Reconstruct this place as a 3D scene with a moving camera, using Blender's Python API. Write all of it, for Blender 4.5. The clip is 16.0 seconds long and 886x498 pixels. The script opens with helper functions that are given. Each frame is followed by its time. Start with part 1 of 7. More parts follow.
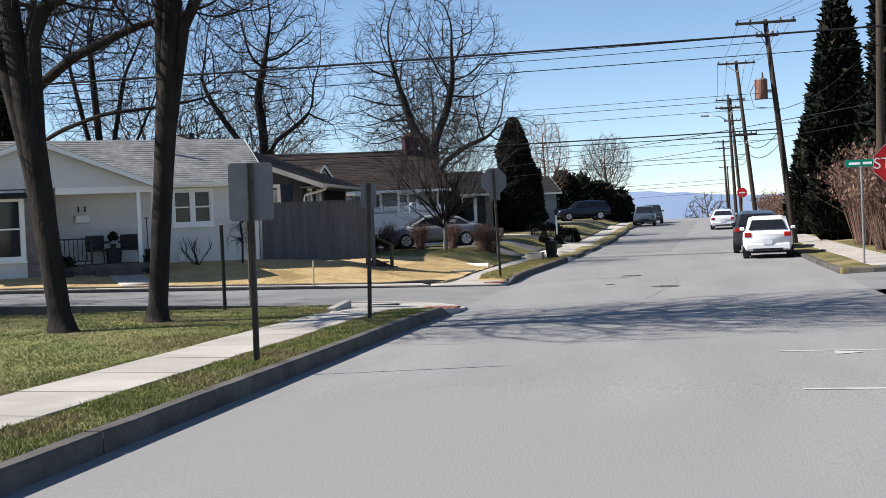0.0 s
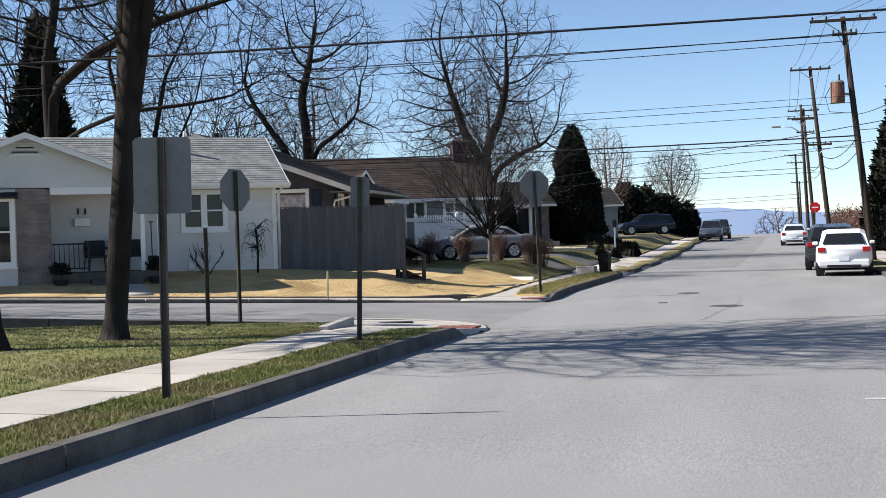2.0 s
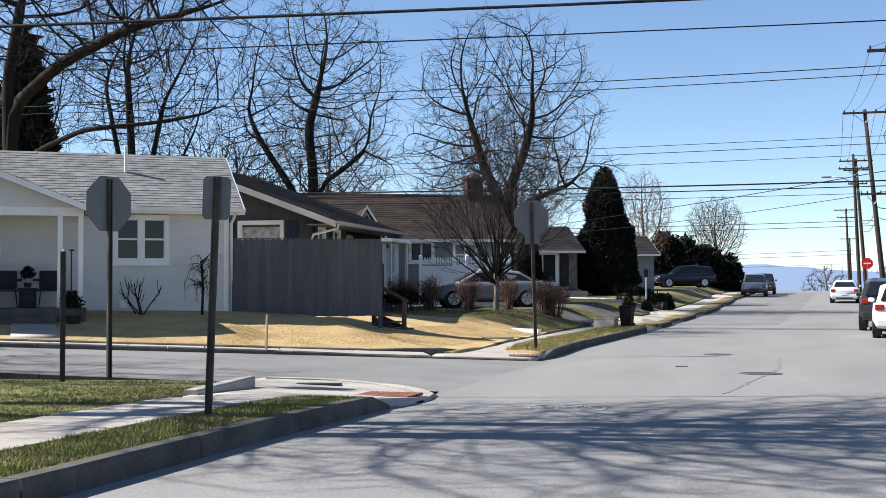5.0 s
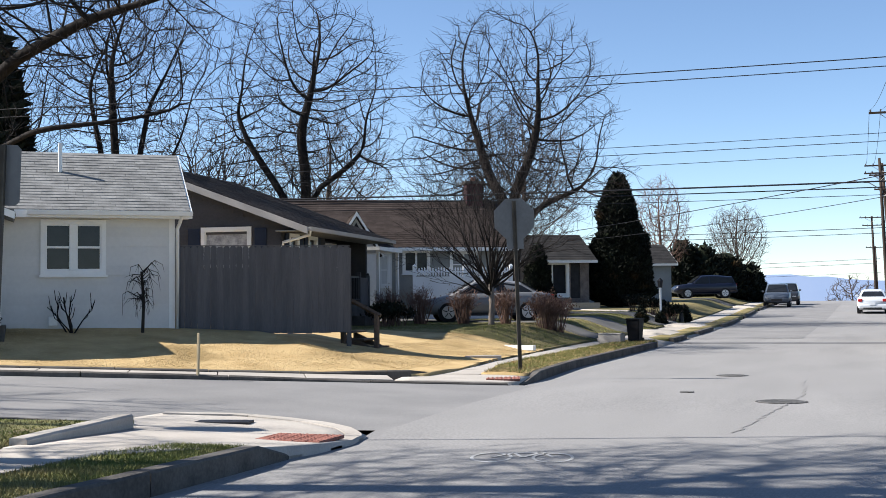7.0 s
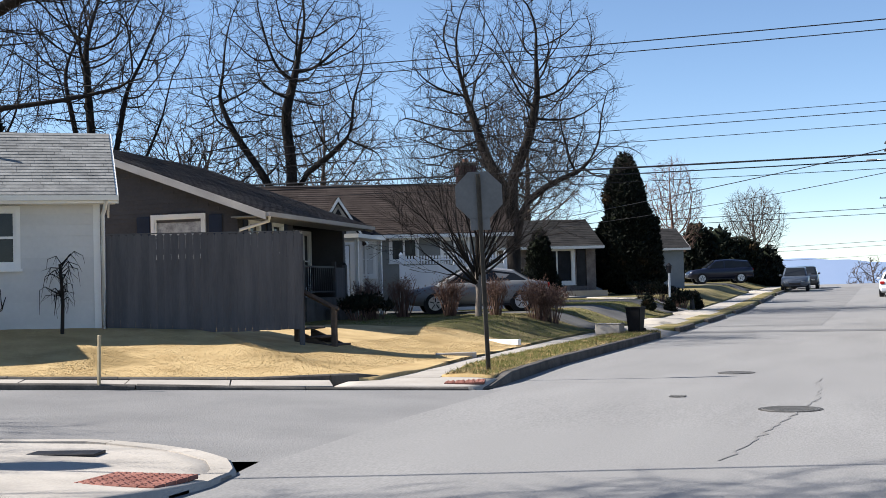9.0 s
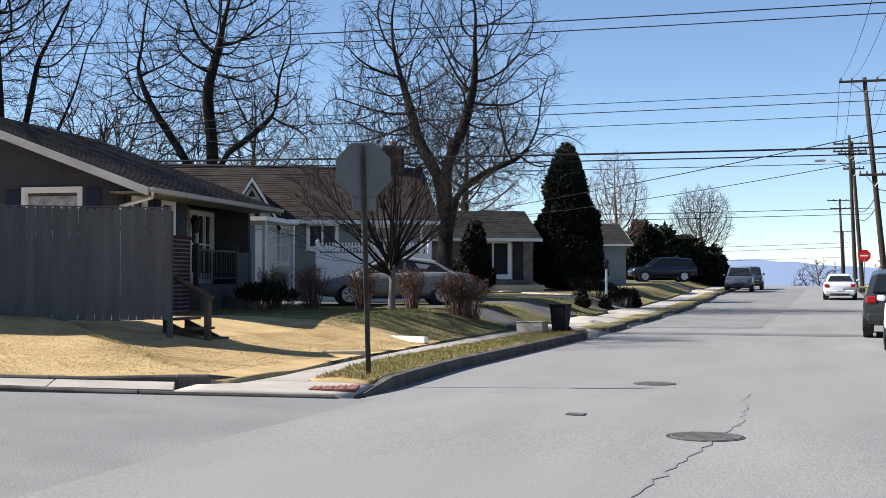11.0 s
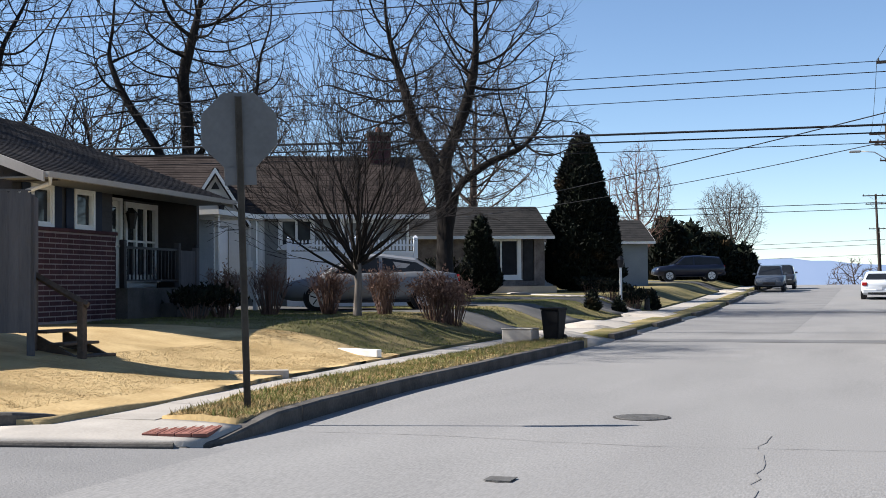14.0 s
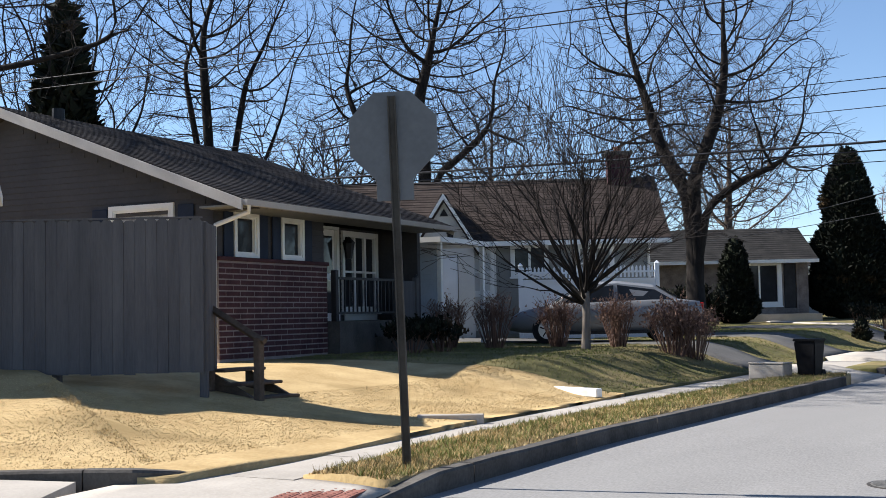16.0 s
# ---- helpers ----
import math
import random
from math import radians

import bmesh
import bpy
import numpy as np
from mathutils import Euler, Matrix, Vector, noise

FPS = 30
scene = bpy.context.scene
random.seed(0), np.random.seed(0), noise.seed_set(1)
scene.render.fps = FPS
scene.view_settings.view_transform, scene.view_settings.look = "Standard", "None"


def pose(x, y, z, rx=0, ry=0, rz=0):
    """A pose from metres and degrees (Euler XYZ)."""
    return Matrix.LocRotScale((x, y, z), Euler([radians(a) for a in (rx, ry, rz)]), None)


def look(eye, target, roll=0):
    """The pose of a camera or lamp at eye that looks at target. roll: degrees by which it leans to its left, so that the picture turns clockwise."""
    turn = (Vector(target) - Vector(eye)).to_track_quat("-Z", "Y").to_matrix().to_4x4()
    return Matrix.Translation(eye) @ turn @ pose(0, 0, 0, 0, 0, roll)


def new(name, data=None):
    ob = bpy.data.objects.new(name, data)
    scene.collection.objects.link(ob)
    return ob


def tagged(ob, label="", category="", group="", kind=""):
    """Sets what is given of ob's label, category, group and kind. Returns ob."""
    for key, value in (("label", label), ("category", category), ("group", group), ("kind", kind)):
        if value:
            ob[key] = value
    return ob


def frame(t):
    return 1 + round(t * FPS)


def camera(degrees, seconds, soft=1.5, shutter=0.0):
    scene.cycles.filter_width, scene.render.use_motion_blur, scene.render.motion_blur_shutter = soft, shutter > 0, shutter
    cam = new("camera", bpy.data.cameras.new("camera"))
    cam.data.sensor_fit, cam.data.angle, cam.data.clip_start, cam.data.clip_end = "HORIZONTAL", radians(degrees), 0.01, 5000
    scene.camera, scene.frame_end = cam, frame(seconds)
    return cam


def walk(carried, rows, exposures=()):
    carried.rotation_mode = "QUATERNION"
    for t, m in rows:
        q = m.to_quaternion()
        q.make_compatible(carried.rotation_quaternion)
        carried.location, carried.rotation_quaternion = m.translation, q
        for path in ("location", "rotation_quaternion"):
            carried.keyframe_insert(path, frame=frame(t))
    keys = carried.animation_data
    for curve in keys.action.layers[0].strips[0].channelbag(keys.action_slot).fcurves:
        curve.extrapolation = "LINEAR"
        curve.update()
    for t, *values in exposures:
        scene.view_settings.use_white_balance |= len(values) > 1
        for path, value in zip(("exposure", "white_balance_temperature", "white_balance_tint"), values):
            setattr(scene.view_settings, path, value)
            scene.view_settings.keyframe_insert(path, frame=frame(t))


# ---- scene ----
cam = camera(40.2, 16.0, soft=0.8)

PATH = [
    (0, (2.833, -12.313, 1.818), (2.378, -10.366, 1.771), -2.5),
    (0.5, (2.829, -11.382, 1.781), (2.351, -9.441, 1.735), -2.2),
    (1, (2.854, -10.49, 1.728), (2.347, -8.555, 1.69), -2.2),
    (1.5, (2.861, -9.549, 1.656), (2.325, -7.622, 1.629), -2.2),
    (2, (2.842, -8.587, 1.626), (2.281, -6.667, 1.606), -1.8),
    (2.5, (2.794, -7.574, 1.559), (2.213, -5.66, 1.548), -1.6),
    (3, (2.779, -6.62, 1.536), (2.185, -4.71, 1.533), -1.1),
    (3.5, (2.77, -5.7, 1.492), (2.166, -3.793, 1.502), -0.8),
    (4, (2.749, -4.755, 1.454), (2.136, -2.852, 1.482), -0.7),
    (4.2, (2.763, -4.382, 1.433), (2.146, -2.48, 1.47), -0.6),
    (6.5, (2.542, -0.12, 1.429), (1.893, 1.77, 1.508), -0.2),
    (7, (2.532, 0.763, 1.416), (1.869, 2.648, 1.499), -0.6),
    (7.5, (2.495, 1.61, 1.419), (1.818, 3.49, 1.501), -1.0),
    (8, (2.491, 2.437, 1.413), (1.801, 4.312, 1.492), -1.4),
    (8.5, (2.469, 3.272, 1.415), (1.772, 5.146, 1.488), -1.6),
    (9, (2.463, 4.076, 1.402), (1.771, 5.951, 1.469), -1.6),
    (9.5, (2.467, 4.85, 1.407), (1.79, 6.731, 1.467), -1.4),
    (10, (2.5, 5.568, 1.405), (1.845, 7.457, 1.46), -1.2),
    (10.2, (2.504, 5.806, 1.398), (1.864, 7.7, 1.458), -0.5),
    (12.3, (2.388, 9.252, 1.363), (1.786, 11.159, 1.404), -0.1),
    (12.5, (2.36, 9.577, 1.358), (1.759, 11.484, 1.399), -0.1),
    (13, (2.371, 10.246, 1.351), (1.765, 12.152, 1.395), -0.1),
    (13.5, (2.36, 10.928, 1.335), (1.74, 12.829, 1.384), -0.2),
    (14, (2.318, 11.635, 1.333), (1.652, 13.52, 1.389), -0.5),
    (14.5, (2.25, 12.32, 1.326), (1.498, 14.172, 1.393), -0.9),
    (15, (2.162, 12.965, 1.301), (1.294, 14.765, 1.382), -1.2),
    (15.5, (2.126, 13.441, 1.325), (1.15, 15.184, 1.419), -1.3),
    (16, (2.091, 13.925, 1.349), (1.039, 15.622, 1.459), -1.1),
]
# the phone lifts its exposure a little between the bright street and the shaded fronts
EXPOSURE = [(0, 0.84), (3, 0.9), (4.2, 0.95), (6.5, 1.06), (9, 1.02), (10.2, 0.98), (12.5, 0.86), (14, 0.95), (16, 1.05)]
walk(cam, [(t, look(eye, target, roll)) for t, eye, target, roll in PATH], EXPOSURE)

# ---- world, sun, exposure ----
SUN_EL, SUN_TO = 41.2, 194.5   # elevation; compass of the sun as seen from the place, degrees from +X
world = bpy.data.worlds.new("sky")
scene.world = world
world.use_nodes = True
_nt = world.node_tree
_sky = _nt.nodes.new("ShaderNodeTexSky")
_sky.sky_type = "NISHITA"
_sky.sun_disc = False
_sky.sun_elevation = radians(SUN_EL)
_sky.sun_rotation = radians(90 - SUN_TO)
_sky.air_density, _sky.dust_density, _sky.ozone_density = 0.75, 0.0, 3.0
_nt.links.new(_sky.outputs[0], _nt.nodes["Background"].inputs[0])
_nt.nodes["Background"].inputs[1].default_value = 0.086
_sl = bpy.data.lights.new("sun", "SUN")
_sl.energy, _sl.angle, _sl.color = 5.0, radians(0.55), (1.0, 0.95, 0.88)
sun = new("sun", _sl)
_a = radians(SUN_TO)
_e = radians(SUN_EL)
sun.matrix_world = look((math.cos(_a) * math.cos(_e) * 60, math.sin(_a) * math.cos(_e) * 60, math.sin(_e) * 60), (0, 0, 0))


# ---- materials ----
def mat(name, c1, c2=None, scale=3.0, fine=40.0, rough=0.85, bump=0.15, metal=0.0, rnd=0.0, mix=0.5, spec=0.2, stretch=(1, 1, 1), island=0.0, coords="world", c3=None, s3=0.35, t3=0.55):
    """Two-scale noise between c1 and c2, fine bump, an optional third colour in large patches."""
    m = bpy.data.materials.new(name)
    m.use_nodes = True
    nt = m.node_tree
    b = nt.nodes["Principled BSDF"]
    N, L = nt.nodes.new, nt.links.new
    c2 = c2 or tuple(v * 0.8 for v in c1)
    if coords == "world":
        pos = N("ShaderNodeNewGeometry").outputs["Position"]
    else:
        pos = N("ShaderNodeTexCoord").outputs["Object"]
    mp = N("ShaderNodeMapping")
    mp.inputs["Scale"].default_value = stretch
    L(pos, mp.inputs["Vector"])
    n1, n2 = N("ShaderNodeTexNoise"), N("ShaderNodeTexNoise")
    for n, s in ((n1, scale), (n2, fine)):
        n.inputs["Scale"].default_value = s
        n.inputs["Detail"].default_value = 5
        L(mp.outputs[0], n.inputs["Vector"])
    add = N("ShaderNodeMath")
    add.operation = "MULTIPLY_ADD"
    L(n2.outputs[0], add.inputs[0])
    add.inputs[1].default_value = mix
    L(n1.outputs[0], add.inputs[2])
    ramp = N("ShaderNodeMapRange")
    ramp.inputs["From Min"].default_value = 0.35 + mix * 0.35
    ramp.inputs["From Max"].default_value = 0.65 + mix * 0.65
    L(add.outputs[0], ramp.inputs["Value"])
    mx = N("ShaderNodeMix")
    mx.data_type = "RGBA"
    L(ramp.outputs[0], mx.inputs["Factor"])
    mx.inputs[6].default_value = (*c1, 1)
    mx.inputs[7].default_value = (*c2, 1)
    col = mx.outputs[2]
    if c3:
        n3 = N("ShaderNodeTexNoise")
        n3.inputs["Scale"].default_value = s3
        n3.inputs["Detail"].default_value = 6
        L(pos, n3.inputs["Vector"])
        r3 = N("ShaderNodeMapRange")
        r3.inputs["From Min"].default_value, r3.inputs["From Max"].default_value = t3 - 0.07, t3 + 0.07
        L(n3.outputs[0], r3.inputs["Value"])
        m3 = N("ShaderNodeMix")
        m3.data_type = "RGBA"
        L(r3.outputs[0], m3.inputs["Factor"])
        L(col, m3.inputs[6])
        m3.inputs[7].default_value = (*c3, 1)
        col = m3.outputs[2]
    if rnd or island:
        hs = N("ShaderNodeHueSaturation")
        mr = N("ShaderNodeMapRange")
        k = rnd or island
        mr.inputs["To Min"].default_value, mr.inputs["To Max"].default_value = 1 - k, 1 + k
        if rnd:
            L(N("ShaderNodeObjectInfo").outputs["Random"], mr.inputs["Value"])
        else:
            L(N("ShaderNodeNewGeometry").outputs["Random Per Island"], mr.inputs["Value"])
        L(mr.outputs[0], hs.inputs["Value"])
        L(col, hs.inputs["Color"])
        col = hs.outputs[0]
    L(col, b.inputs["Base Color"])
    b.inputs["Roughness"].default_value = rough
    b.inputs["Metallic"].default_value = metal
    b.inputs["Specular IOR Level"].default_value = spec
    if bump:
        bp = N("ShaderNodeBump")
        bp.inputs["Strength"].default_value = bump
        bp.inputs["Distance"].default_value = 0.02
        L(n2.outputs[0], bp.inputs["Height"])
        L(bp.outputs[0], b.inputs["Normal"])
    return m


def glass_mat(name, tint=(0.02, 0.025, 0.03), rough=0.05):
    m = mat(name, tint, tuple(v * 1.5 for v in tint), rough=rough, bump=0, spec=0.28)
    return m


ASPHALT = mat("asphalt", (0.178, 0.175, 0.174), (0.272, 0.267, 0.262), scale=0.8, fine=62, rough=0.92, bump=0.15, mix=1.6, c3=(0.225, 0.221, 0.218), s3=0.12, stretch=(1, 0.22, 1))
ASPHALT2 = mat("asphalt_worn", (0.16, 0.158, 0.159), (0.235, 0.231, 0.228), scale=0.6, fine=45, rough=0.92, bump=0.4, mix=0.9)
PATCH = mat("asphalt_patch", (0.12, 0.12, 0.125), (0.17, 0.17, 0.172), scale=0.8, fine=60, bump=0.35)
CONC = mat("concrete", (0.31, 0.285, 0.255), (0.43, 0.395, 0.355), scale=1.3, fine=35, rough=0.9, bump=0.2, rnd=0.07)
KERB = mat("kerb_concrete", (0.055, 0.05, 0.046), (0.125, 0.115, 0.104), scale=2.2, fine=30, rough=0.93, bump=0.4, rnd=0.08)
GRASS = mat("lawn_soil", (0.11, 0.125, 0.038), (0.22, 0.205, 0.085), scale=2.5, fine=26, rough=0.95, bump=0.6, c3=(0.17, 0.145, 0.075), s3=0.8, t3=0.58)
GRASS_B = mat("grass_blade", (0.10, 0.125, 0.032), (0.20, 0.20, 0.066), scale=1.5, fine=9, rough=0.8, bump=0, island=0.35, c3=(0.20, 0.17, 0.08), s3=0.9, t3=0.56)
STRAW = mat("straw_soil", (0.36, 0.25, 0.115), (0.52, 0.385, 0.20), scale=1.6, fine=22, rough=0.95, bump=0.6, c3=(0.27, 0.19, 0.085), s3=0.7, t3=0.6)
STRAW_B = mat("straw_blade", (0.40, 0.295, 0.15), (0.54, 0.42, 0.225), scale=1.5, fine=9, rough=0.85, bump=0, island=0.3)
GREEN2 = mat("yard_grass", (0.07, 0.07, 0.026), (0.14, 0.12, 0.05), scale=1.4, fine=18, rough=0.95, bump=0.6, c3=(0.22, 0.175, 0.08), s3=0.5, t3=0.52)
FARG = mat("far_field", (0.12, 0.11, 0.06), (0.18, 0.15, 0.09), scale=0.05, fine=1.0, rough=1, bump=0)
RED = mat("red_paver", (0.19, 0.075, 0.058), (0.28, 0.125, 0.098), scale=4, fine=40, rough=0.85, bump=0.3, rnd=0.12)
BARK = mat("bark", (0.011, 0.009, 0.0085), (0.03, 0.025, 0.022), scale=5, fine=18, rough=0.95, bump=1.0, stretch=(1, 1, 0.25))
TWIG = mat("twig", (0.017, 0.014, 0.013), (0.04, 0.033, 0.03), scale=2, fine=12, rough=0.95, bump=0)
TWIG_RED = mat("red_twig", (0.11, 0.066, 0.052), (0.19, 0.12, 0.095), scale=2, fine=12, rough=0.9, bump=0, island=0.35)
SHRUB_LEAF = mat("dry_leaf", (0.12, 0.07, 0.055), (0.24, 0.15, 0.115), scale=2, fine=9, rough=0.85, bump=0, island=0.4)
CONIFER = mat("conifer", (0.005, 0.007, 0.005), (0.014, 0.018, 0.010), scale=1.2, fine=8, rough=0.8, bump=0, island=0.4, c3=(0.075, 0.045, 0.02), s3=0.9, t3=0.68)
LACE = mat("lace_curtain_pane", (0.20, 0.20, 0.21), (0.46, 0.46, 0.46), scale=7, fine=30, rough=0.35, bump=0)
DRIVE = mat("dark_tar", (0.075, 0.074, 0.074), (0.12, 0.118, 0.116), scale=0.9, fine=45, rough=0.92, bump=0.35, mix=0.9)
TWIG_TAN = mat("tan_twig", (0.06, 0.045, 0.036), (0.11, 0.085, 0.07), scale=2, fine=12, rough=0.95, bump=0)
PALE_BARK = mat("pale_bark", (0.13, 0.11, 0.095), (0.24, 0.205, 0.175), scale=5, fine=18, rough=0.95, bump=0.6, stretch=(1, 1, 0.25))
# near-black green painted for the shade deep inside conifer crowns
CONIFER_SHADE = mat("conifer_inner_shade", (0.008, 0.012, 0.007), (0.02, 0.025, 0.012), rough=0.95, bump=0.4)
WHITE_SIDING = mat("white_siding", (0.53, 0.53, 0.52), (0.61, 0.605, 0.59), scale=0.9, fine=14, rough=0.6, bump=0.05, rnd=0.03)
WHITE = mat("white_paint", (0.72, 0.72, 0.70), (0.80, 0.80, 0.78), scale=2, fine=25, rough=0.55, bump=0.04)
GREY_SIDING = mat("grey_siding", (0.058, 0.057, 0.061), (0.079, 0.077, 0.081), scale=1.2, fine=16, rough=0.7, bump=0.06, rnd=0.05, spec=0.05)
GREY_SIDING2 = mat("blue_grey_siding", (0.19, 0.195, 0.19), (0.24, 0.245, 0.235), scale=1.2, fine=16, rough=0.7, bump=0.06)
SLATE_SIDING = mat("slate_siding", (0.16, 0.19, 0.22), (0.21, 0.24, 0.27), scale=1.2, fine=16, rough=0.7, bump=0.06)
FENCE = mat("fence_wood", (0.085, 0.084, 0.091), (0.122, 0.12, 0.126), scale=2.5, fine=24, rough=0.9, bump=0.4, stretch=(3, 3, 0.3), rnd=0.07, spec=0.05)
DARKWOOD = mat("dark_wood", (0.06, 0.045, 0.035), (0.12, 0.09, 0.07), scale=3, fine=24, rough=0.85, bump=0.4)
COVER = mat("worn_iron_cover", (0.10, 0.098, 0.095), (0.17, 0.166, 0.16), scale=6, fine=40, rough=0.7, bump=0.4)
BRICK = mat("red_brick", (0.042, 0.019, 0.023), (0.078, 0.037, 0.041), scale=3, fine=20, rough=0.9, bump=0.4, island=0.25)
MORTAR = mat("mortar", (0.22, 0.185, 0.18), (0.30, 0.26, 0.25), rough=0.95)
STONE = mat("stone_veneer", (0.12, 0.10, 0.095), (0.25, 0.215, 0.195), scale=3, fine=20, rough=0.9, bump=0.5, island=0.25)
SHINGLE_W = mat("pale_shingle", (0.15, 0.152, 0.152), (0.26, 0.262, 0.258), scale=3.5, fine=16, rough=0.9, bump=0.4, stretch=(1, 1, 1), island=0.09, spec=0.05)
SHINGLE_B = mat("brown_shingle", (0.034, 0.027, 0.025), (0.056, 0.045, 0.041), scale=2.2, fine=16, rough=0.92, bump=0.5, island=0.16, spec=0.05)
SHINGLE_D = mat("dark_shingle", (0.028, 0.026, 0.027), (0.055, 0.05, 0.05), scale=2.2, fine=16, rough=0.9, bump=0.5, island=0.16, spec=0.05)
SHINGLE_G = mat("grey_shingle", (0.022, 0.022, 0.023), (0.038, 0.037, 0.037), scale=2.2, fine=16, rough=0.9, bump=0.5, island=0.12, spec=0.05)
GLASS = glass_mat("window_glass", (0.02, 0.022, 0.026))
CURTAIN = mat("pale_curtain", (0.42, 0.40, 0.36), (0.52, 0.50, 0.46), scale=4, stretch=(6, 6, 0.3), bump=0.2)
BLACK = mat("black_paint", (0.012, 0.012, 0.014), (0.03, 0.03, 0.034), rough=0.5, bump=0.05)
NAVY = mat("navy_shutter", (0.012, 0.018, 0.035), (0.02, 0.03, 0.055), rough=0.6, bump=0.05)
STEEL = mat("galvanised_steel", (0.24, 0.24, 0.24), (0.34, 0.34, 0.33), scale=3, fine=18, rough=0.5, metal=0.6, bump=0.05)
SIGNBACK = mat("sign_back", (0.135, 0.137, 0.14), (0.17, 0.172, 0.176), scale=2.5, fine=20, rough=0.6, metal=0.3, bump=0.02)
POSTG = mat("dark_post", (0.06, 0.052, 0.045), (0.10, 0.09, 0.075), scale=4, fine=30, rough=0.7, metal=0.3, bump=0.2)
POLE = mat("pole_wood", (0.03, 0.023, 0.019), (0.07, 0.053, 0.043), scale=3, fine=20, rough=0.95, bump=0.6, stretch=(3, 3, 0.2))
SIGNRED = mat("sign_red", (0.45, 0.012, 0.016), (0.5, 0.02, 0.022), rough=0.45, bump=0)
SIGNGREEN = mat("sign_green", (0.0, 0.17, 0.11), (0.0, 0.2, 0.13), rough=0.45, bump=0)
RUBBER = mat("tyre_rubber", (0.012, 0.012, 0.012), (0.025, 0.025, 0.025), rough=0.85)
RIM = mat("alloy_rim", (0.4, 0.4, 0.42), (0.5, 0.5, 0.52), rough=0.35, metal=0.9, bump=0)
CHROME = mat("chrome", (0.6, 0.6, 0.62), (0.7, 0.7, 0.72), rough=0.15, metal=1.0, bump=0)
CARGLASS = glass_mat("car_glass", (0.012, 0.014, 0.017), 0.03)
TAIL = mat("tail_lamp", (0.35, 0.012, 0.012), (0.42, 0.02, 0.02), rough=0.2, bump=0)
LAMPG = mat("headlamp_glass", (0.55, 0.57, 0.6), (0.65, 0.67, 0.7), rough=0.12, bump=0)
RUST = mat("rusty_steel", (0.16, 0.07, 0.045), (0.27, 0.15, 0.11), scale=4, fine=15, rough=0.75, bump=0.3)
IRON = mat("cast_iron", (0.05, 0.047, 0.045), (0.09, 0.083, 0.078), scale=6, fine=40, rough=0.7, metal=0.3, bump=0.4)
BIN = mat("dark_plastic", (0.004, 0.0045, 0.006), (0.008, 0.0085, 0.011), scale=4, rough=0.6, bump=0.05, spec=0.15)
PAINT_W = mat("road_paint", (0.50, 0.50, 0.49), (0.28, 0.28, 0.28), scale=5, fine=30, rough=0.8, bump=0.2)
VINYL = mat("white_vinyl", (0.66, 0.69, 0.74), (0.74, 0.77, 0.82), scale=2, rough=0.45, bump=0.02)
# blue of distant haze painted straight into the ridge's base colour
HILL_HAZE = mat("hill_haze_blue", (0.17, 0.235, 0.36), (0.20, 0.26, 0.385), scale=0.004, fine=0.03, rough=1.0, bump=0, spec=0)
RAKE = mat("taupe_trim", (0.36, 0.34, 0.32), (0.44, 0.42, 0.40), scale=2, rough=0.6, bump=0.04)
WICKER = mat("dark_wicker", (0.02, 0.022, 0.026), (0.04, 0.042, 0.046), scale=20, rough=0.8, bump=0.4)


def paint(name, c):
    m = mat(name, c, tuple(min(1, v * 1.08) for v in c), scale=2, rough=0.3, bump=0, spec=0.4)
    m.node_tree.nodes["Principled BSDF"].inputs["Coat Weight"].default_value = 0.25
    return m


# ---- mesh helpers ----
def link(name, mesh, material, parent=None, label=""):
    mesh.materials.append(material)
    ob = new(name, mesh)
    if parent:
        ob.parent = parent
    if label:
        ob["label"] = label
    return ob


def part(name, bm, material, parent=None, label="", smooth=False):
    me = bpy.data.meshes.new(name)
    bm.to_mesh(me)
    bm.free()
    if smooth:
        for p in me.polygons:
            p.use_smooth = True
    return link(name, me, material, parent, label)


def raw(name, verts, faces, material, parent=None, label="", smooth=False):
    me = bpy.data.meshes.new(name)
    me.from_pydata([tuple(v) for v in verts], [], faces)
    me.update()
    if smooth:
        me.polygons.foreach_set("use_smooth", [True] * len(me.polygons))
    return link(name, me, material, parent, label)


def base(name, m, label, category, group="", kind=""):
    e = new(name)
    e.matrix_world = m
    return tagged(e, label, category, group, kind)


def box(bm, x0, x1, y0, y1, z0, z1, m=None):
    v = [bm.verts.new((x, y, z)) for z in (z0, z1) for y in (y0, y1) for x in (x0, x1)]
    for f in ((0, 2, 3, 1), (4, 5, 7, 6), (0, 1, 5, 4), (2, 6, 7, 3), (0, 4, 6, 2), (1, 3, 7, 5)):
        bm.faces.new([v[i] for i in f])
    if m:
        bmesh.ops.transform(bm, matrix=m, verts=v)
    return v


def boxes(*bs):
    bm = bmesh.new()
    for b in bs:
        box(bm, *b)
    return bm


def bevbox(x0, x1, y0, y1, z0, z1, r=0.01, seg=1):
    bm = boxes((x0, x1, y0, y1, z0, z1))
    bmesh.ops.bevel(bm, geom=bm.edges[:], offset=r, segments=seg, affect="EDGES")
    return bm


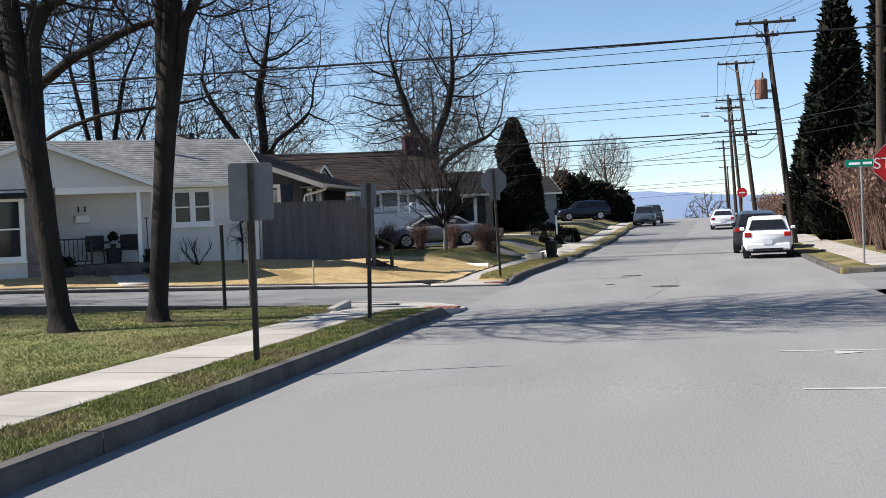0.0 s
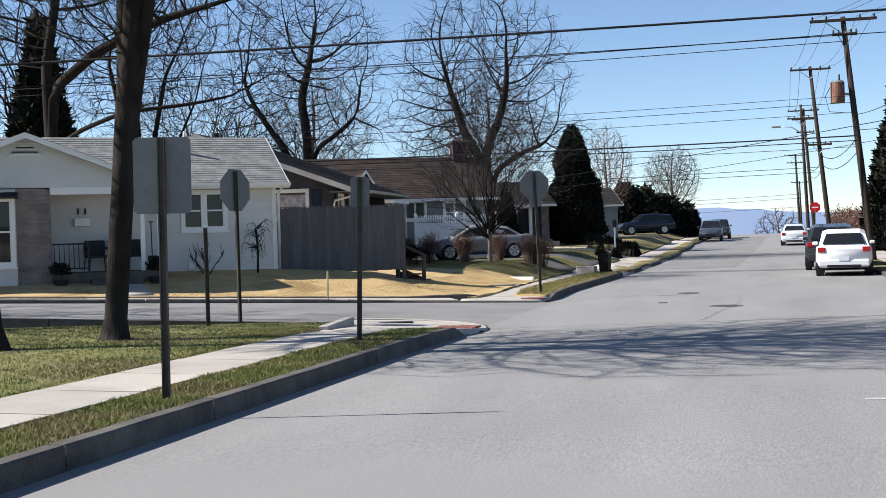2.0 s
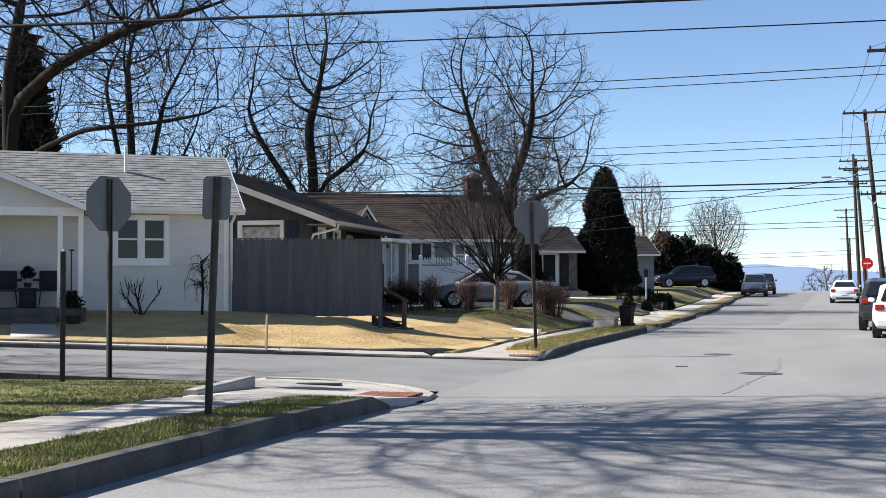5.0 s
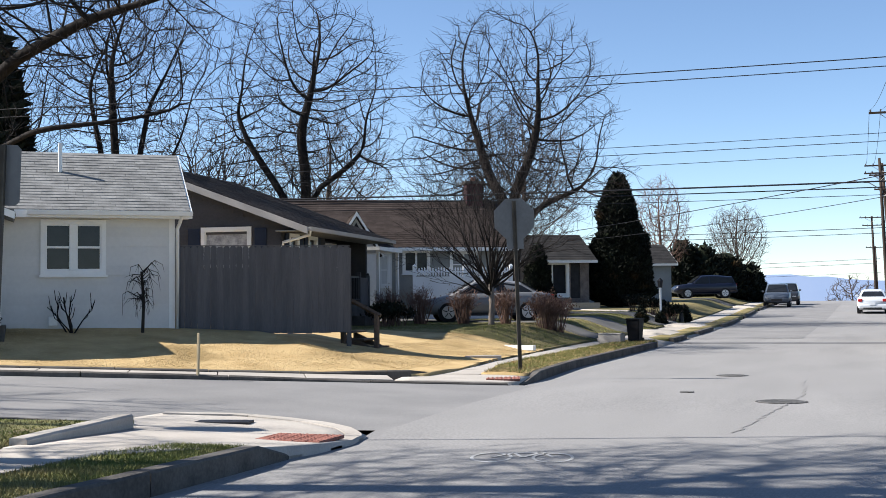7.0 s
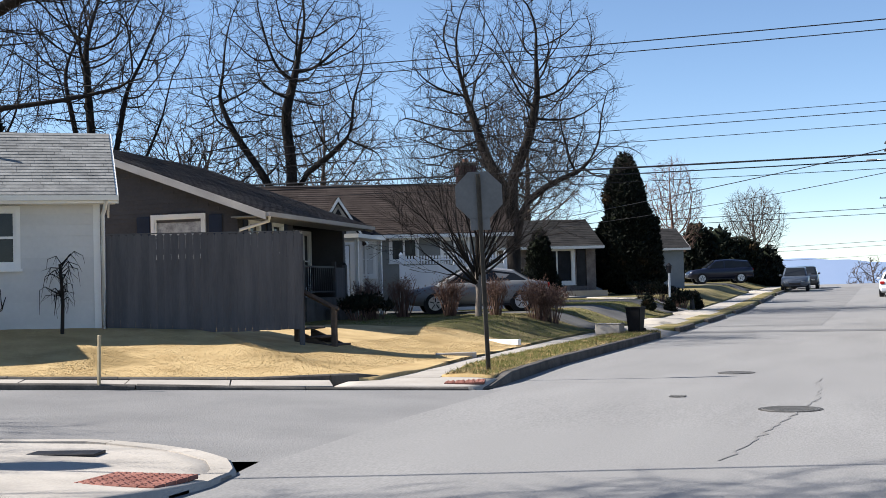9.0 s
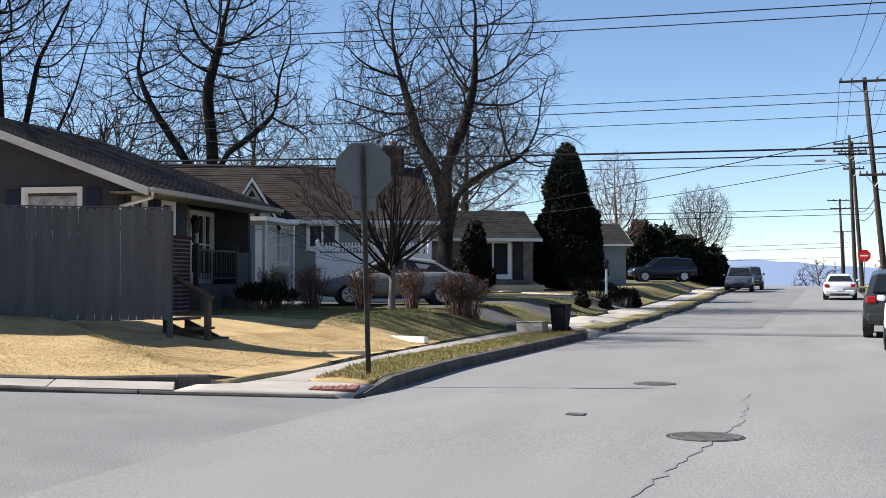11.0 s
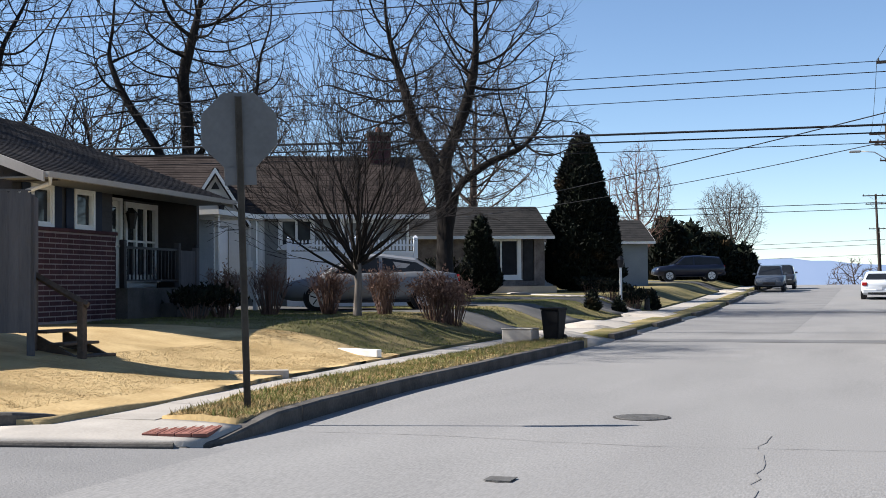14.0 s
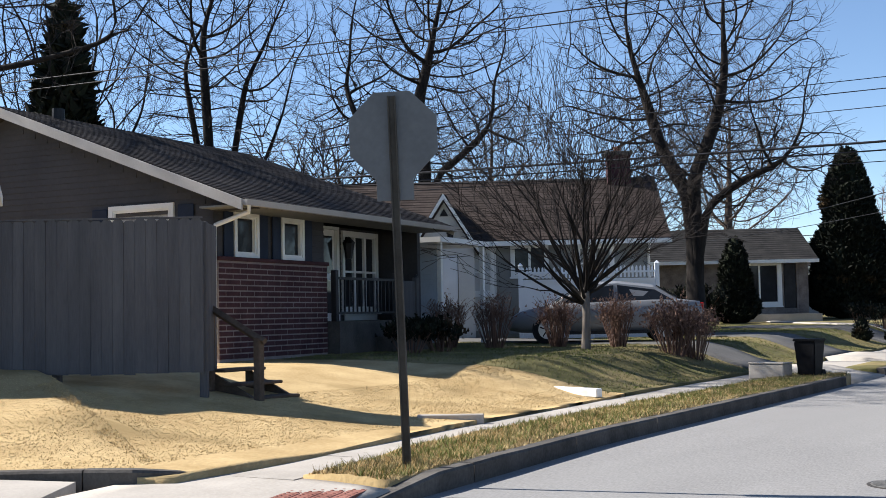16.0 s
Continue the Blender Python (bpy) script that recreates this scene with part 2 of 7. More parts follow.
def prism(poly, axis, a, b):
    """A polygon of 2-D points pushed from a to b along the axis (0 x, 1 y, 2 z)."""
    bm = bmesh.new()

    def at(p, d):
        return ((d, p[0], p[1]), (p[0], d, p[1]), (p[0], p[1], d))[axis]
    lo = [bm.verts.new(at(p, a)) for p in poly]
    hi = [bm.verts.new(at(p, b)) for p in poly]
    bm.faces.new(lo)
    bm.faces.new(hi[::-1])
    for i in range(len(poly)):
        j = (i + 1) % len(poly)
        bm.faces.new((lo[j], lo[i], hi[i], hi[j]))
    bmesh.ops.recalc_face_normals(bm, faces=bm.faces[:])
    return bm


def cyl(r, z0, z1, n=14, r2=None, m=None, bm=None):
    bm = bm or bmesh.new()
    r2 = r if r2 is None else r2
    made = bmesh.ops.create_cone(bm, cap_ends=True, segments=n, radius1=r, radius2=r2, depth=z1 - z0,
                                 matrix=(m or Matrix()) @ Matrix.Translation((0, 0, (z0 + z1) / 2)))
    return bm


def tubes(lines, sides=4):
    """Vertices and faces of tapered tubes; each line is a list of (point, radius)."""
    V, F = [], []
    cs = [(math.cos(2 * math.pi * k / sides), math.sin(2 * math.pi * k / sides)) for k in range(sides)]
    for ln in lines:
        n0 = len(V)
        for i, (p, r) in enumerate(ln):
            q = ln[min(i + 1, len(ln) - 1)][0] - ln[max(i - 1, 0)][0]
            if q.length < 1e-6:
                q = Vector((0, 0, 1))
            q.normalize()
            a = q.cross(Vector((0.31, 0.95, 0.05)) if abs(q.z) > 0.8 else Vector((0, 0, 1))).normalized()
            b = q.cross(a)
            for c, s in cs:
                V.append(p + a * (c * r) + b * (s * r))
        for i in range(len(ln) - 1):
            for k in range(sides):
                k2 = (k + 1) % sides
                F.append((n0 + i * sides + k, n0 + i * sides + k2, n0 + (i + 1) * sides + k2, n0 + (i + 1) * sides + k))
        F.append(tuple(n0 + (len(ln) - 1) * sides + k for k in range(sides)))
    return V, F


def tube(name, pts, r, material, parent=None, sides=6, label=""):
    V, F = tubes([[(Vector(p), r) for p in pts]], sides)
    return raw(name, V, F, material, parent, label, True)


def interp(x, xs, ys):
    return float(np.interp(x, xs, ys))


# ---- lie of the land ----
CA = radians(29.0)                       # the side street runs askew to the main street
CU, CV = Vector((math.cos(CA), math.sin(CA), 0)), Vector((-math.sin(CA), math.cos(CA), 0))
TAN = math.tan(CA)


def road_z(y):
    return interp(y, [-80, -30, -12, 1, 7, 13, 21, 38, 60, 75, 90, 108, 125, 150, 200, 300], [0.6, 0.25, 0.12, 0.05, 0.02, -0.06, -0.08, -0.09, 0.04, 0.22, 0.5, 0.8, 0.88, 0.6, -1.5, -9])


def kerb_w(y):
    return interp(y, [-80, -5, 10.5, 20.9, 26, 43, 60, 83, 130], [-0.3, -2.0, -2.49, -3.08, -3.42, -3.5, -3.75, -4.5, -5.0])


def kerb_e(y):
    return interp(y, [-80, 14, 22, 33, 72, 108, 140], [7.6, 5.9, 5.75, 5.5, 4.35, 3.7, 3.3])


def walk_in(y):
    """How far behind the west kerb the inner edge of the walk lies, north of the crossing."""
    return 1.72 + 0.45 * smooth((y - 22) / 15)


def near_y(x):
    return 13.35 + (x + 3.25) * TAN if x > -5.5 else 12.1 + (x + 5.5) * 0.3


def far_y(x):
    return 20.75 + (x + 3.1) * TAN


def side_z(x, y):
    """Height of the street surface, with the side street climbing to the west."""
    d = max(0.0, -2.8 - x)
    e = max(0.0, x - 6.0)
    return road_z(y) + 0.045 * min(d, 12) + 0.02 * max(0, d - 12) + 0.01 * e


def smooth(v):
    v = min(1.0, max(0.0, v))
    return v * v * (3 - 2 * v)


def yard_z(x, y):
    """The north-west yards: level with the walks at their edge, banked up towards the houses."""
    d1 = (kerb_w(y) - walk_in(y) + 0.05) - x
    d2 = (y - far_y(x)) * math.cos(CA) - 1.1
    d = min(d1, d2)
    k = smooth((y - 28) / 5)
    b = road_z(y) + 0.012 * max(0.0, min(-5 - x, 10)) * (1 - smooth((y - 24) / 8))
    corner = 0.50 * (min(1.0, max(0.0, d) / 4.6)) ** 1.35      # the corner lawn climbs evenly to the fence
    bank = 0.52 * smooth(d / lerp(3.0, 2.2, k))                # further on a short bank behind the walk
    edge = b + lerp(max(0.16, side_z(x, far_y(x)) - b + 0.06) if d2 < d1 else 0.17, 0.18, k)
    return edge + lerp(corner, bank, k) + 0.012 * max(0.0, min(d - 4.6, 30))


def park_z(x, y):
    d = kerb_w(y) - x
    return road_z(y) + 0.15 + 0.012 * max(0.0, min(d, 30))


def sheet(name, fx, nu, nv, zf, material, parent=None, label="", skirt=0.0, smooth_on=True):
    """A grid; fx(u, v) gives the plan point, zf its height; skirt: depth of the sides."""
    V, F = [], []
    for i in range(nu + 1):
        for j in range(nv + 1):
            x, y = fx(i / nu, j / nv)
            V.append((x, y, zf(x, y)))
    for i in range(nu):
        for j in range(nv):
            a = i * (nv + 1) + j
            F.append((a, a + nv + 1, a + nv + 2, a + 1))
    if skirt:
        ring = [i * (nv + 1) for i in range(nu + 1)] + [nu * (nv + 1) + j for j in range(1, nv + 1)] + [i * (nv + 1) + nv for i in range(nu - 1, -1, -1)] + [j for j in range(nv - 1, 0, -1)]
        n0 = len(V)
        for r in ring:
            V.append((V[r][0], V[r][1], V[r][2] - skirt))
        for k in range(len(ring)):
            k2 = (k + 1) % len(ring)
            F.append((ring[k], ring[k2], n0 + k2, n0 + k))
    ob = raw(name, V, F, material, parent, label, smooth_on)
    bm = bmesh.new()
    bm.from_mesh(ob.data)
    bmesh.ops.recalc_face_normals(bm, faces=bm.faces[:])
    if bm.faces and sum(f.normal.z * f.calc_area() for f in bm.faces) < 0:
        bmesh.ops.reverse_faces(bm, faces=bm.faces[:])
    bm.to_mesh(ob.data)
    bm.free()
    return ob


def lerp(a, b, v):
    return a + (b - a) * v


def kerb_run(pts, parent, top=0.15, width=0.16, z_of=None, piece=2.4, drop=0.3, wide_left=True, fall=None, material=None):
    """Kerb stones along a polyline, each its own block with a rounded street edge; the body lies to the left of the run."""
    pts = [Vector((p[0], p[1], 0)) for p in pts]
    seg = [(b - a).length for a, b in zip(pts, pts[1:])]
    total = sum(seg)
    n = max(1, round(total / piece))

    def at(s):
        s = min(max(s, 0), total)
        for a, b, l in zip(pts, pts[1:], seg):
            if s <= l + 1e-6:
                return a + (b - a) * (s / l), (b - a).normalized()
            s -= l
        return pts[-1], (pts[-1] - pts[-2]).normalized()
    for i in range(n):
        V, F = [], []
        m = 4
        for k in range(m + 1):
            s = total * (i + 0.004 + (0.992 * k / m)) / n
            p, d = at(s)
            side = Vector((-d.y, d.x, 0)) * (1 if wide_left else -1)
            z = z_of(p.x, p.y)
            h = top * (fall(s / total) if fall else 1) + random.uniform(-0.004, 0.004)
            for o, zz in ((0.0, -drop), (0.0, max(0.004, h - 0.02)), (0.02, h), (width, h), (width, -drop)):
                q = p + side * o
                V.append((q.x, q.y, z + zz))
        for k in range(m):
            for j in range(4):
                a = k * 5 + j
                F.append((a, a + 5, a + 6, a + 1) if wide_left else (a, a + 1, a + 6, a + 5))
        F.append((0, 1, 2, 3, 4) if wide_left else (4, 3, 2, 1, 0))
        F.append(tuple(m * 5 + j for j in ((4, 3, 2, 1, 0) if wide_left else (0, 1, 2, 3, 4))))
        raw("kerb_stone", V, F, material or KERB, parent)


def slab_run(line_a, line_b, parent, z_of, lift, piece=1.5, material=None, thick=0.25, name="paving_slab"):
    """Paving slabs between two polylines given as functions of v from 0 to 1."""
    n = max(1, round((Vector((*line_a(1), 0)) - Vector((*line_a(0), 0))).length / piece))
    for i in range(n):
        g = 0.012 / piece
        V = []
        for v in ((i + g) / n, (i + 1 - g) / n):
            for f in (line_a, line_b):
                x, y = f(v)
                V.append((x, y, z_of(x, y) + lift + random.uniform(-0.004, 0.004)))
        V += [(x, y, z - thick) for x, y, z in V]
        raw(name, V, [(0, 1, 3, 2), (0, 4, 5, 1), (1, 5, 7, 3), (3, 7, 6, 2), (2, 6, 4, 0)], material or CONC, parent)

# ---- ground and streets ----
H1_AT = pose(-11.2, 22.8, 0, rz=38)          # the white house

def far_z(x, y):
    b = road_z(y)
    if y > 125:
        return b - 0.4
    return b - 0.35


ground = sheet("ground", lambda u, v: (lerp(-900, 900, 0.5 + 4 * (u - 0.5) ** 3), lerp(-260, 1800, v ** 2.2)), 60, 90, lambda x, y: far_z(x, y) if y < 300 else -9.4 - (y - 300) * 0.002, FARG)
tagged(ground, "dry winter fields reaching to the horizon", "ground", kind="structure")

road = sheet("road", lambda u, v: (lerp(kerb_w(lerp(-80, 160, v)) - 0.02, kerb_e(lerp(-80, 160, v)) + 0.02, u), lerp(-80, 160, v)), 8, 240, lambda x, y: road_z(y), ASPHALT)
tagged(road, "sun-bleached grey asphalt street with faint wheel tracks", "road", kind="structure")


def cross_pt(u, v):
    y0, y1 = near_y(-2.9), far_y(-2.9)
    x = lerp(-2.45, -60, u ** 1.3)
    return x, lerp(near_y(x) - 0.05, far_y(x) + 0.05, v) if u > 0.001 else lerp(near_y(x) - 1.8, far_y(x) + 0.4, v)


side = sheet("road_side", cross_pt, 50, 8, lambda x, y: side_z(x, y) - 0.004, ASPHALT2)
tagged(side, "worn asphalt side street climbing past the white house", "road", kind="structure")
side_e = sheet("road_side_east", lambda u, v: (lerp(5.6, 60, u), lerp(14.9, 21.6, v) + (lerp(5.6, 60, u) - 5.6) * TAN * 0.7), 20, 6, lambda x, y: side_z(x, y) - 0.004, ASPHALT2)
tagged(side_e, "asphalt side street on the far side of the crossing", "road", kind="structure")

# south-west corner: verge, walk, park lawn
park_lawn = sheet("lawn_park", lambda u, v: (lambda x: (x, lerp(-70, min(near_y(x) - 0.16, max(9.5, 9.55 + (-4.52 - x) * 5.8) if x > -4.95 else 99), v)))(lerp(-4.35, -60, u ** 1.6)), 60, 60, lambda x, y: park_z(x, y) + 0.02 * noise.noise(Vector((x * 0.7, y * 0.7, 0))), GRASS, skirt=0.4)
tagged(park_lawn, "patchy green park lawn under bare trees", "lawn", kind="structure")
verge = sheet("lawn_verge", lambda u, v: (lambda y: (lerp(kerb_w(y) - 0.15, kerb_w(y) - 1.0, u), y))(lerp(-70, 10.6, v)), 6, 120, lambda x, y: park_z(x, y) + 0.015 + 0.02 * noise.noise(Vector((x * 1.5, y * 1.5, 3))) - (0.05 * smooth((y - 9.6) / 1.2)), GRASS, skirt=0.35)
tagged(verge, "narrow grass verge between kerb and walk", "lawn", kind="structure")
kerb_sw = base("kerb_southwest", pose(0, 0, 0), "weathered concrete kerb along the grass verge", "kerb", kind="structure")
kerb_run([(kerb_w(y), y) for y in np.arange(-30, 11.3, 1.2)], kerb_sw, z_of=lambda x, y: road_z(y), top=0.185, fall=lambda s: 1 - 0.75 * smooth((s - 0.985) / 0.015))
kerb_sw2 = base("kerb_side_south", pose(0, 0, 0), "low concrete kerb along the side street", "kerb", kind="structure")
kerb_run([(x, near_y(x)) for x in np.arange(-5.5, -30, -1.5)], kerb_sw2, z_of=side_z, top=0.05)
walk_sw = base("pavement_southwest", pose(0, 0, 0), "pale concrete walk in square slabs beside the verge", "pavement", kind="structure")
slab_run(lambda v: (kerb_w(lerp(-30, 9.2, v)) - 0.98, lerp(-30, 9.2, v)), lambda v: (kerb_w(lerp(-30, 9.2, v)) - 2.12, lerp(-30, 9.2, v)), walk_sw, park_z, 0.03)
# corner ramp: one fan of concrete falling to the street


def ramp_z(x, y):
    t = smooth((y - 9.2) / 3.6)
    return lerp(park_z(x, y) + 0.03, side_z(x, y) + 0.03, t)


def ramp_edge(v):
    """The outer edge of the ramp, from the main kerb round the rounded nose to the side kerb."""
    pts = [(kerb_w(10.6) - 0.05, 10.6), (-2.44, 11.3), (-2.44, 12.1), (-2.58, 12.75), (-2.95, 13.3), (-3.6, 13.72), (-4.6, 13.85), (-5.5, 13.45)]
    s = v * (len(pts) - 1)
    i = min(int(s), len(pts) - 2)
    return tuple(lerp(a, b, s - i) for a, b in zip(pts[i], pts[i + 1]))


def ramp_pt(u, v):
    a = ramp_edge(v)
    b = tuple(interp(v, [0, 0.45, 0.8, 1], k) for k in ([kerb_w(9.2) - 0.98, -4.45, -4.85, -5.5], [9.2, 9.2, 11.8, 12.2]))
    return lerp(b[0], a[0], u), lerp(b[1], a[1], u)


ramp = sheet("pavement_ramp", ramp_pt, 8, 28, ramp_z, CONC, skirt=0.3)
tagged(ramp, "pale concrete corner ramp with a rounded nose", "pavement", kind="structure")
ramp_kerb = base("kerb_ramp", pose(0, 0, 0), "concrete lip round the nose of the corner ramp", "kerb", kind="structure")
kerb_run([ramp_edge(v) for v in np.linspace(0.03, 1.0, 24)], ramp_kerb, z_of=side_z, top=0.045, width=0.2, piece=1.1, material=CONC)
lip = base("kerb_ramp_lip", pose(0, 0, 0), "raised concrete edge holding the lawn beside the ramp", "kerb", kind="structure")
kerb_run([(-4.42, 9.55), (-4.6, 10.6), (-4.8, 11.75)], lip, z_of=lambda x, y: 0.0, top=0.245, width=0.17, piece=2.2, drop=0.35, material=CONC)
# flat black strip painted in place of the inlet's shaded open slot
inlet = tagged(part("storm_inlet", bevbox(-0.47, 0.47, -0.13, 0.13, -0.06, 0.004, 0.004), BLACK), "black strip standing in for the shaded storm inlet slot in the concrete ramp", "drain cover")
inlet.matrix_world = pose(-4.58, 12.95, ramp_z(-4.58, 12.95) + 0.004, rz=14)


def paver_pad(x, y, rz, nx, ny, zf, label):
    pad = base("tactile_pad", pose(x, y, zf(x, y), rz=rz), label, "tactile paving")
    bm = bmesh.new()
    w = 0.15
    me = None
    for i in range(nx):
        for j in range(ny):
            if me is None:
                b = bevbox(-w / 2 + 0.004, w / 2 - 0.004, -w / 2 + 0.004, w / 2 - 0.004, -0.02, 0.016, 0.005)
                for k in (-1, 1):
                    for l in (-1, 1):
                        cyl(0.018, 0.016, 0.021, 8, 0.012, Matrix.Translation((k * 0.035, l * 0.035, 0)), b)
                o = part("paver", b, RED, pad)
                me = o.data
            else:
                o = new("paver", me)
                o.parent = pad
            o.location = ((i - nx / 2 + 0.5) * w, (j - ny / 2 + 0.5) * w, 0)
    bm.free()


paver_pad(-2.93, 11.85, 0, 5, 4, lambda x, y: ramp_z(x, y) + 0.012, "red dotted tactile pavers set in the corner ramp")

# north-west corner: kerbs, walks, yards
kerb_nw = base("kerb_northwest", pose(0, 0, 0), "weathered concrete kerb in front of the yards", "kerb", kind="structure")
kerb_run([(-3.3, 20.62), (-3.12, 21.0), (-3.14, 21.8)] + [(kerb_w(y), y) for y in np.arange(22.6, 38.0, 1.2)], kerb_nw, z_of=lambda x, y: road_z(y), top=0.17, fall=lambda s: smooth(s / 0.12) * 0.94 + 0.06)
for ya, yb in ((40.3, 43.4), (46.8, 52.2), (56, 66), (71, 82), (86, 120)):
    k = base("kerb_northwest", pose(0, 0, 0), "short run of concrete kerb between driveways", "kerb", kind="structure")
    kerb_run([(kerb_w(y), y) for y in np.linspace(ya, yb, 6)], k, z_of=lambda x, y: road_z(y), top=0.15)
kerb_nw2 = base("kerb_side_north", pose(0, 0, 0), "low dark-faced kerb along the side street", "kerb", kind="structure")
kerb_run([(x, far_y(x)) for x in np.arange(-32, -3.0, 1.4)] + [(-3.3, 20.62)], kerb_nw2, z_of=side_z, top=0.085, fall=lambda s: 1 - 0.6 * smooth((s - 0.8) / 0.15))
walk_nw = base("pavement_northwest", pose(0, 0, 0), "concrete walk in front of the yards", "pavement", kind="structure")
slab_run(lambda v: (kerb_w(lerp(21.6, 38.2, v)) - 1.0 - 0.25 * smooth((lerp(21.6, 38.2, v) - 21.6) / 3), lerp(21.6, 38.2, v)), lambda v: (kerb_w(lerp(21.6, 38.2, v)) - walk_in(lerp(21.6, 38.2, v)), lerp(21.6, 38.2, v)), walk_nw, lambda x, y: road_z(y), 0.135)
slab_run(lambda v: (kerb_w(lerp(38.2, 120, v)) - 1.0, lerp(38.2, 120, v)), lambda v: (kerb_w(lerp(38.2, 120, v)) - 2.15, lerp(38.2, 120, v)), walk_nw, lambda x, y: road_z(y), 0.12, piece=1.8)
edging = base("kerb_lawn_edge", pose(0, 0, 0), "dark weathered stone edging holding the corner lawn", "kerb", kind="structure")
kerb_run([(x - math.sin(CA) * 1.05, far_y(x) + math.cos(CA) * 1.05) for x in np.arange(-20, -4.9, 1.3)] + [(-5.2, 20.9), (-4.95, 21.35), (-4.9, 22.0)], edging, z_of=lambda x, y: max(-0.05, side_z(x, y) - 0.14), top=0.22, drop=0.5, width=0.14, piece=1.6, fall=lambda s: 1 - 0.6 * smooth((s - 0.93) / 0.07))
walk_nws = base("pavement_side_north", pose(0, 0, 0), "concrete walk between the side street kerb and the straw-coloured lawn", "pavement", kind="structure")


def cross_line(off):
    return lambda v: (lerp(-32, -5.0, v) - math.sin(CA) * off, far_y(lerp(-32, -5.0, v)) + math.cos(CA) * off)


slab_run(cross_line(0.16), cross_line(1.04), walk_nws, side_z, 0.045)
corner_nw = sheet("pavement_corner", lambda u, v: (lerp(-3.2, -5.05 - 0.55 * v, u), lerp(far_y(lerp(-3.2, -5.05, u)) + 0.12 + 0.0 * u, lerp(21.62, 22.0, u), v)), 8, 8, lambda x, y: lerp(side_z(x, y) + 0.04, road_z(y) + 0.13, smooth((y - far_y(x)) / 1.4)), CONC, skirt=0.3)
tagged(corner_nw, "pale concrete corner landing", "pavement", kind="structure")
paver_pad(-3.56, 21.2, 16, 4, 4, lambda x, y: lerp(side_z(x, y) + 0.04, road_z(y) + 0.13, smooth((y - far_y(x)) / 1.4)) - 0.006, "red dotted tactile pavers at the far corner")
verge_nw = sheet("lawn_verge_north", lambda u, v: (lambda y: (lerp(kerb_w(y) - 0.15, kerb_w(y) - 1.0 - 0.25 * smooth((y - 21.6) / 3), u), y))(lerp(21.75, 38.0, v)), 6, 50, lambda x, y: road_z(y) + 0.165 + 0.03 * noise.noise(Vector((x * 2, y * 1.2, 3))), STRAW, skirt=0.3)
tagged(verge_nw, "dry straw-coloured verge with weeds behind the kerb", "lawn", kind="structure")
verge_n2 = sheet("lawn_verge_far", lambda u, v: (lambda y: (lerp(kerb_w(y) - 0.15, kerb_w(y) - 1.0, u), y))(lerp(40.3, 120, v)), 3, 80, lambda x, y: road_z(y) + 0.13, GREEN2, skirt=0.3)
tagged(verge_n2, "thin grass verge along the far kerb", "lawn", kind="structure")


def yard_pt(x_a, x_b, y_a, y_b):
    def f(u, v):
        y = lerp(y_a, y_b, v)
        return lerp(kerb_w(y) - walk_in(y) - 0.01, x_b, u ** 1.4), y
    return f


def bumpy(zf, a=0.03, s=0.9):
    return lambda x, y: zf(x, y) + a * noise.noise(Vector((x * s, y * s, 1.7)))


def straw_pt(u, v):
    x = lerp(-4.92, -32, u ** 1.3)
    y0 = far_y(x) + 1.17 / math.cos(CA)
    y1 = lerp(31.4, 31.0, smooth((-5.4 - x) / 4))
    if x > kerb_w(y0) - walk_in(y0) - 0.05:
        y0 = max(y0, 22.0)
    y = lerp(y0, y1, v)
    return min(x, kerb_w(y) - walk_in(y) - 0.01), y


yard_1 = sheet("lawn_straw", straw_pt, 60, 40, bumpy(yard_z), STRAW, skirt=0.35)
tagged(yard_1, "straw-coloured dormant lawn on the corner lot", "lawn", kind="structure")
yard_2 = sheet("lawn_yards", lambda u, v: (lambda y: (lerp(kerb_w(y) - walk_in(y) - 0.01, -60, u ** 2), max(y, lerp(31.4, 31.0, smooth((-5.4 - lerp(kerb_w(y) - walk_in(y) - 0.01, -60, u ** 2)) / 4)))))(lerp(31.0, 140, v ** 1.3)), 40, 110, bumpy(yard_z, 0.025), GREEN2, skirt=0.3)
tagged(yard_2, "thin green and tan winter lawn on the banked yards", "lawn", kind="structure")


def drive(ya, yb, xb, label, skew=0.0):
    """A tar drive running back from a concrete apron at the kerb."""
    hz = lambda x, y: lerp(road_z(y) + 0.03, yard_z(x, y) + 0.03, smooth((kerb_w(y) - x) / 1.2))
    fx = lambda xa, xz: (lambda u, v: (lerp(xa, xz, u), lerp(ya, yb, v) + skew * (kerb_w(ya) - lerp(xa, xz, u))))
    k = kerb_w(ya)
    d = sheet("pavement_drive", fx(k - 2.2, xb), 14, 4, hz, DRIVE, skirt=0.3)
    tagged(d, label, "driveway", kind="structure")
    d = sheet("pavement_apron", fx(k + 0.02, k - 2.2), 4, 4, lambda x, y: hz(x, y) + 0.004, CONC, skirt=0.3)
    tagged(d, "pale concrete apron where the drive crosses the walk", "driveway", kind="structure")


drive(38.1, 40.2, -15, "grey tar driveway leading past the hedges", 0.25)
drive(43.6, 46.7, -12, "grey tar driveway in front of the low house", 0.3)
drive(52.4, 55.8, -12, "grey tar driveway crossing the far lawn", 0.3)
drive(88.0, 91.5, -14, "grey tar driveway under the dark parked car", 0.7)
path = sheet("pavement_path", lambda u, v: (lerp(-5.9, -13.2, u), lerp(56.5, 57.4, v) + 1.05 * lerp(0, 7.3, u)), 12, 2, lambda x, y: yard_z(x, y) + 0.04, CONC, skirt=0.2)
tagged(path, "pale concrete path to the low house", "path", kind="structure")
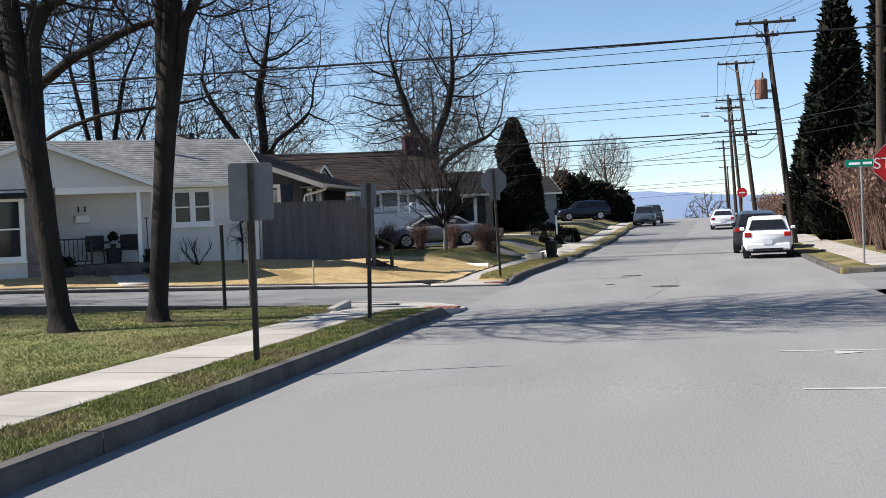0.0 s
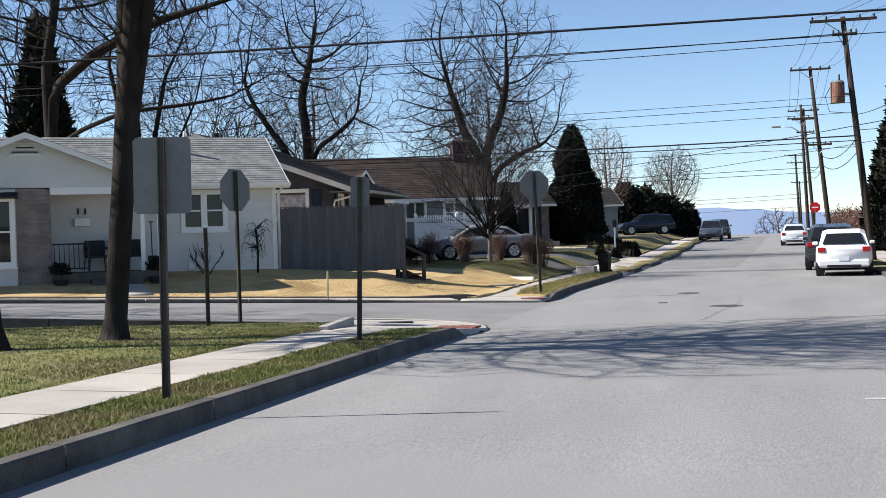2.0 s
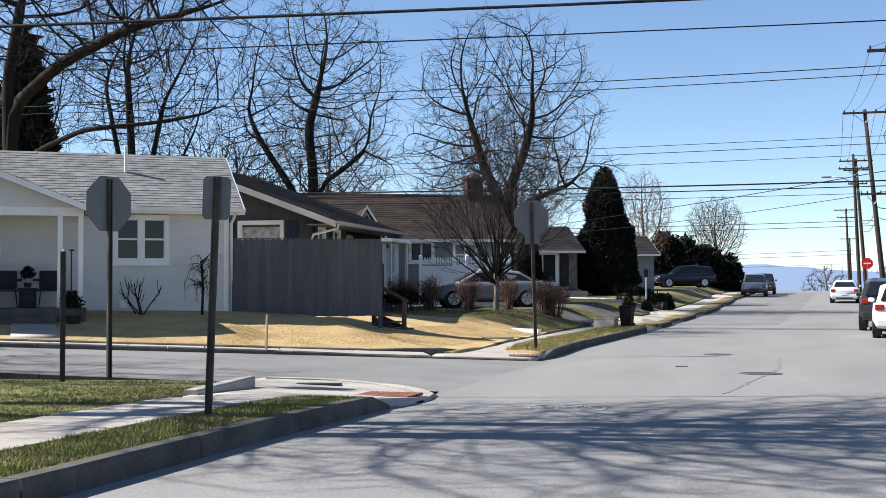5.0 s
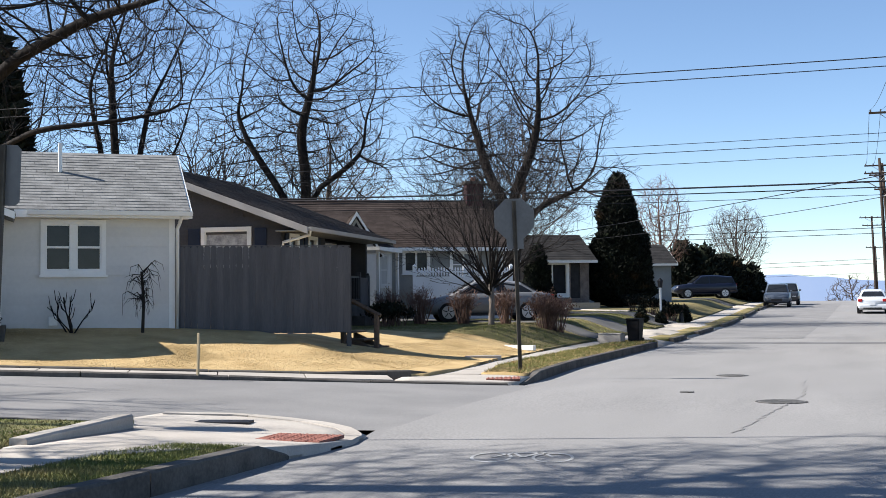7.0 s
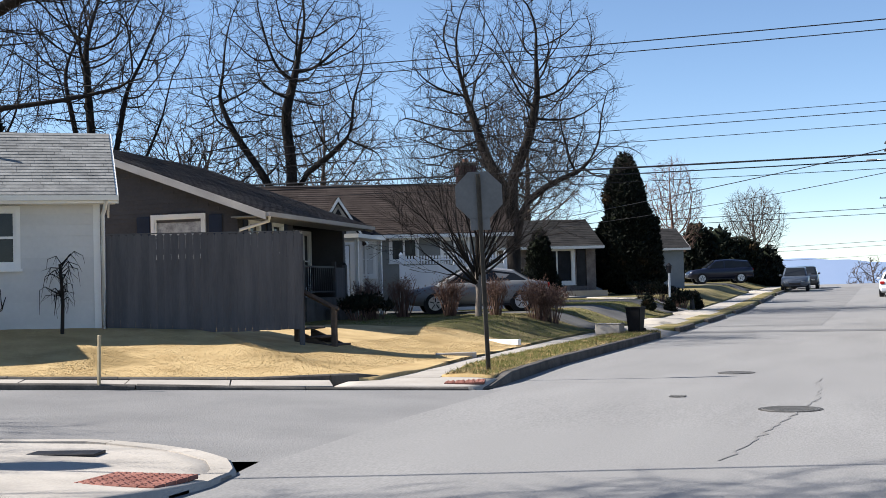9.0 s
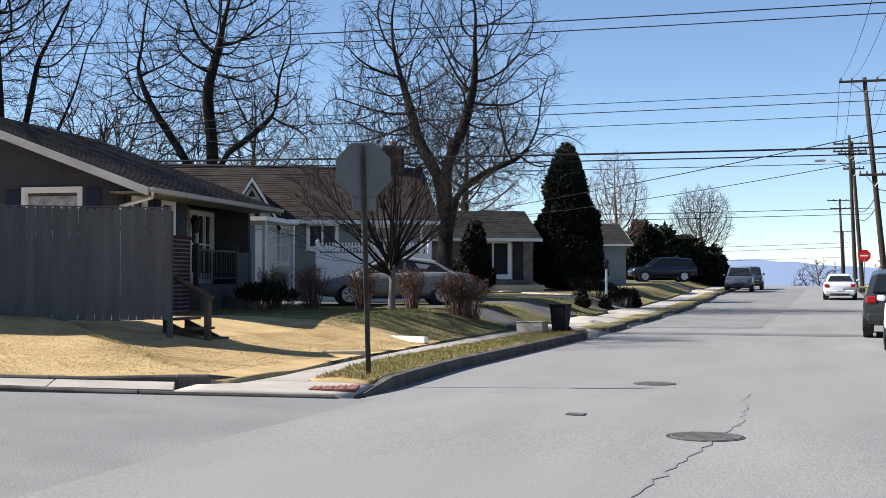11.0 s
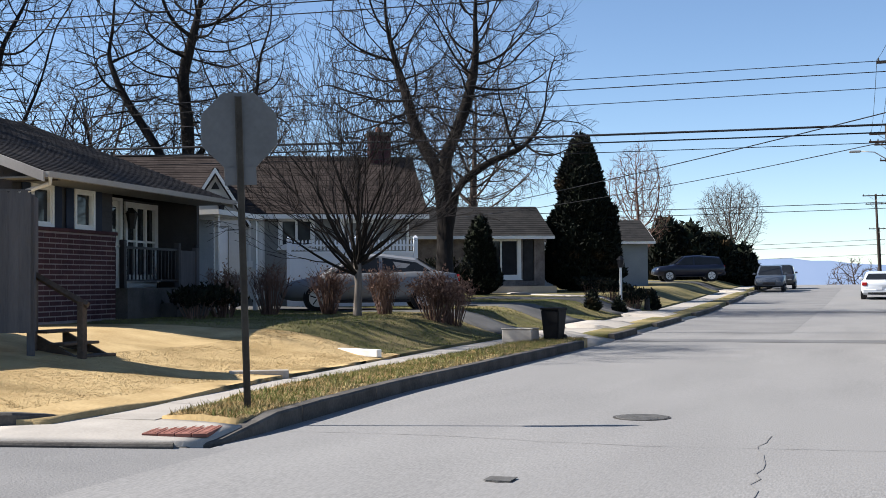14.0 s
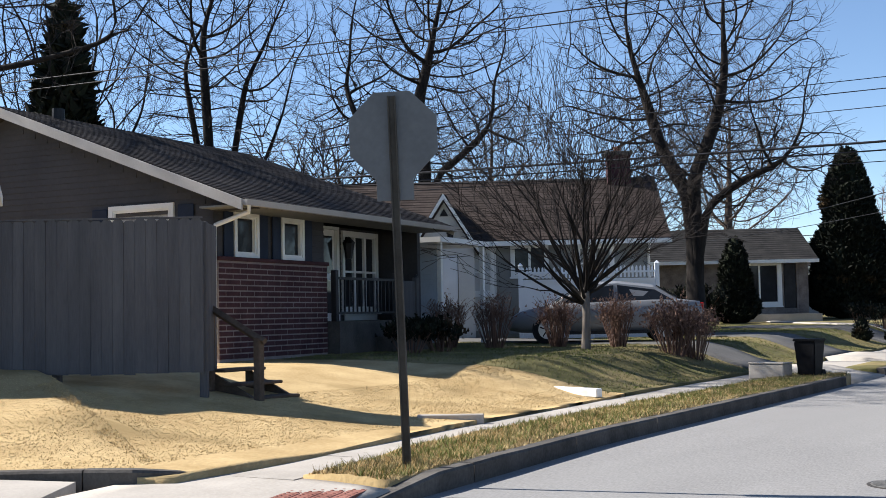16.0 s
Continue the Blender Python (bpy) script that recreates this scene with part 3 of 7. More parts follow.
front_walk = sheet("pavement_front_walk", lambda u, v: (lambda p: (p.x, p.y))(H1_AT @ Vector((lerp(-4.85, -3.95, v), lerp(-1.75, -3.6, u), 0))), 8, 2, lambda x, y: yard_z(x, y) + 0.025, CONC, skirt=0.2)
tagged(front_walk, "pale concrete walk from the street to the porch", "path", kind="structure")

# east side
kerb_ne = base("kerb_northeast", pose(0, 0, 0), "concrete kerb on the east side", "kerb", kind="structure")
kerb_run([(9.5, 22.9), (7.2, 22.0), (6.2, 22.1), (5.8, 22.8)] + [(kerb_e(y), y) for y in np.arange(24, 120, 3.0)], kerb_ne, z_of=lambda x, y: road_z(y), top=0.14, wide_left=False, piece=3)
kerb_se = base("kerb_southeast", pose(0, 0, 0), "concrete kerb at the near east corner", "kerb", kind="structure")
kerb_run([(kerb_e(y), y) for y in np.arange(-30, 13, 3.0)] + [(5.95, 13.8), (6.3, 14.5), (7.2, 15.0), (10, 16.2)], kerb_se, z_of=lambda x, y: road_z(y), top=0.13, wide_left=False, piece=3)
east_z = lambda x, y: road_z(y) + 0.13 + 0.02 * max(0, min(x - kerb_e(y), 20))
lawn_ne = sheet("lawn_northeast", lambda u, v: (lambda y: (lerp(kerb_e(y) + 0.15, 60, u ** 2), y + 0.3 * lerp(0, 55, u ** 2) * (1 - v)))(lerp(22.3, 140, v)), 30, 60, bumpy(east_z), GREEN2, skirt=0.3)
tagged(lawn_ne, "thin winter grass along the east side", "lawn", kind="structure")
lawn_se = sheet("lawn_southeast", lambda u, v: (lambda y: (lerp(kerb_e(y) + 0.15, 60, u ** 2), y + 0.3 * lerp(0, 55, u ** 2) * v))(lerp(-70, 13.4, v)), 30, 40, bumpy(east_z), GRASS, skirt=0.3)
tagged(lawn_se, "green lawn at the near east corner", "lawn", kind="structure")
walk_ne = base("pavement_northeast", pose(0, 0, 0), "pale concrete walk on the east side", "pavement", kind="structure")
slab_run(lambda v: (kerb_e(lerp(22.6, 110, v)) + 1.0, lerp(22.6, 110, v)), lambda v: (kerb_e(lerp(22.6, 110, v)) + 2.3, lerp(22.6, 110, v)), walk_ne, east_z, 0.02, piece=1.8)

# road furniture in the asphalt
def manhole(x, y, r, label):
    e = base("manhole_cover", pose(x, y, road_z(y)), label, "manhole cover")
    part("frame", cyl(r, -0.05, 0.006, 28), IRON, e)
    part("lid", cyl(r * 0.9, -0.05, 0.010, 28), COVER, e)
    bm = bmesh.new()
    for i in range(-4, 5):
        w = math.sqrt(max(0.01, (r * 0.85) ** 2 - (i * r * 0.18) ** 2))
        box(bm, -w, w, i * r * 0.18 - 0.012, i * r * 0.18 + 0.012, 0.008, 0.014)
    part("ribs", bm, COVER, e)
    return e


manhole(1.33, 18.45, 0.36, "round iron manhole cover flush in the road")
manhole(-0.2, 19.95, 0.11, "small iron valve cover in the road")
manhole(0.05, 24.2, 0.30, "flat iron cover further up the road")


def crack(pts, w=0.012):
    V, F = [], []
    for i, (x, y) in enumerate(pts):
        d = Vector(pts[min(i + 1, len(pts) - 1)]) - Vector(pts[max(i - 1, 0)])
        n = Vector((-d.y, d.x)).normalized() * w * random.uniform(0.5, 1.3)
        z = road_z(y) + 0.005
        V += [(x + n.x, y + n.y, z), (x - n.x, y - n.y, z)]
    F = [(2 * i, 2 * i + 1, 2 * i + 3, 2 * i + 2) for i in range(len(pts) - 1)]
    o = raw("road_crack", V, F, ASPHALT2)
    return tagged(o, "dark sealed crack wandering along the asphalt", "crack", kind="structure")


def wander(x0, y0, x1, y1, n, a):
    return [(lerp(x0, x1, i / n) + random.uniform(-a, a), lerp(y0, y1, i / n)) for i in range(n + 1)]


crack(wander(1.1, 14.2, 1.55, 19.5, 26, 0.05))
crack(wander(1.55, 19.5, 1.4, 23, 14, 0.05), 0.006)
crack([(lerp(-3.0, 5.5, i / 30), 22.1 + 0.1 * math.sin(i * 0.4) + 0.05 * random.random()) for i in range(31)], 0.006)
patch = sheet("road_patch", lambda u, v: (lerp(kerb_w(lerp(44, 104, v)), 0.35, u), lerp(44, 104, v)), 2, 40, lambda x, y: road_z(y) + 0.004, ASPHALT2)
tagged(patch, "darker resurfaced lane beyond the crossing", "road", kind="structure")
patch2 = sheet("road_patch", lambda u, v: (lerp(kerb_w(41), kerb_e(41), u), lerp(39.9, 41.1, v)), 6, 2, lambda x, y: road_z(y) + 0.006, PATCH)
tagged(patch2, "dark trench patch across the road", "road", kind="structure")
patch3 = sheet("road_patch", lambda u, v: (lerp(kerb_w(62), kerb_e(62), u), lerp(61, 62.4, v)), 6, 2, lambda x, y: road_z(y) + 0.008, PATCH)
tagged(patch3, "dark trench patch across the far road", "road", kind="structure")


def stripe(name, x0, x1, y0, y1, label):
    s = sheet(name, lambda u, v: (lerp(x0, x1, u), lerp(y0, y1, v)), 2, 2, lambda x, y: road_z(y) + 0.005, PAINT_W)
    return tagged(s, label, "road marking")


def arc_mark(cx0, cy0, r, w, sy=1.0):
    V, F = [], []
    n = 28
    for i in range(n + 1):
        a = 2 * math.pi * i / n
        for rr in (r, r - w):
            V.append((cx0 + rr * math.cos(a), cy0 + rr * sy * math.sin(a)))
    return V, [(2 * i, 2 * i + 1, 2 * i + 3, 2 * i + 2) for i in range(n)]


def bike_mark(x, y, rz):
    V, F = [], []

    def put(vs, fs):
        n = len(V)
        V.extend(vs)
        F.extend(tuple(k + n for k in f) for f in fs)
    put(*arc_mark(-0.36, 0, 0.25, 0.04, 1.7))
    put(*arc_mark(0.36, 0, 0.25, 0.04, 1.7))

    def bar(a, b, w=0.022):
        d = Vector((b[0] - a[0], b[1] - a[1]))
        n = Vector((-d.y, d.x)).normalized() * w
        put([(a[0] + n.x, a[1] + n.y), (a[0] - n.x, a[1] - n.y), (b[0] + n.x, b[1] + n.y), (b[0] - n.x, b[1] - n.y)], [(0, 1, 3, 2)])
    for a, b in (((-0.36, 0), (-0.12, 0.42)), ((-0.12, 0.42), (0.2, 0.42)), ((-0.12, 0.42), (0.0, 0)), ((0.0, 0), (0.22, 0.5)), ((0.22, 0.5), (0.36, 0)), ((-0.36, 0), (0.0, 0))):
        bar(a, b)
    o = raw("bicycle_marking", [(vx * 0.78, vy * 0.8, 0) for vx, vy in V], F, PAINT_W)
    o.matrix_world = pose(x, y, road_z(y) + 0.006, rz=rz)
    return tagged(o, "worn white bicycle symbol painted on the asphalt", "road marking")


bike_mark(-0.5, 11.5, 12)
stripe("road_line", 3.4, 5.4, 2.95, 3.03, "thin white painted line at the edge of a bay")
stripe("road_line", 3.5, 5.4, -0.36, -0.26, "thin white painted line at the edge of a bay")


def tri_mark(x, y):
    o = raw("arrow_mark", [(x, y - 0.2, road_z(y) + 0.007), (x + 0.35, y, road_z(y) + 0.007), (x, y + 0.2, road_z(y) + 0.007)], [(0, 1, 2)], PAINT_W)
    return tagged(o, "small white triangle painted beside a line", "road marking")


tri_mark(4.05, 2.75)
tri_mark(4.3, -0.1)


# ---- houses ----
def wall(name, w0, w1, z0, z1, holes, axis, at, thick, material, parent, top=None):
    """A wall with openings. axis 'x': runs along x at y = at, thickness towards +y; axis 'y': runs along y at x = at, thickness towards -x. holes: (a, b, z0, z1)."""
    bm = bmesh.new()
    cuts = sorted({w0, w1, *[h[0] for h in holes], *[h[1] for h in holes]})
    for a, b in zip(cuts, cuts[1:]):
        mid = (a + b) / 2
        zs = [z0]
        for h in sorted((h for h in holes if h[0] < mid < h[1]), key=lambda h: h[2]):
            zs += [h[2], h[3]]
        zs.append(z1)
        for lo, hi in zip(zs[::2], zs[1::2]):
            if hi - lo > 1e-4:
                if axis == "x":
                    box(bm, a, b, at, at + thick, lo, hi)
                else:
                    box(bm, at - thick, at, a, b, lo, hi)
    return part(name, bm, material, parent)


def clap(name, w0, w1, z0, z1, holes, axis, at, step, material, parent, single=True, top=None, depth=0.018):
    """Lapped boards on a wall face, cut round the openings; the face looks to -y (axis x) or +x (axis y). top(w): height limit under a slope."""
    n = int((z1 - z0) / step + 0.999)
    bm = None if single else bmesh.new()
    for i in range(n):
        a0, a1 = z0 + i * step, min(z0 + (i + 1) * step, z1)
        runs = [(w0, w1)]
        for h in holes:
            if h[2] < a1 - 0.02 and h[3] > a0 + 0.02:
                nr = []
                for r in runs:
                    if h[1] <= r[0] or h[0] >= r[1]:
                        nr.append(r)
                    else:
                        if h[0] > r[0]:
                            nr.append((r[0], h[0]))
                        if h[1] < r[1]:
                            nr.append((h[1], r[1]))
                runs = nr
        for r0, r1 in runs:
            if top:
                k0, k1 = r0, r1
                while k0 < k1 and top(k0) < a1:
                    k0 += 0.02
                while k1 > k0 and top(k1) < a1:
                    k1 -= 0.02
                r0, r1 = k0, k1
            if r1 - r0 < 0.03:
                continue
            b = bmesh.new() if single else bm
            d = depth
            if axis == "x":
                pts = [(at - d, a0), (at - 0.004, a1), (at, a1), (at, a0)]
                vs = [[b.verts.new((w, p[0], p[1])) for p in pts] for w in (r0, r1)]
            else:
                pts = [(at + d, a0), (at + 0.004, a1), (at, a1), (at, a0)]
                vs = [[b.verts.new((p[0], w, p[1])) for p in pts] for w in (r0, r1)]
            for j in range(4):
                b.faces.new((vs[0][j], vs[1][j], vs[1][(j + 1) % 4], vs[0][(j + 1) % 4]))
            b.faces.new(vs[0])
            b.faces.new(vs[1][::-1])
            bmesh.ops.recalc_face_normals(b, faces=list({f for v in vs[0] + vs[1] for f in v.link_faces}))
            if single:
                part("siding_board", b, material, parent)
    if not single:
        o = part(name, bm, material, parent)
        o["kind"] = "stuff"


def window(parent, a, b, z0, z1, axis, at, sashes=2, frame_m=None, rails=1, trim=0.09, curtain=False, name="window", sill=True, pane_m=None):
    """A framed window, glass set back, sash bars proud; outside is -y (axis x) or +x (axis y)."""
    fm = frame_m or WHITE
    s = -1 if axis == "x" else 1

    def bx(a0, a1, d0, d1, c0, c1):
        lo, hi = sorted((at + s * d0, at + s * d1))
        return (a0, a1, lo, hi, c0, c1) if axis == "x" else (lo, hi, a0, a1, c0, c1)
    w = part(name, boxes(bx(a - trim, a, -0.06, 0.045, z0 - trim, z1 + trim), bx(b, b + trim, -0.06, 0.045, z0 - trim, z1 + trim), bx(a, b, -0.06, 0.045, z1, z1 + trim), bx(a, b, -0.06, 0.045, z0 - trim, z0)), fm, parent)
    n = sashes
    for i in range(n):
        l, r = lerp(a, b, i / n), lerp(a, b, (i + 1) / n)
        g = 0.035
        bm = boxes(bx(l, l + g, -0.05, 0.02, z0, z1), bx(r - g, r, -0.05, 0.02, z0, z1), bx(l + g, r - g, -0.05, 0.02, z1 - g, z1), bx(l + g, r - g, -0.05, 0.02, z0, z0 + g))
        for k in range(1, rails + 1):
            zz = lerp(z0, z1, k / (rails + 1))
            box(bm, *bx(l + g, r - g, -0.05, 0.022, zz - 0.022, zz + 0.022))
        part("sash", bm, fm, w)
        part("pane", boxes(bx(l + g, r - g, -0.055, -0.045, z0 + g, z1 - g)), pane_m or GLASS, w)
    if curtain:
        c = boxes(bx(a, a + (b - a) * 0.28, -0.16, -0.13, z0, z1), bx(b - (b - a) * 0.28, b, -0.16, -0.13, z0, z1))
        part("curtain", c, CURTAIN, w)
    if sill:
        part("sill", boxes(bx(a - trim - 0.03, b + trim + 0.03, 0.0, 0.09, z0 - trim - 0.05, z0 - trim)), fm, w)
    return w


def roof_slope(name, x0, x1, y0, z0, y1, z1, material, parent, axis="x", thick=0.12, step=0.14):
    """A roof plane of shingle courses. axis x: eave runs along x from x0 to x1 at (y0, z0), ridge at (y1, z1); axis y: the x and y roles are swapped."""
    run = math.hypot(y1 - y0, z1 - z0)
    n = max(2, int(run / step))
    V, F = [], []
    ny, nz = -(z1 - z0) / run, (y1 - y0) / run
    if nz < 0:
        ny, nz = -ny, -nz
    tab = 0.33
    for i in range(n):
        t0, t1 = i / n, (i + 1.12) / n
        off = random.uniform(0, tab)
        k = x0
        edges = [x0]
        e = x0 + off
        while e < x1:
            if e - edges[-1] > 0.04:
                edges.append(e)
            e += tab * random.choice((1, 1, 2))
        edges.append(x1)
        for a, b in zip(edges, edges[1:]):
            lift = 0.012 + random.uniform(0, 0.004)
            q = len(V)
            for w in (a + 0.003, b - 0.003):
                for t, h in ((t0, lift), (min(t1, 1.0), 0.003), (t0, 0.0)):
                    yy, zz = lerp(y0, y1, t) + ny * h, lerp(z0, z1, t) + nz * h
                    V.append((w, yy, zz) if axis == "x" else (yy, w, zz))
            F += [(q, q + 3, q + 4, q + 1), (q, q + 2, q + 5, q + 3)]
    o = raw(name, V, F, material, parent)
    o["kind"] = "stuff"
    bm = bmesh.new()
    P = [(y0, z0), (y1, z1), (y1 - ny * thick, z1 - nz * thick), (y0 - ny * thick, z0 - nz * thick)]
    vs = [[bm.verts.new((w, p[0], p[1]) if axis == "x" else (p[0], w, p[1])) for p in P] for w in (x0, x1)]
    for j in range(4):
        bm.faces.new((vs[0][j], vs[1][j], vs[1][(j + 1) % 4], vs[0][(j + 1) % 4]))
    bm.faces.new(vs[0])
    bm.faces.new(vs[1][::-1])
    bmesh.ops.recalc_face_normals(bm, faces=bm.faces[:])
    part("roof_deck", bm, material, parent)


def gable(name, a, b, z0, peak, zp, axis, at, thick, material, parent):
    """A triangular wall piece above z0 between a and b, its top at (peak, zp)."""
    bm = prism([(a, z0), (b, z0), (peak, zp)], 1 if axis == "x" else 0, at, at + thick if axis == "x" else at - thick)
    return part(name, bm, material, parent)


def bricks(parent, a, b, z0, z1, axis, at, material=None, bw=0.2, bh=0.067, gap=0.012, cut=300):
    """Single bricks on a wall face, in running bond."""
    mesh = {}
    row = 0
    z = z0
    n = 0
    while z < z1 - 0.02:
        x = a - (bw / 2 if row % 2 else 0)
        while x < b - 0.01:
            l, r = max(x, a), min(x + bw - gap, b)
            if r - l > 0.03:
                key = round(r - l, 3)
                if key not in mesh:
                    t = bevbox(-key / 2, key / 2, -0.012, 0.0, 0, bh - gap, 0.004) if axis == "x" else bevbox(0.0, 0.012, -key / 2, key / 2, 0, bh - gap, 0.004)
                    o = part("brick", t, material or BRICK, parent)
                    mesh[key] = o.data
                else:
                    o = new("brick", mesh[key])
                    o.parent = parent
                o.location = ((l + r) / 2, at, z) if axis == "x" else (at, (l + r) / 2, z)
                n += 1
            x += bw
        z += bh
        row += 1
    return n


def downspout(parent, pts):
    return tube("downspout", pts, 0.04, WHITE, parent, 6)


# white corner house
H1 = base("house", pose(-11.2, 22.8, 0, rz=38), "low white-sided house with a pale shingle roof and a front-gabled porch", "house")
WA, WB = -2.56, -1.46
hole1 = [(WA, WB, 2.08, 3.03)]
wall("wall", -3.3, 0, 0.55, 3.3, hole1, "x", 0.0, 0.14, WHITE_SIDING, H1)
clap("siding", -3.3, 0.0, 0.78, 3.26, [(WA - 0.09, WB + 0.09, 1.98, 3.13)], "x", 0.0, 0.2, WHITE_SIDING, H1)
part("foundation", boxes((-3.3, 0.0, -0.03, 0.0, 0.4, 0.8)), KERB, H1)
wall("wall", 0.14, 3.7, 0.55, 3.3, [], "y", 0.0, 0.14, WHITE_SIDING, H1)
gable("gable", 0.14, 3.7, 3.3, 2.25, 4.62, "y", 0.0, 0.14, WHITE_SIDING, H1)
wall("wall", -10, 0, 0.55, 3.3, [], "x", 3.7, 0.14, WHITE_SIDING, H1)
wall("wall", -0.0, 3.7, 0.55, 3.3, [], "y", -9.86, 0.14, WHITE_SIDING, H1)
part("corner_board", boxes((-0.1, 0.022, -0.022, 0.0, 0.78, 3.26)), WHITE, H1)
window(H1, WA, WB, 2.08, 3.03, "x", 0.0, 2, rails=1)
part("window_mullion", bevbox((WA + WB) / 2 - 0.085, (WA + WB) / 2 + 0.085, -0.04, 0.06, 2.08, 3.03, 0.008), WHITE, H1)
roof_slope("shingles", -10.2, 0.3, -0.35, 3.30, 2.25, 4.76, SHINGLE_W, H1)
roof_slope("shingles", -10.2, 0.3, 3.8, 3.30, 2.25, 4.76, SHINGLE_W, H1)
part("fascia", boxes((-3.15, 0.32, -0.39, -0.34, 3.14, 3.29)), WHITE, H1)
part("soffit", boxes((-3.15, 0.3, -0.36, 0.0, 3.15, 3.17)), WHITE, H1)
part("gutter", prism([(-0.39, 3.28), (-0.50, 3.28), (-0.48, 3.19), (-0.39, 3.19)], 0, -2.9, 0.34), WHITE, H1)
downspout(H1, [(0.12, -0.44, 3.2), (0.1, -0.2, 3.05), (0.07, -0.06, 2.95), (0.07, -0.06, 0.85), (0.07, -0.2, 0.8)])
for rake_y in (-0.35, 3.8):
    part("rake_board", prism([(rake_y, 3.14), (rake_y, 3.29), (2.25, 4.75), (2.25, 4.6)], 0, 0.305, 0.345), WHITE, H1)
part("vent_pipe", cyl(0.045, 4.2, 4.85, 10, m=Matrix.Translation((-2.25, 1.3, 0))), WHITE, H1)
part("hose_box", bevbox(-2.5, -2.32, -0.09, 0.0, 0.95, 1.15, 0.02), WHITE, H1)
# porch and front gable
PX0, PX1, PY = -10.0, -3.36, -1.3
wall("wall", PX0, -3.3, 0.55, 3.2, [(-9.1, -7.0, 1.25, 2.9)], "x", 0.0, 0.14, WHITE_SIDING, H1)
clap("siding", -6.1, -3.3, 1.0, 3.1, [], "x", 0.0, 0.2, WHITE_SIDING, H1)
wall("wall", PX0, -6.95, 0.55, 3.15, [(-9.1, -7.02, 1.25, 2.92)], "x", PY, 0.14, WHITE_SIDING, H1)
wall("wall", PY, 0.0, 0.55, 3.15, [], "y", -6.12, 0.12, STONE, H1)
window(H1, -9.05, -7.07, 1.3, 2.88, "x", PY - 0.02, 3, rails=1, name="bay_window")
part("bay_hood", prism([(PY - 0.02, 3.08), (PY - 0.35, 2.96), (PY - 0.35, 2.92), (PY - 0.02, 2.92)], 0, -9.2, -6.9), SHINGLE_D, H1)
pier = part("stone_pier", boxes((-6.95, -6.12, PY, PY + 0.5, 0.55, 3.15)), MORTAR, H1, "grey-brown stone pier")
bricks(pier, -6.95, -6.12, 0.6, 3.14, "x", PY, STONE, 0.27, 0.12, 0.014)
part("porch_floor", boxes((-6.12, -3.3, PY - 0.1, -0.0, 0.6, 1.0)), KERB, H1)
part("step", boxes((-5.2, -3.95, PY - 0.45, PY - 0.1, 0.5, 0.82)), KERB, H1)
for cx_ in (-3.85, -3.42):
    part("porch_column", bevbox(cx_ - 0.055, cx_ + 0.055, PY + 0.02, PY + 0.13, 1.0, 3.15, 0.008), WHITE, H1)
part("porch_beam", boxes((-6.12, PX1, PY, PY + 0.14, 3.0, 3.18)), WHITE, H1)
part("porch_ceiling", boxes((-6.12, PX1, PY + 0.14, -0.01, 3.12, 3.15)), WHITE, H1)
GZ = 3.18
gable("gable", PX0, PX1, GZ, -6.68, 4.5, "x", PY, 0.12, WHITE_SIDING, H1)
clap("siding", PX0, PX1, GZ + 0.02, 4.48, [(-7.1, -6.26, 3.95, 4.3)], "x", PY, 0.13, WHITE_SIDING, H1, single=False, top=lambda w: GZ + (4.5 - GZ) * (1 - abs(w + 6.45) / 3.5), depth=0.012)
gv = part("gable_vent", boxes((-7.08, -6.28, PY - 0.03, PY - 0.012, 3.98, 4.0), (-6.98, -6.38, PY - 0.03, PY - 0.012, 4.28, 4.3)), WHITE, H1)
for i in range(5):
    h = 0.37 - i * 0.055
    part("louvre", boxes((-6.68 - h, -6.68 + h, PY - 0.045, PY - 0.013, 4.01 + i * 0.055, 4.035 + i * 0.055)), BLACK if i % 2 else WHITE, gv)
roof_slope("shingles", PY - 0.25, 2.2, PX1 + 0.24, GZ - 0.02, -6.68, 4.56, SHINGLE_W, H1, axis="y")
roof_slope("shingles", PY - 0.25, 2.2, PX0 - 0.28, GZ - 0.02, -6.68, 4.56, SHINGLE_W, H1, axis="y")
for xe in (PX1 + 0.24, PX0 - 0.28):
    part("rake_board", prism([(xe, GZ - 0.16), (xe, GZ - 0.02), (-6.68, 4.55), (-6.68, 4.41)], 1, PY - 0.30, PY - 0.255), WHITE, H1)
rl = part("porch_rail", boxes((-6.1, -5.2, PY + 0.05, PY + 0.09, 1.72, 1.76), (-6.1, -5.2, PY + 0.05, PY + 0.09, 1.1, 1.13), (-5.24, -5.19, PY + 0.04, PY + 0.1, 1.0, 1.8)), BLACK, H1, "black iron porch rail")
for i in range(8):
    part("baluster", boxes((-6.07 + i * 0.12, -6.05 + i * 0.12, PY + 0.06, PY + 0.08, 1.13, 1.72)), BLACK, rl)


def mailbox():
    e = base("mailbox", H1.matrix_world @ pose(-5.25, -0.02, 2.2), "white mailbox with two dark posts on the porch wall", "mailbox")
    part("box", bevbox(-0.2, 0.2, -0.11, 0.0, 0.0, 0.22, 0.015), WHITE, e)
    part("lid", bevbox(-0.21, 0.21, -0.13, 0.0, 0.2, 0.225, 0.008), WHITE, e)
    for x in (-0.09, 0.09):
        part("hook", boxes((x - 0.02, x + 0.02, -0.04, 0, 0.32, 0.48)), BLACK, e)


mailbox()


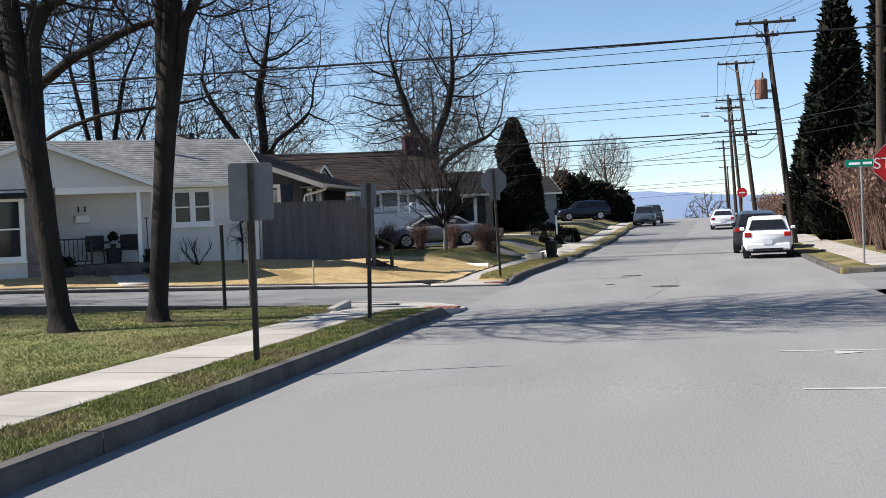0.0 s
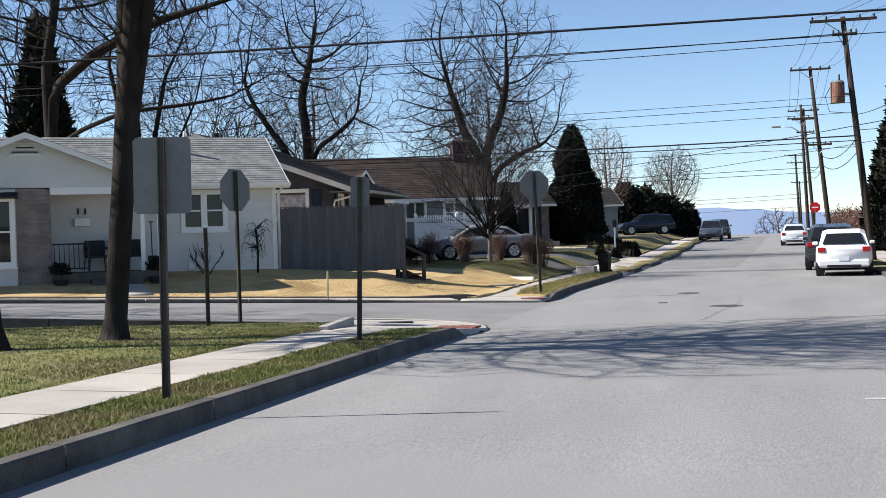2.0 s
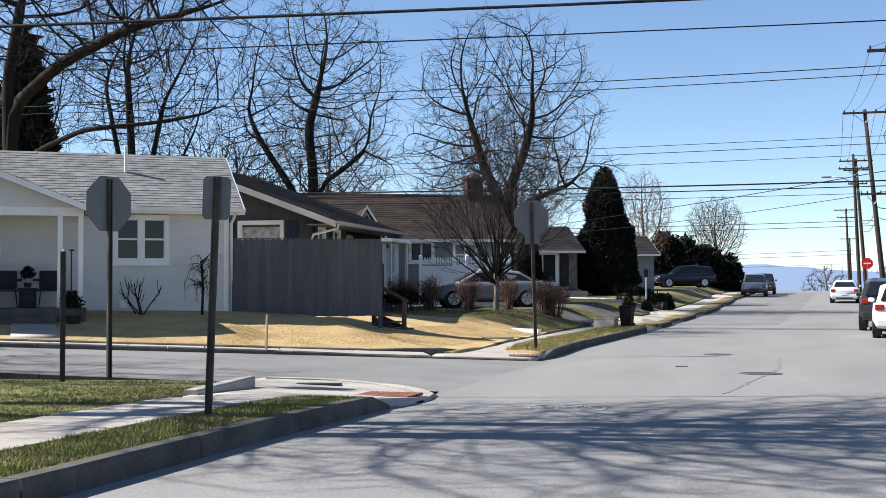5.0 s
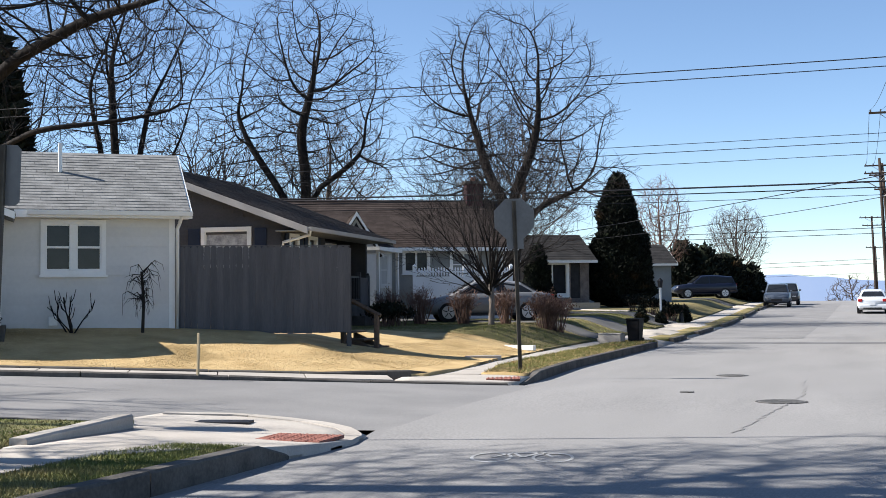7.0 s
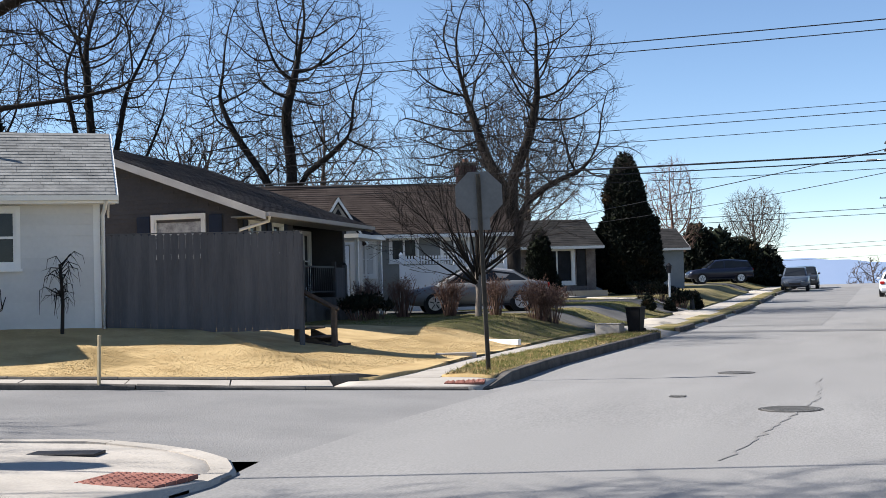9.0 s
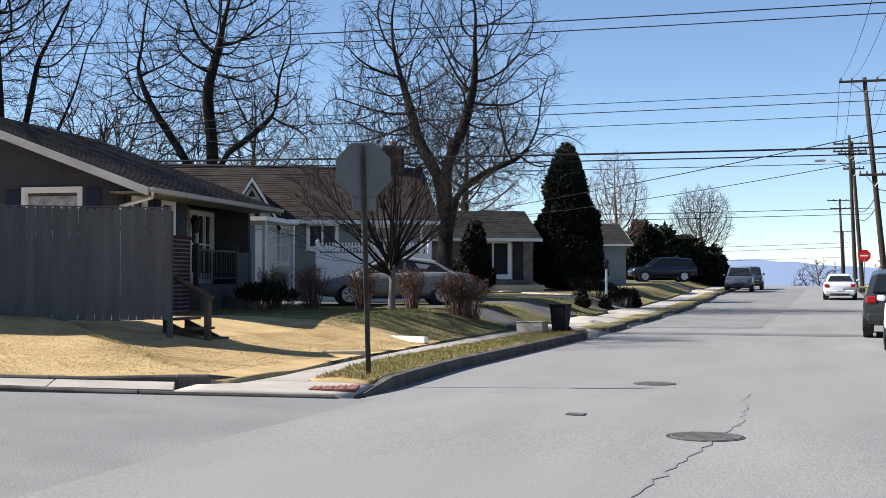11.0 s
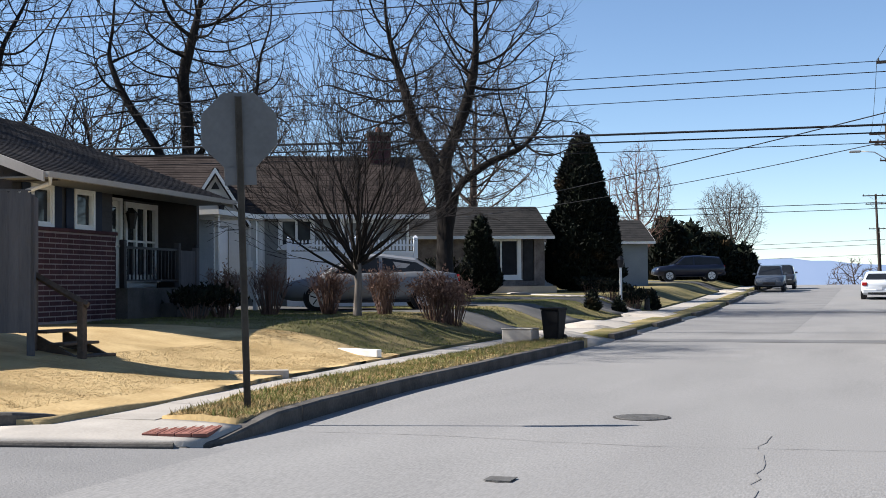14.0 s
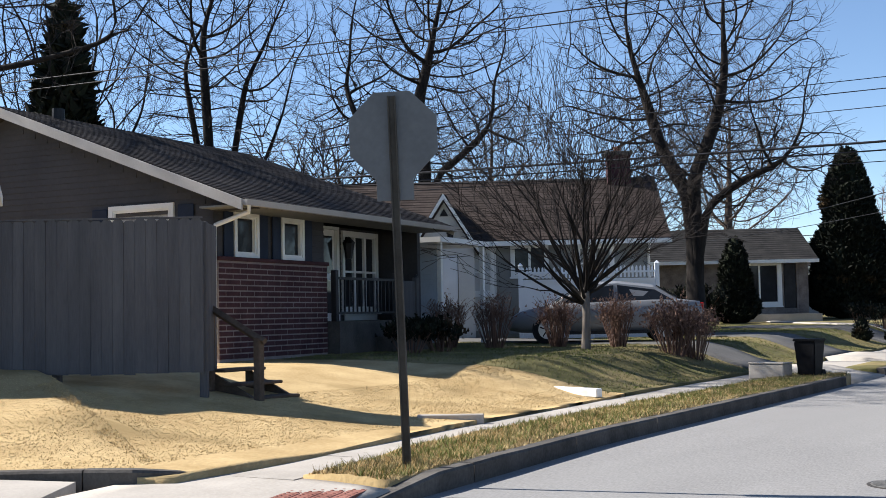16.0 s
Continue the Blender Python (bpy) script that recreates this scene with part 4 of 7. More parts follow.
def porch_chair(x, rz):
    e = base("porch_chair", H1.matrix_world @ pose(x, -0.65, 1.0, rz=rz), "dark woven porch armchair with thin metal legs", "chair", "chairs on the porch")
    part("seat", bevbox(-0.27, 0.27, -0.26, 0.26, 0.36, 0.42, 0.02), WICKER, e)
    part("backrest", bevbox(-0.27, 0.27, 0.2, 0.26, 0.42, 0.82, 0.02), WICKER, e)
    for s in (-1, 1):
        part("armrest", bevbox(s * 0.27 - 0.03, s * 0.27 + 0.03, -0.25, 0.22, 0.58, 0.64, 0.015), WICKER, e)
        for t in (-1, 1):
            V, F = tubes([[(Vector((s * 0.24, t * 0.22, 0.37)), 0.014), (Vector((s * 0.29, t * 0.27, 0.0)), 0.012)]], 6)
            raw("leg", V, F, BLACK, e)


porch_chair(-4.95, 10)
porch_chair(-4.05, -15)
pt = base("side_table", H1.matrix_world @ pose(-4.5, -0.6, 1.0), "small dark box table holding a potted plant", "table")
part("top", bevbox(-0.2, 0.2, -0.2, 0.2, 0.4, 0.44, 0.01), WICKER, pt)
part("body", bevbox(-0.18, 0.18, -0.18, 0.18, 0.0, 0.4, 0.01), WICKER, pt)


def potted(m, r, h, label):
    e = base("potted_plant", m, label, "plant")
    part("pot", cyl(r * 0.7, 0, r * 1.1, 12, r * 0.9), BLACK, e)
    V, F = [], []
    for i in range(220):
        a, b = random.uniform(0, 6.28), random.uniform(0.1, 1.5)
        d = Vector((math.cos(a) * math.cos(b), math.sin(a) * math.cos(b), math.sin(b))) * r * random.uniform(0.5, 1.6)
        c = Vector((0, 0, r * 1.1 + h * 0.3)) + Vector((d.x, d.y, d.z * h / r * 0.5))
        u, w = Vector((random.uniform(-1, 1), random.uniform(-1, 1), random.uniform(-1, 1))).normalized() * 0.05, Vector((random.uniform(-1, 1), random.uniform(-1, 1), 0.6)).normalized() * 0.09
        n = len(V)
        V += [c - u, c + u, c + w]
        F.append((n, n + 1, n + 2))
    raw("foliage", V, F, CONIFER, e)


potted(H1.matrix_world @ pose(-4.5, -0.6, 1.445), 0.1, 0.3, "small leafy plant in a dark pot on the porch table")
potted(H1.matrix_world @ pose(-3.6, PY - 0.32, 0.62), 0.2, 0.45, "dark evergreen in a pot beside the porch column")
potted(H1.matrix_world @ pose(-5.95, PY - 0.32, 0.62), 0.2, 0.4, "dark evergreen in a pot beside the stone pier")


def shovel():
    e = base("shovel", H1.matrix_world @ pose(-3.6, PY + 0.2, 1.0, rx=-4), "dark long-handled shovel leaning by the porch column", "shovel")
    part("handle", cyl(0.016, 0.35, 1.25, 8), DARKWOOD, e)
    part("grip", boxes((-0.06, 0.06, -0.012, 0.012, 1.25, 1.28)), BLACK, e)
    part("blade", bevbox(-0.11, 0.11, -0.01, 0.015, 0.0, 0.38, 0.006), BLACK, e)


shovel()

# grey house with the brick apron
H2 = base("house", pose(-12.02, 29.3, 0, rz=6), "grey-brown sided house with a dark roof and a brick apron wall", "house")
rk = lambda x: 3.3 + 0.372 * (0.9 - x)
w_side = [(-2.15, -0.9, 2.45, 3.3)]
wall("wall", -9, 0, 0.4, 3.25, w_side, "x", 0.0, 0.14, GREY_SIDING, H2)
gable("gable", -10.08, 0.88, 3.2, -4.6, 5.24, "x", 0.0, 0.14, GREY_SIDING, H2)
clap("siding", -9, 0, 0.8, 5.2, [(-2.26, -0.8, 2.34, 3.4)], "x", 0.0, 0.11, GREY_SIDING, H2, single=False, top=lambda w: rk(w) - 0.25 if w > -4.6 else 3.3 + 0.372 * (10.1 + w) - 0.25)
window(H2, -2.15, -0.9, 2.45, 3.3, "x", -0.012, 1, rails=0, pane_m=LACE)
for sx in (-2.62, -0.72):
    part("shutter", bevbox(sx, sx + 0.34, -0.05, -0.02, 2.4, 3.35, 0.008), NAVY, H2)
W2 = [(0.62, 1.22, 2.5, 3.16), (2.1, 2.72, 2.5, 3.16)]
wall("wall", 0.14, 3.55, 0.4, 3.3, W2, "y", 0.0, 0.14, GREY_SIDING, H2)
clap("siding", 0.0, 3.55, 2.4, 3.3, [(a - 0.4, b + 0.4, z0 - 0.12, z1 + 0.1) for a, b, z0, z1 in W2], "y", 0.0, 0.11, GREY_SIDING, H2, single=False)
for a, b, z0, z1 in W2:
    window(H2, a, b, z0, z1, "y", 0.012, 1, rails=0, trim=0.07)
    for s0 in (a - 0.37, b + 0.08):
        part("shutter", bevbox(0.02, 0.05, s0, s0 + 0.27, z0 - 0.08, z1 + 0.06, 0.008), NAVY, H2)
apron = part("brick_apron", boxes((0.0, 0.10, 0.0, 3.5, 0.4, 2.36)), MORTAR, H2, "dark red brick apron under the windows")
part("brick_cap", bevbox(0.0, 0.15, -0.02, 3.53, 2.36, 2.43, 0.01), BRICK, apron)
# recessed porch
wall("wall", 3.55, 7.6, 0.4, 3.3, [(4.85, 5.72, 1.28, 3.28), (6.0, 7.45, 1.5, 3.2)], "y", -1.0, 0.14, GREY_SIDING, H2)
clap("siding", 3.55, 7.6, 1.28, 3.3, [(4.75, 5.82, 1.2, 3.3), (5.9, 7.55, 1.3, 3.3)], "y", -1.0, 0.11, GREY_SIDING, H2, single=False)
wall("wall", -0.86, 0.0, 0.4, 3.3, [], "x", 3.42, 0.13, GREY_SIDING, H2)
wall("wall", -9, 0, 0.4, 3.3, [], "x", 7.6, 0.14, GREY_SIDING, H2)
wall("wall", 0, 7.6, 0.4, 3.3, [], "y", -8.9, 0.14, GREY_SIDING, H2)
gable("gable", -9.6, 0.0, 3.25, -4.6, 5.25, "x", 7.6, 0.14, GREY_SIDING, H2)
dr = part("door", bevbox(-1.1, -1.02, 4.9, 5.67, 1.28, 3.24, 0.01), WHITE, H2, "white panelled front door with a glass storm door")
part("pane", boxes((-1.019, -1.012, 5.0, 5.57, 2.3, 3.1), (-1.019, -1.012, 5.0, 5.57, 1.45, 2.15)), GLASS, dr)
part("door_frame", boxes((-1.08, -0.95, 4.8, 4.9, 1.25, 3.3), (-1.08, -0.95, 5.67, 5.77, 1.25, 3.3), (-1.08, -0.95, 4.9, 5.67, 3.24, 3.3)), WHITE, dr)
part("handle", cyl(0.025, 0, 0.06, 8, m=Matrix.Translation((-1.0, 5.6, 2.22)) @ Matrix.Rotation(radians(90), 4, "Y")), CHROME, dr)
window(H2, 6.0, 7.4, 1.55, 3.15, "y", -0.99, 3, rails=1)
part("window_apron", bevbox(-0.99, -0.95, 5.98, 7.42, 1.28, 1.46, 0.01), WHITE, H2, "white panel under the porch window")
for ly in (4.6, 5.95):
    lt = part("porch_lantern", cyl(0.07, 2.62, 2.96, 6, 0.13, Matrix.Translation((-0.82, ly, 0))), BLACK, H2, "black carriage lantern")
    part("cap", cyl(0.15, 2.96, 3.1, 6, 0.01, Matrix.Translation((-0.82, ly, 0))), BLACK, lt)
    part("bracket", boxes((-1.0, -0.85, ly - 0.015, ly + 0.015, 3.0, 3.03)), BLACK, lt)
part("porch_floor", boxes((-1.0, 0.35, 3.55, 6.6, 0.4, 1.28)), KERB, H2)
part("step", boxes((0.35, 0.75, 5.0, 6.6, 0.4, 0.95)), KERB, H2)
pr = part("porch_rail", boxes((0.2, 0.26, 3.55, 6.1, 2.1, 2.15), (0.2, 0.26, 3.55, 6.1, 1.42, 1.46)), BLACK, H2, "dark porch rail with pale balusters behind")
for i in range(15):
    part("baluster", boxes((0.215, 0.245, 3.62 + i * 0.165, 3.645 + i * 0.165, 1.46, 2.1)), BLACK, pr)
for py in (3.58, 6.1):
    part("post", bevbox(0.17, 0.29, py - 0.05, py + 0.06, 1.28, 2.28, 0.01), BLACK if py < 4 else GREY_SIDING, pr)
pp = part("porch_panel", boxes((0.2, 0.25, 6.2, 7.0, 1.0, 2.12)), FENCE, H2, "grey boarded panel beside the porch steps")
part("panel_post", bevbox(0.17, 0.29, 6.98, 7.1, 0.6, 2.2, 0.01), FENCE, pp)
part("finial", cyl(0.06, 2.2, 2.27, 8, 0.03, Matrix.Translation((0.23, 7.04, 0))), BLACK, pp)
roof_slope("shingles", -0.4, 7.65, 0.9, 3.33, -4.6, 5.38, SHINGLE_D, H2, axis="y")
roof_slope("shingles", -0.4, 7.65, -10.1, 3.33, -4.6, 5.38, SHINGLE_D, H2, axis="y")
for ry in (-0.4, 7.71):
    part("rake_board", prism([(-10.1, 3.14), (-10.1, 3.32), (-4.6, 5.37), (-4.6, 5.19)], 1, ry - 0.055, ry - 0.006), RAKE, H2)
    part("rake_board", prism([(0.9, 3.14), (0.9, 3.32), (-4.6, 5.37), (-4.6, 5.19)], 1, ry - 0.055, ry - 0.006), RAKE, H2)
part("soffit", boxes((-0.0, 0.86, -0.38, 7.6, 3.22, 3.25)), GREY_SIDING2, H2)
part("gutter", prism([(0.88, 3.32), (1.0, 3.32), (0.98, 3.22), (0.88, 3.22)], 1, -0.42, 7.7), RAKE, H2)
downspout(H2, [(0.94, -0.3, 3.24), (0.9, -0.25, 3.12), (0.1, -0.08, 2.95), (0.06, -0.06, 2.8), (0.06, -0.06, 0.9)])
part("roof_vent", cyl(0.12, 5.0, 5.5, 10, m=Matrix.Translation((-4.4, 1.0, 0))), BLACK, H2)
part("carport_roof", boxes((-2.2, 0.3, 8.2, 11.0, 3.05, 3.17)), WHITE, H2, "flat white carport roof")
for cy_ in (8.4, 10.8):
    part("carport_post", boxes((0.1, 0.2, cy_, cy_ + 0.1, 0.6, 3.05)), WHITE, H2)
wall("wall", 7.75, 11.0, 0.6, 3.05, [], "y", -1.1, 0.1, SLATE_SIDING, H2)
clap("siding", 7.75, 11.0, 0.7, 3.0, [], "y", -1.1, 0.12, SLATE_SIDING, H2, single=False)

# board fence in front of the grey house
FN = base("fence", pose(-11.16, 22.86, 0, rz=31.8), "weathered grey board fence joining the white house", "fence")
FW = 3.62
z_f = 0.72
part("rail", boxes((0.02, FW, 0.03, 0.08, 1.0, 1.1)), FENCE, FN)
part("rail", boxes((0.02, FW, 0.03, 0.08, 2.2, 2.3)), FENCE, FN)
nb = 27
fm_ = None
for i in range(nb):
    x = 0.02 + i * FW / nb
    if fm_ is None:
        o = part("board", prism([(0, 0), (FW / nb - 0.003, 0), (FW / nb - 0.003, 1.83), (FW / nb - 0.03, 1.86), (0.03, 1.86), (0, 1.83)], 1, 0.0, 0.022), FENCE, FN)
        fm_ = o.data
    else:
        o = new("board", fm_)
        o.parent = FN
    o.location = (x, random.uniform(-0.004, 0.004), z_f + random.uniform(-0.01, 0.01))
for x in (0.0, FW * 0.5, FW - 0.03):
    part("post", bevbox(x, x + 0.1, 0.08, 0.18, 0.35, 2.55, 0.01), FENCE, FN)
part("end_board", boxes((FW + 0.01, FW + 0.03, 0.0, 0.9, z_f, 2.55)), FENCE, FN)
part("cap_strip", boxes((0, FW + 0.03, -0.01, 0.05, 2.585, 2.605)), FENCE, FN)


def stair_rail():
    e = base("stair_rail", pose(-8.48, 25.36, yard_z(-7.7, 25.3)), "dark timber stair with a sloping handrail beside the fence", "stair rail")
    part("post", bevbox(0.75, 0.85, -0.05, 0.05, -0.2, 0.78, 0.01), DARKWOOD, e)
    part("post", bevbox(-0.05, 0.05, -0.05, 0.05, -0.2, 1.18, 0.01), DARKWOOD, e)
    V, F = tubes([[(Vector((-0.1, 0, 1.21)), 0.05), (Vector((0.8, 0, 0.76)), 0.05), (Vector((0.9, 0, 0.73)), 0.045)]], 4)
    raw("handrail", V, F, DARKWOOD, e)
    for i in range(3):
        part("tread", bevbox(-0.1 + i * 0.28, 0.2 + i * 0.28, 0.05, 0.85, 0.34 - i * 0.17, 0.38 - i * 0.17, 0.01), DARKWOOD, e)
    for s in (0.1, 0.8):
        part("stringer", prism([(-0.1, -0.1), (-0.1, 0.36), (0.75, -0.02), (0.75, -0.1)], 1, s - 0.02, s + 0.02), DARKWOOD, e)


stair_rail()

# brown-roofed house
H3 = base("house", pose(-10.94, 46.04, 0, rz=29), "long low house with a brown shingle roof and white trim", "house")
o3 = [(-3.85, -2.95, 2.5, 3.25), (-6.0, -5.35, 1.0, 3.1), (-5.08, -4.5, 2.0, 3.12)]
wall("wall", -14, 0, 0.4, 3.35, o3, "x", 0.0, 0.14, GREY_SIDING2, H3)
clap("siding", -4.4, 0, 0.8, 3.35, [(-3.95, -2.85, 2.4, 3.35)], "x", 0.0, 0.13, GREY_SIDING2, H3, single=False)
wall("wall", 0.14, 6, 0.4, 3.35, [], "y", 0.0, 0.14, GREY_SIDING2, H3)
gable("gable", 0.0, 6.0, 3.35, 3.0, 5.3, "y", 0.0, 0.14, SLATE_SIDING, H3)
wall("wall", -14, 0, 0.4, 3.35, [], "x", 6.0, 0.14, GREY_SIDING2, H3)
window(H3, -3.85, -2.95, 2.5, 3.25, "x", -0.014, 2, rails=0)
window(H3, -5.08, -4.5, 2.0, 3.12, "x", -0.03, 2, rails=1)
window(H3, -2.0, -1.1, 2.3, 3.2, "x", -0.014, 2, rails=1, pane_m=LACE)
part("white_panel", boxes((-5.25, -4.35, -0.03, 0.0, 0.9, 3.35)), WHITE_SIDING, H3)
roof_slope("shingles", -14.2, 0.55, -0.45, 3.42, 3.0, 5.46, SHINGLE_B, H3, step=0.17)
roof_slope("shingles", -14.2, 0.55, 6.45, 3.42, 3.0, 5.46, SHINGLE_B, H3, step=0.17)
part("fascia", boxes((-14.2, 0.56, -0.5, -0.44, 3.27, 3.4)), WHITE, H3)
part("ridge_cap", prism([(2.9, 5.44), (3.0, 5.5), (3.1, 5.44)], 0, -14.2, 0.55), SHINGLE_D, H3)
downspout(H3, [(-0.05, -0.47, 3.3), (-0.05, -0.08, 3.1), (-0.05, -0.08, 0.8)])
# steep white entry gable
wall("wall", -6.6, -4.95, 0.4, 3.3, [(-6.15, -5.4, 1.0, 3.05)], "x", -0.7, 0.12, WHITE_SIDING, H3)
gable("gable", -6.6, -4.95, 3.3, -5.775, 4.62, "x", -0.7, 0.12, WHITE_SIDING, H3)
part("entry_door", bevbox(-6.13, -5.42, -0.66, -0.6, 1.0, 3.03, 0.01), VINYL, H3, "pale panelled entry door")
for s in (-1, 1):
    roof_slope("shingles", -0.95, 1.5, -5.775 + s * 1.02, 3.1, -5.775, 4.74, SHINGLE_B, H3, axis="y", step=0.2)
    part("rake_board", prism([(-5.775 + s * 1.02, 2.97), (-5.775 + s * 1.02, 3.1), (-5.775, 4.74), (-5.775, 4.58)], 1, -0.98, -0.92), WHITE, H3)
part("gable_vent", prism([(-5.9, 4.12), (-5.65, 4.12), (-5.775, 4.34)], 1, -0.73, -0.70), BLACK, H3)
lh = part("entry_lantern", cyl(0.07, 3.35, 3.62, 6, 0.1, Matrix.Translation((-5.6, -0.85, 0))), BLACK, H3)
part("cap", cyl(0.13, 3.62, 3.76, 6, 0.01, Matrix.Translation((-5.6, -0.85, 0))), BLACK, lh)
ch = part("chimney", boxes((-0.9, -0.2, 2.6, 3.3, 4.8, 6.15)), BRICK, H3, "dark brick chimney")
part("chimney_cap", bevbox(-0.98, -0.12, 2.52, 3.38, 6.15, 6.27, 0.02), KERB, ch)
part("flue", cyl(0.12, 6.27, 6.45, 10, m=Matrix.Translation((-0.55, 2.95, 0))), RUST, ch)
part("vent_pipe", cyl(0.04, 4.9, 5.5, 8, m=Matrix.Translation((-9.0, 2.2, 0))), BLACK, H3)


def picket_fence(m, length, z0, z1, label):
    e = base("fence", m, label, "fence")
    n = int(length / 0.105)
    me = None
    for i in range(n):
        if me is None:
            o = part("picket", prism([(0, z1 - 0.32), (0.055, z1 - 0.32), (0.055, z1 - 0.05), (0.0275, z1), (0, z1 - 0.05)], 1, 0, 0.02), VINYL, e)
            me = o.data
        else:
            o = new("picket", me)
            o.parent = e
        o.location.x = i * length / n
    for i in range(int(length / 1.9) + 1):
        x = min(i * 1.9, length - 0.12)
        p = part("post", bevbox(x, x + 0.12, -0.04, 0.08, z0, z1 + 0.04, 0.01), VINYL, e)
        part("cap", cyl(0.1, z1 + 0.04, z1 + 0.12, 4, 0.01, Matrix.Translation((x + 0.06, 0.02, 0)) @ Matrix.Rotation(radians(45), 4, "Z")), VINYL, p)
        if x + 1.9 <= length + 0.3:
            x2 = min(x + 1.9, length - 0.12)
            part("panel", boxes((x + 0.12, x2, 0.005, 0.03, z0 + 0.08, z1 - 0.4)), VINYL, e)
            part("rail", boxes((x + 0.12, x2, -0.02, 0.04, z1 - 0.42, z1 - 0.35)), VINYL, e)
            part("rail", boxes((x + 0.12, x2, -0.02, 0.04, z1 - 0.2, z1 - 0.15)), VINYL, e)
    return e


picket_fence(H3.matrix_world @ pose(-3.75, -1.5, 0), 3.8, 0.6, 2.62, "white vinyl privacy fence with a picket top")

# low house by the tall cypress
H4 = base("house", pose(-12.2, 67.1, 0.3, rz=29), "small grey house with tall white window panels and a grey roof", "house")
o4 = [(-2.9, -1.3, 1.35, 3.0), (-1.05, -0.5, 1.1, 3.05)]
wall("wall", -7, 0, 0.3, 3.15, o4, "x", 0.0, 0.14, STONE, H4)
wall("wall", 0.14, 6, 0.3, 3.15, [], "y", 0.0, 0.14, STONE, H4)
wall("wall", -7, 0, 0.3, 3.15, [], "x", 6.0, 0.14, STONE, H4)
wall("wall", 0, 6, 0.3, 3.15, [], "y", -6.9, 0.14, STONE, H4)
gable("gable", 0.0, 6.0, 3.15, 3.0, 4.7, "y", 0.0, 0.14, SLATE_SIDING, H4)
window(H4, -2.9, -1.3, 1.35, 3.0, "x", -0.014, 2, rails=0, trim=0.16)
part("door", bevbox(-1.02, -0.53, 0.03, 0.08, 1.1, 3.02, 0.01), BLACK, H4, "dark front door")
part("entry_side", boxes((-0.42, 0.0, -0.02, 0.0, 0.9, 3.1)), STONE, H4)
roof_slope("shingles", -7.4, 0.35, -0.5, 3.2, 3.0, 4.78, SHINGLE_G, H4, step=0.25)
roof_slope("shingles", -7.4, 0.35, 6.5, 3.2, 3.0, 4.78, SHINGLE_G, H4, step=0.25)
part("fascia", boxes((-7.4, 0.36, -0.56, -0.5, 3.05, 3.2)), WHITE, H4)
part("porch_slab", boxes((-3.4, 0.2, -1.4, 0.0, 0.5, 0.85)), CONC, H4)

# further houses up the street
def far_house(x, y, rz, w, d, h, top, sid, shi, label):
    z = yard_z(x, y)
    e = base("house", pose(x, y, z, rz=rz), label, "house")
    wall("wall", -w, 0, -0.5, h, [(-w * 0.75, -w * 0.55, 0.9, 2.1), (-w * 0.35, -w * 0.2, 0.9, 2.1)], "x", 0.0, 0.14, sid, e)
    wall("wall", 0.14, d, -0.5, h, [(d * 0.4, d * 0.6, 1.0, 2.0)], "y", 0.0, 0.14, sid, e)
    wall("wall", -w, 0, -0.5, h, [], "x", d, 0.14, sid, e)
    wall("wall", 0, d, -0.5, h, [], "y", -w + 0.14, 0.14, sid, e)
    gable("gable", 0, d, h, d / 2, top - 0.1, "y", 0.0, 0.14, sid, e)
    window(e, -w * 0.75, -w * 0.55, 0.9, 2.1, "x", -0.01, 2)
    window(e, -w * 0.35, -w * 0.2, 0.9, 2.1, "x", -0.01, 2)
    window(e, d * 0.4, d * 0.6, 1.0, 2.0, "y", 0.01, 2)
    roof_slope("shingles", -w - 0.3, 0.35, -0.4, h - 0.05, d / 2, top, shi, e, step=0.3)
    roof_slope("shingles", -w - 0.3, 0.35, d + 0.4, h - 0.05, d / 2, top, shi, e, step=0.3)
    part("fascia", boxes((-w - 0.3, 0.36, -0.46, -0.4, h - 0.2, h - 0.06)), WHITE, e)
    for q in (-0.4, d + 0.4):
        part("rake_board", prism([(q, h - 0.18), (q, h - 0.05), (d / 2, top), (d / 2, top - 0.15)], 0, 0.32, 0.37), WHITE, e)
    return e


far_house(-10.0, 82.5, 24, 9, 6, 2.65, 4.0, SLATE_SIDING, SHINGLE_G, "blue-grey house with white gable trim up the street")
far_house(-17.0, 120, 10, 9, 6, 2.6, 4.4, WHITE_SIDING, SHINGLE_B, "small pale house far up the street")


# ---- signs, poles, wires ----
def octagon(r, y0, y1, z):
    k = r / math.cos(math.pi / 8)
    return prism([(k * math.cos(math.pi / 8 + i * math.pi / 4), z + k * math.sin(math.pi / 8 + i * math.pi / 4)) for i in range(8)], 1, y0, y1)


def u_post(e, h, bury=0.3):
    """Perforated channel post."""
    p = part("post", prism([(-0.035, 0.0), (0.035, 0.0), (0.035, -0.035), (0.024, -0.035), (0.024, -0.01), (-0.024, -0.01), (-0.024, -0.035), (-0.035, -0.035)], 2, -bury, h), POSTG, e)
    bm = bmesh.new()
    for i in range(int(h / 0.075)):
        box(bm, -0.006, 0.006, -0.0095, -0.0078, 0.06 + i * 0.075, 0.072 + i * 0.075)
    o = part("holes", bm, BLACK, p)
    o["kind"] = "stuff"
    return p


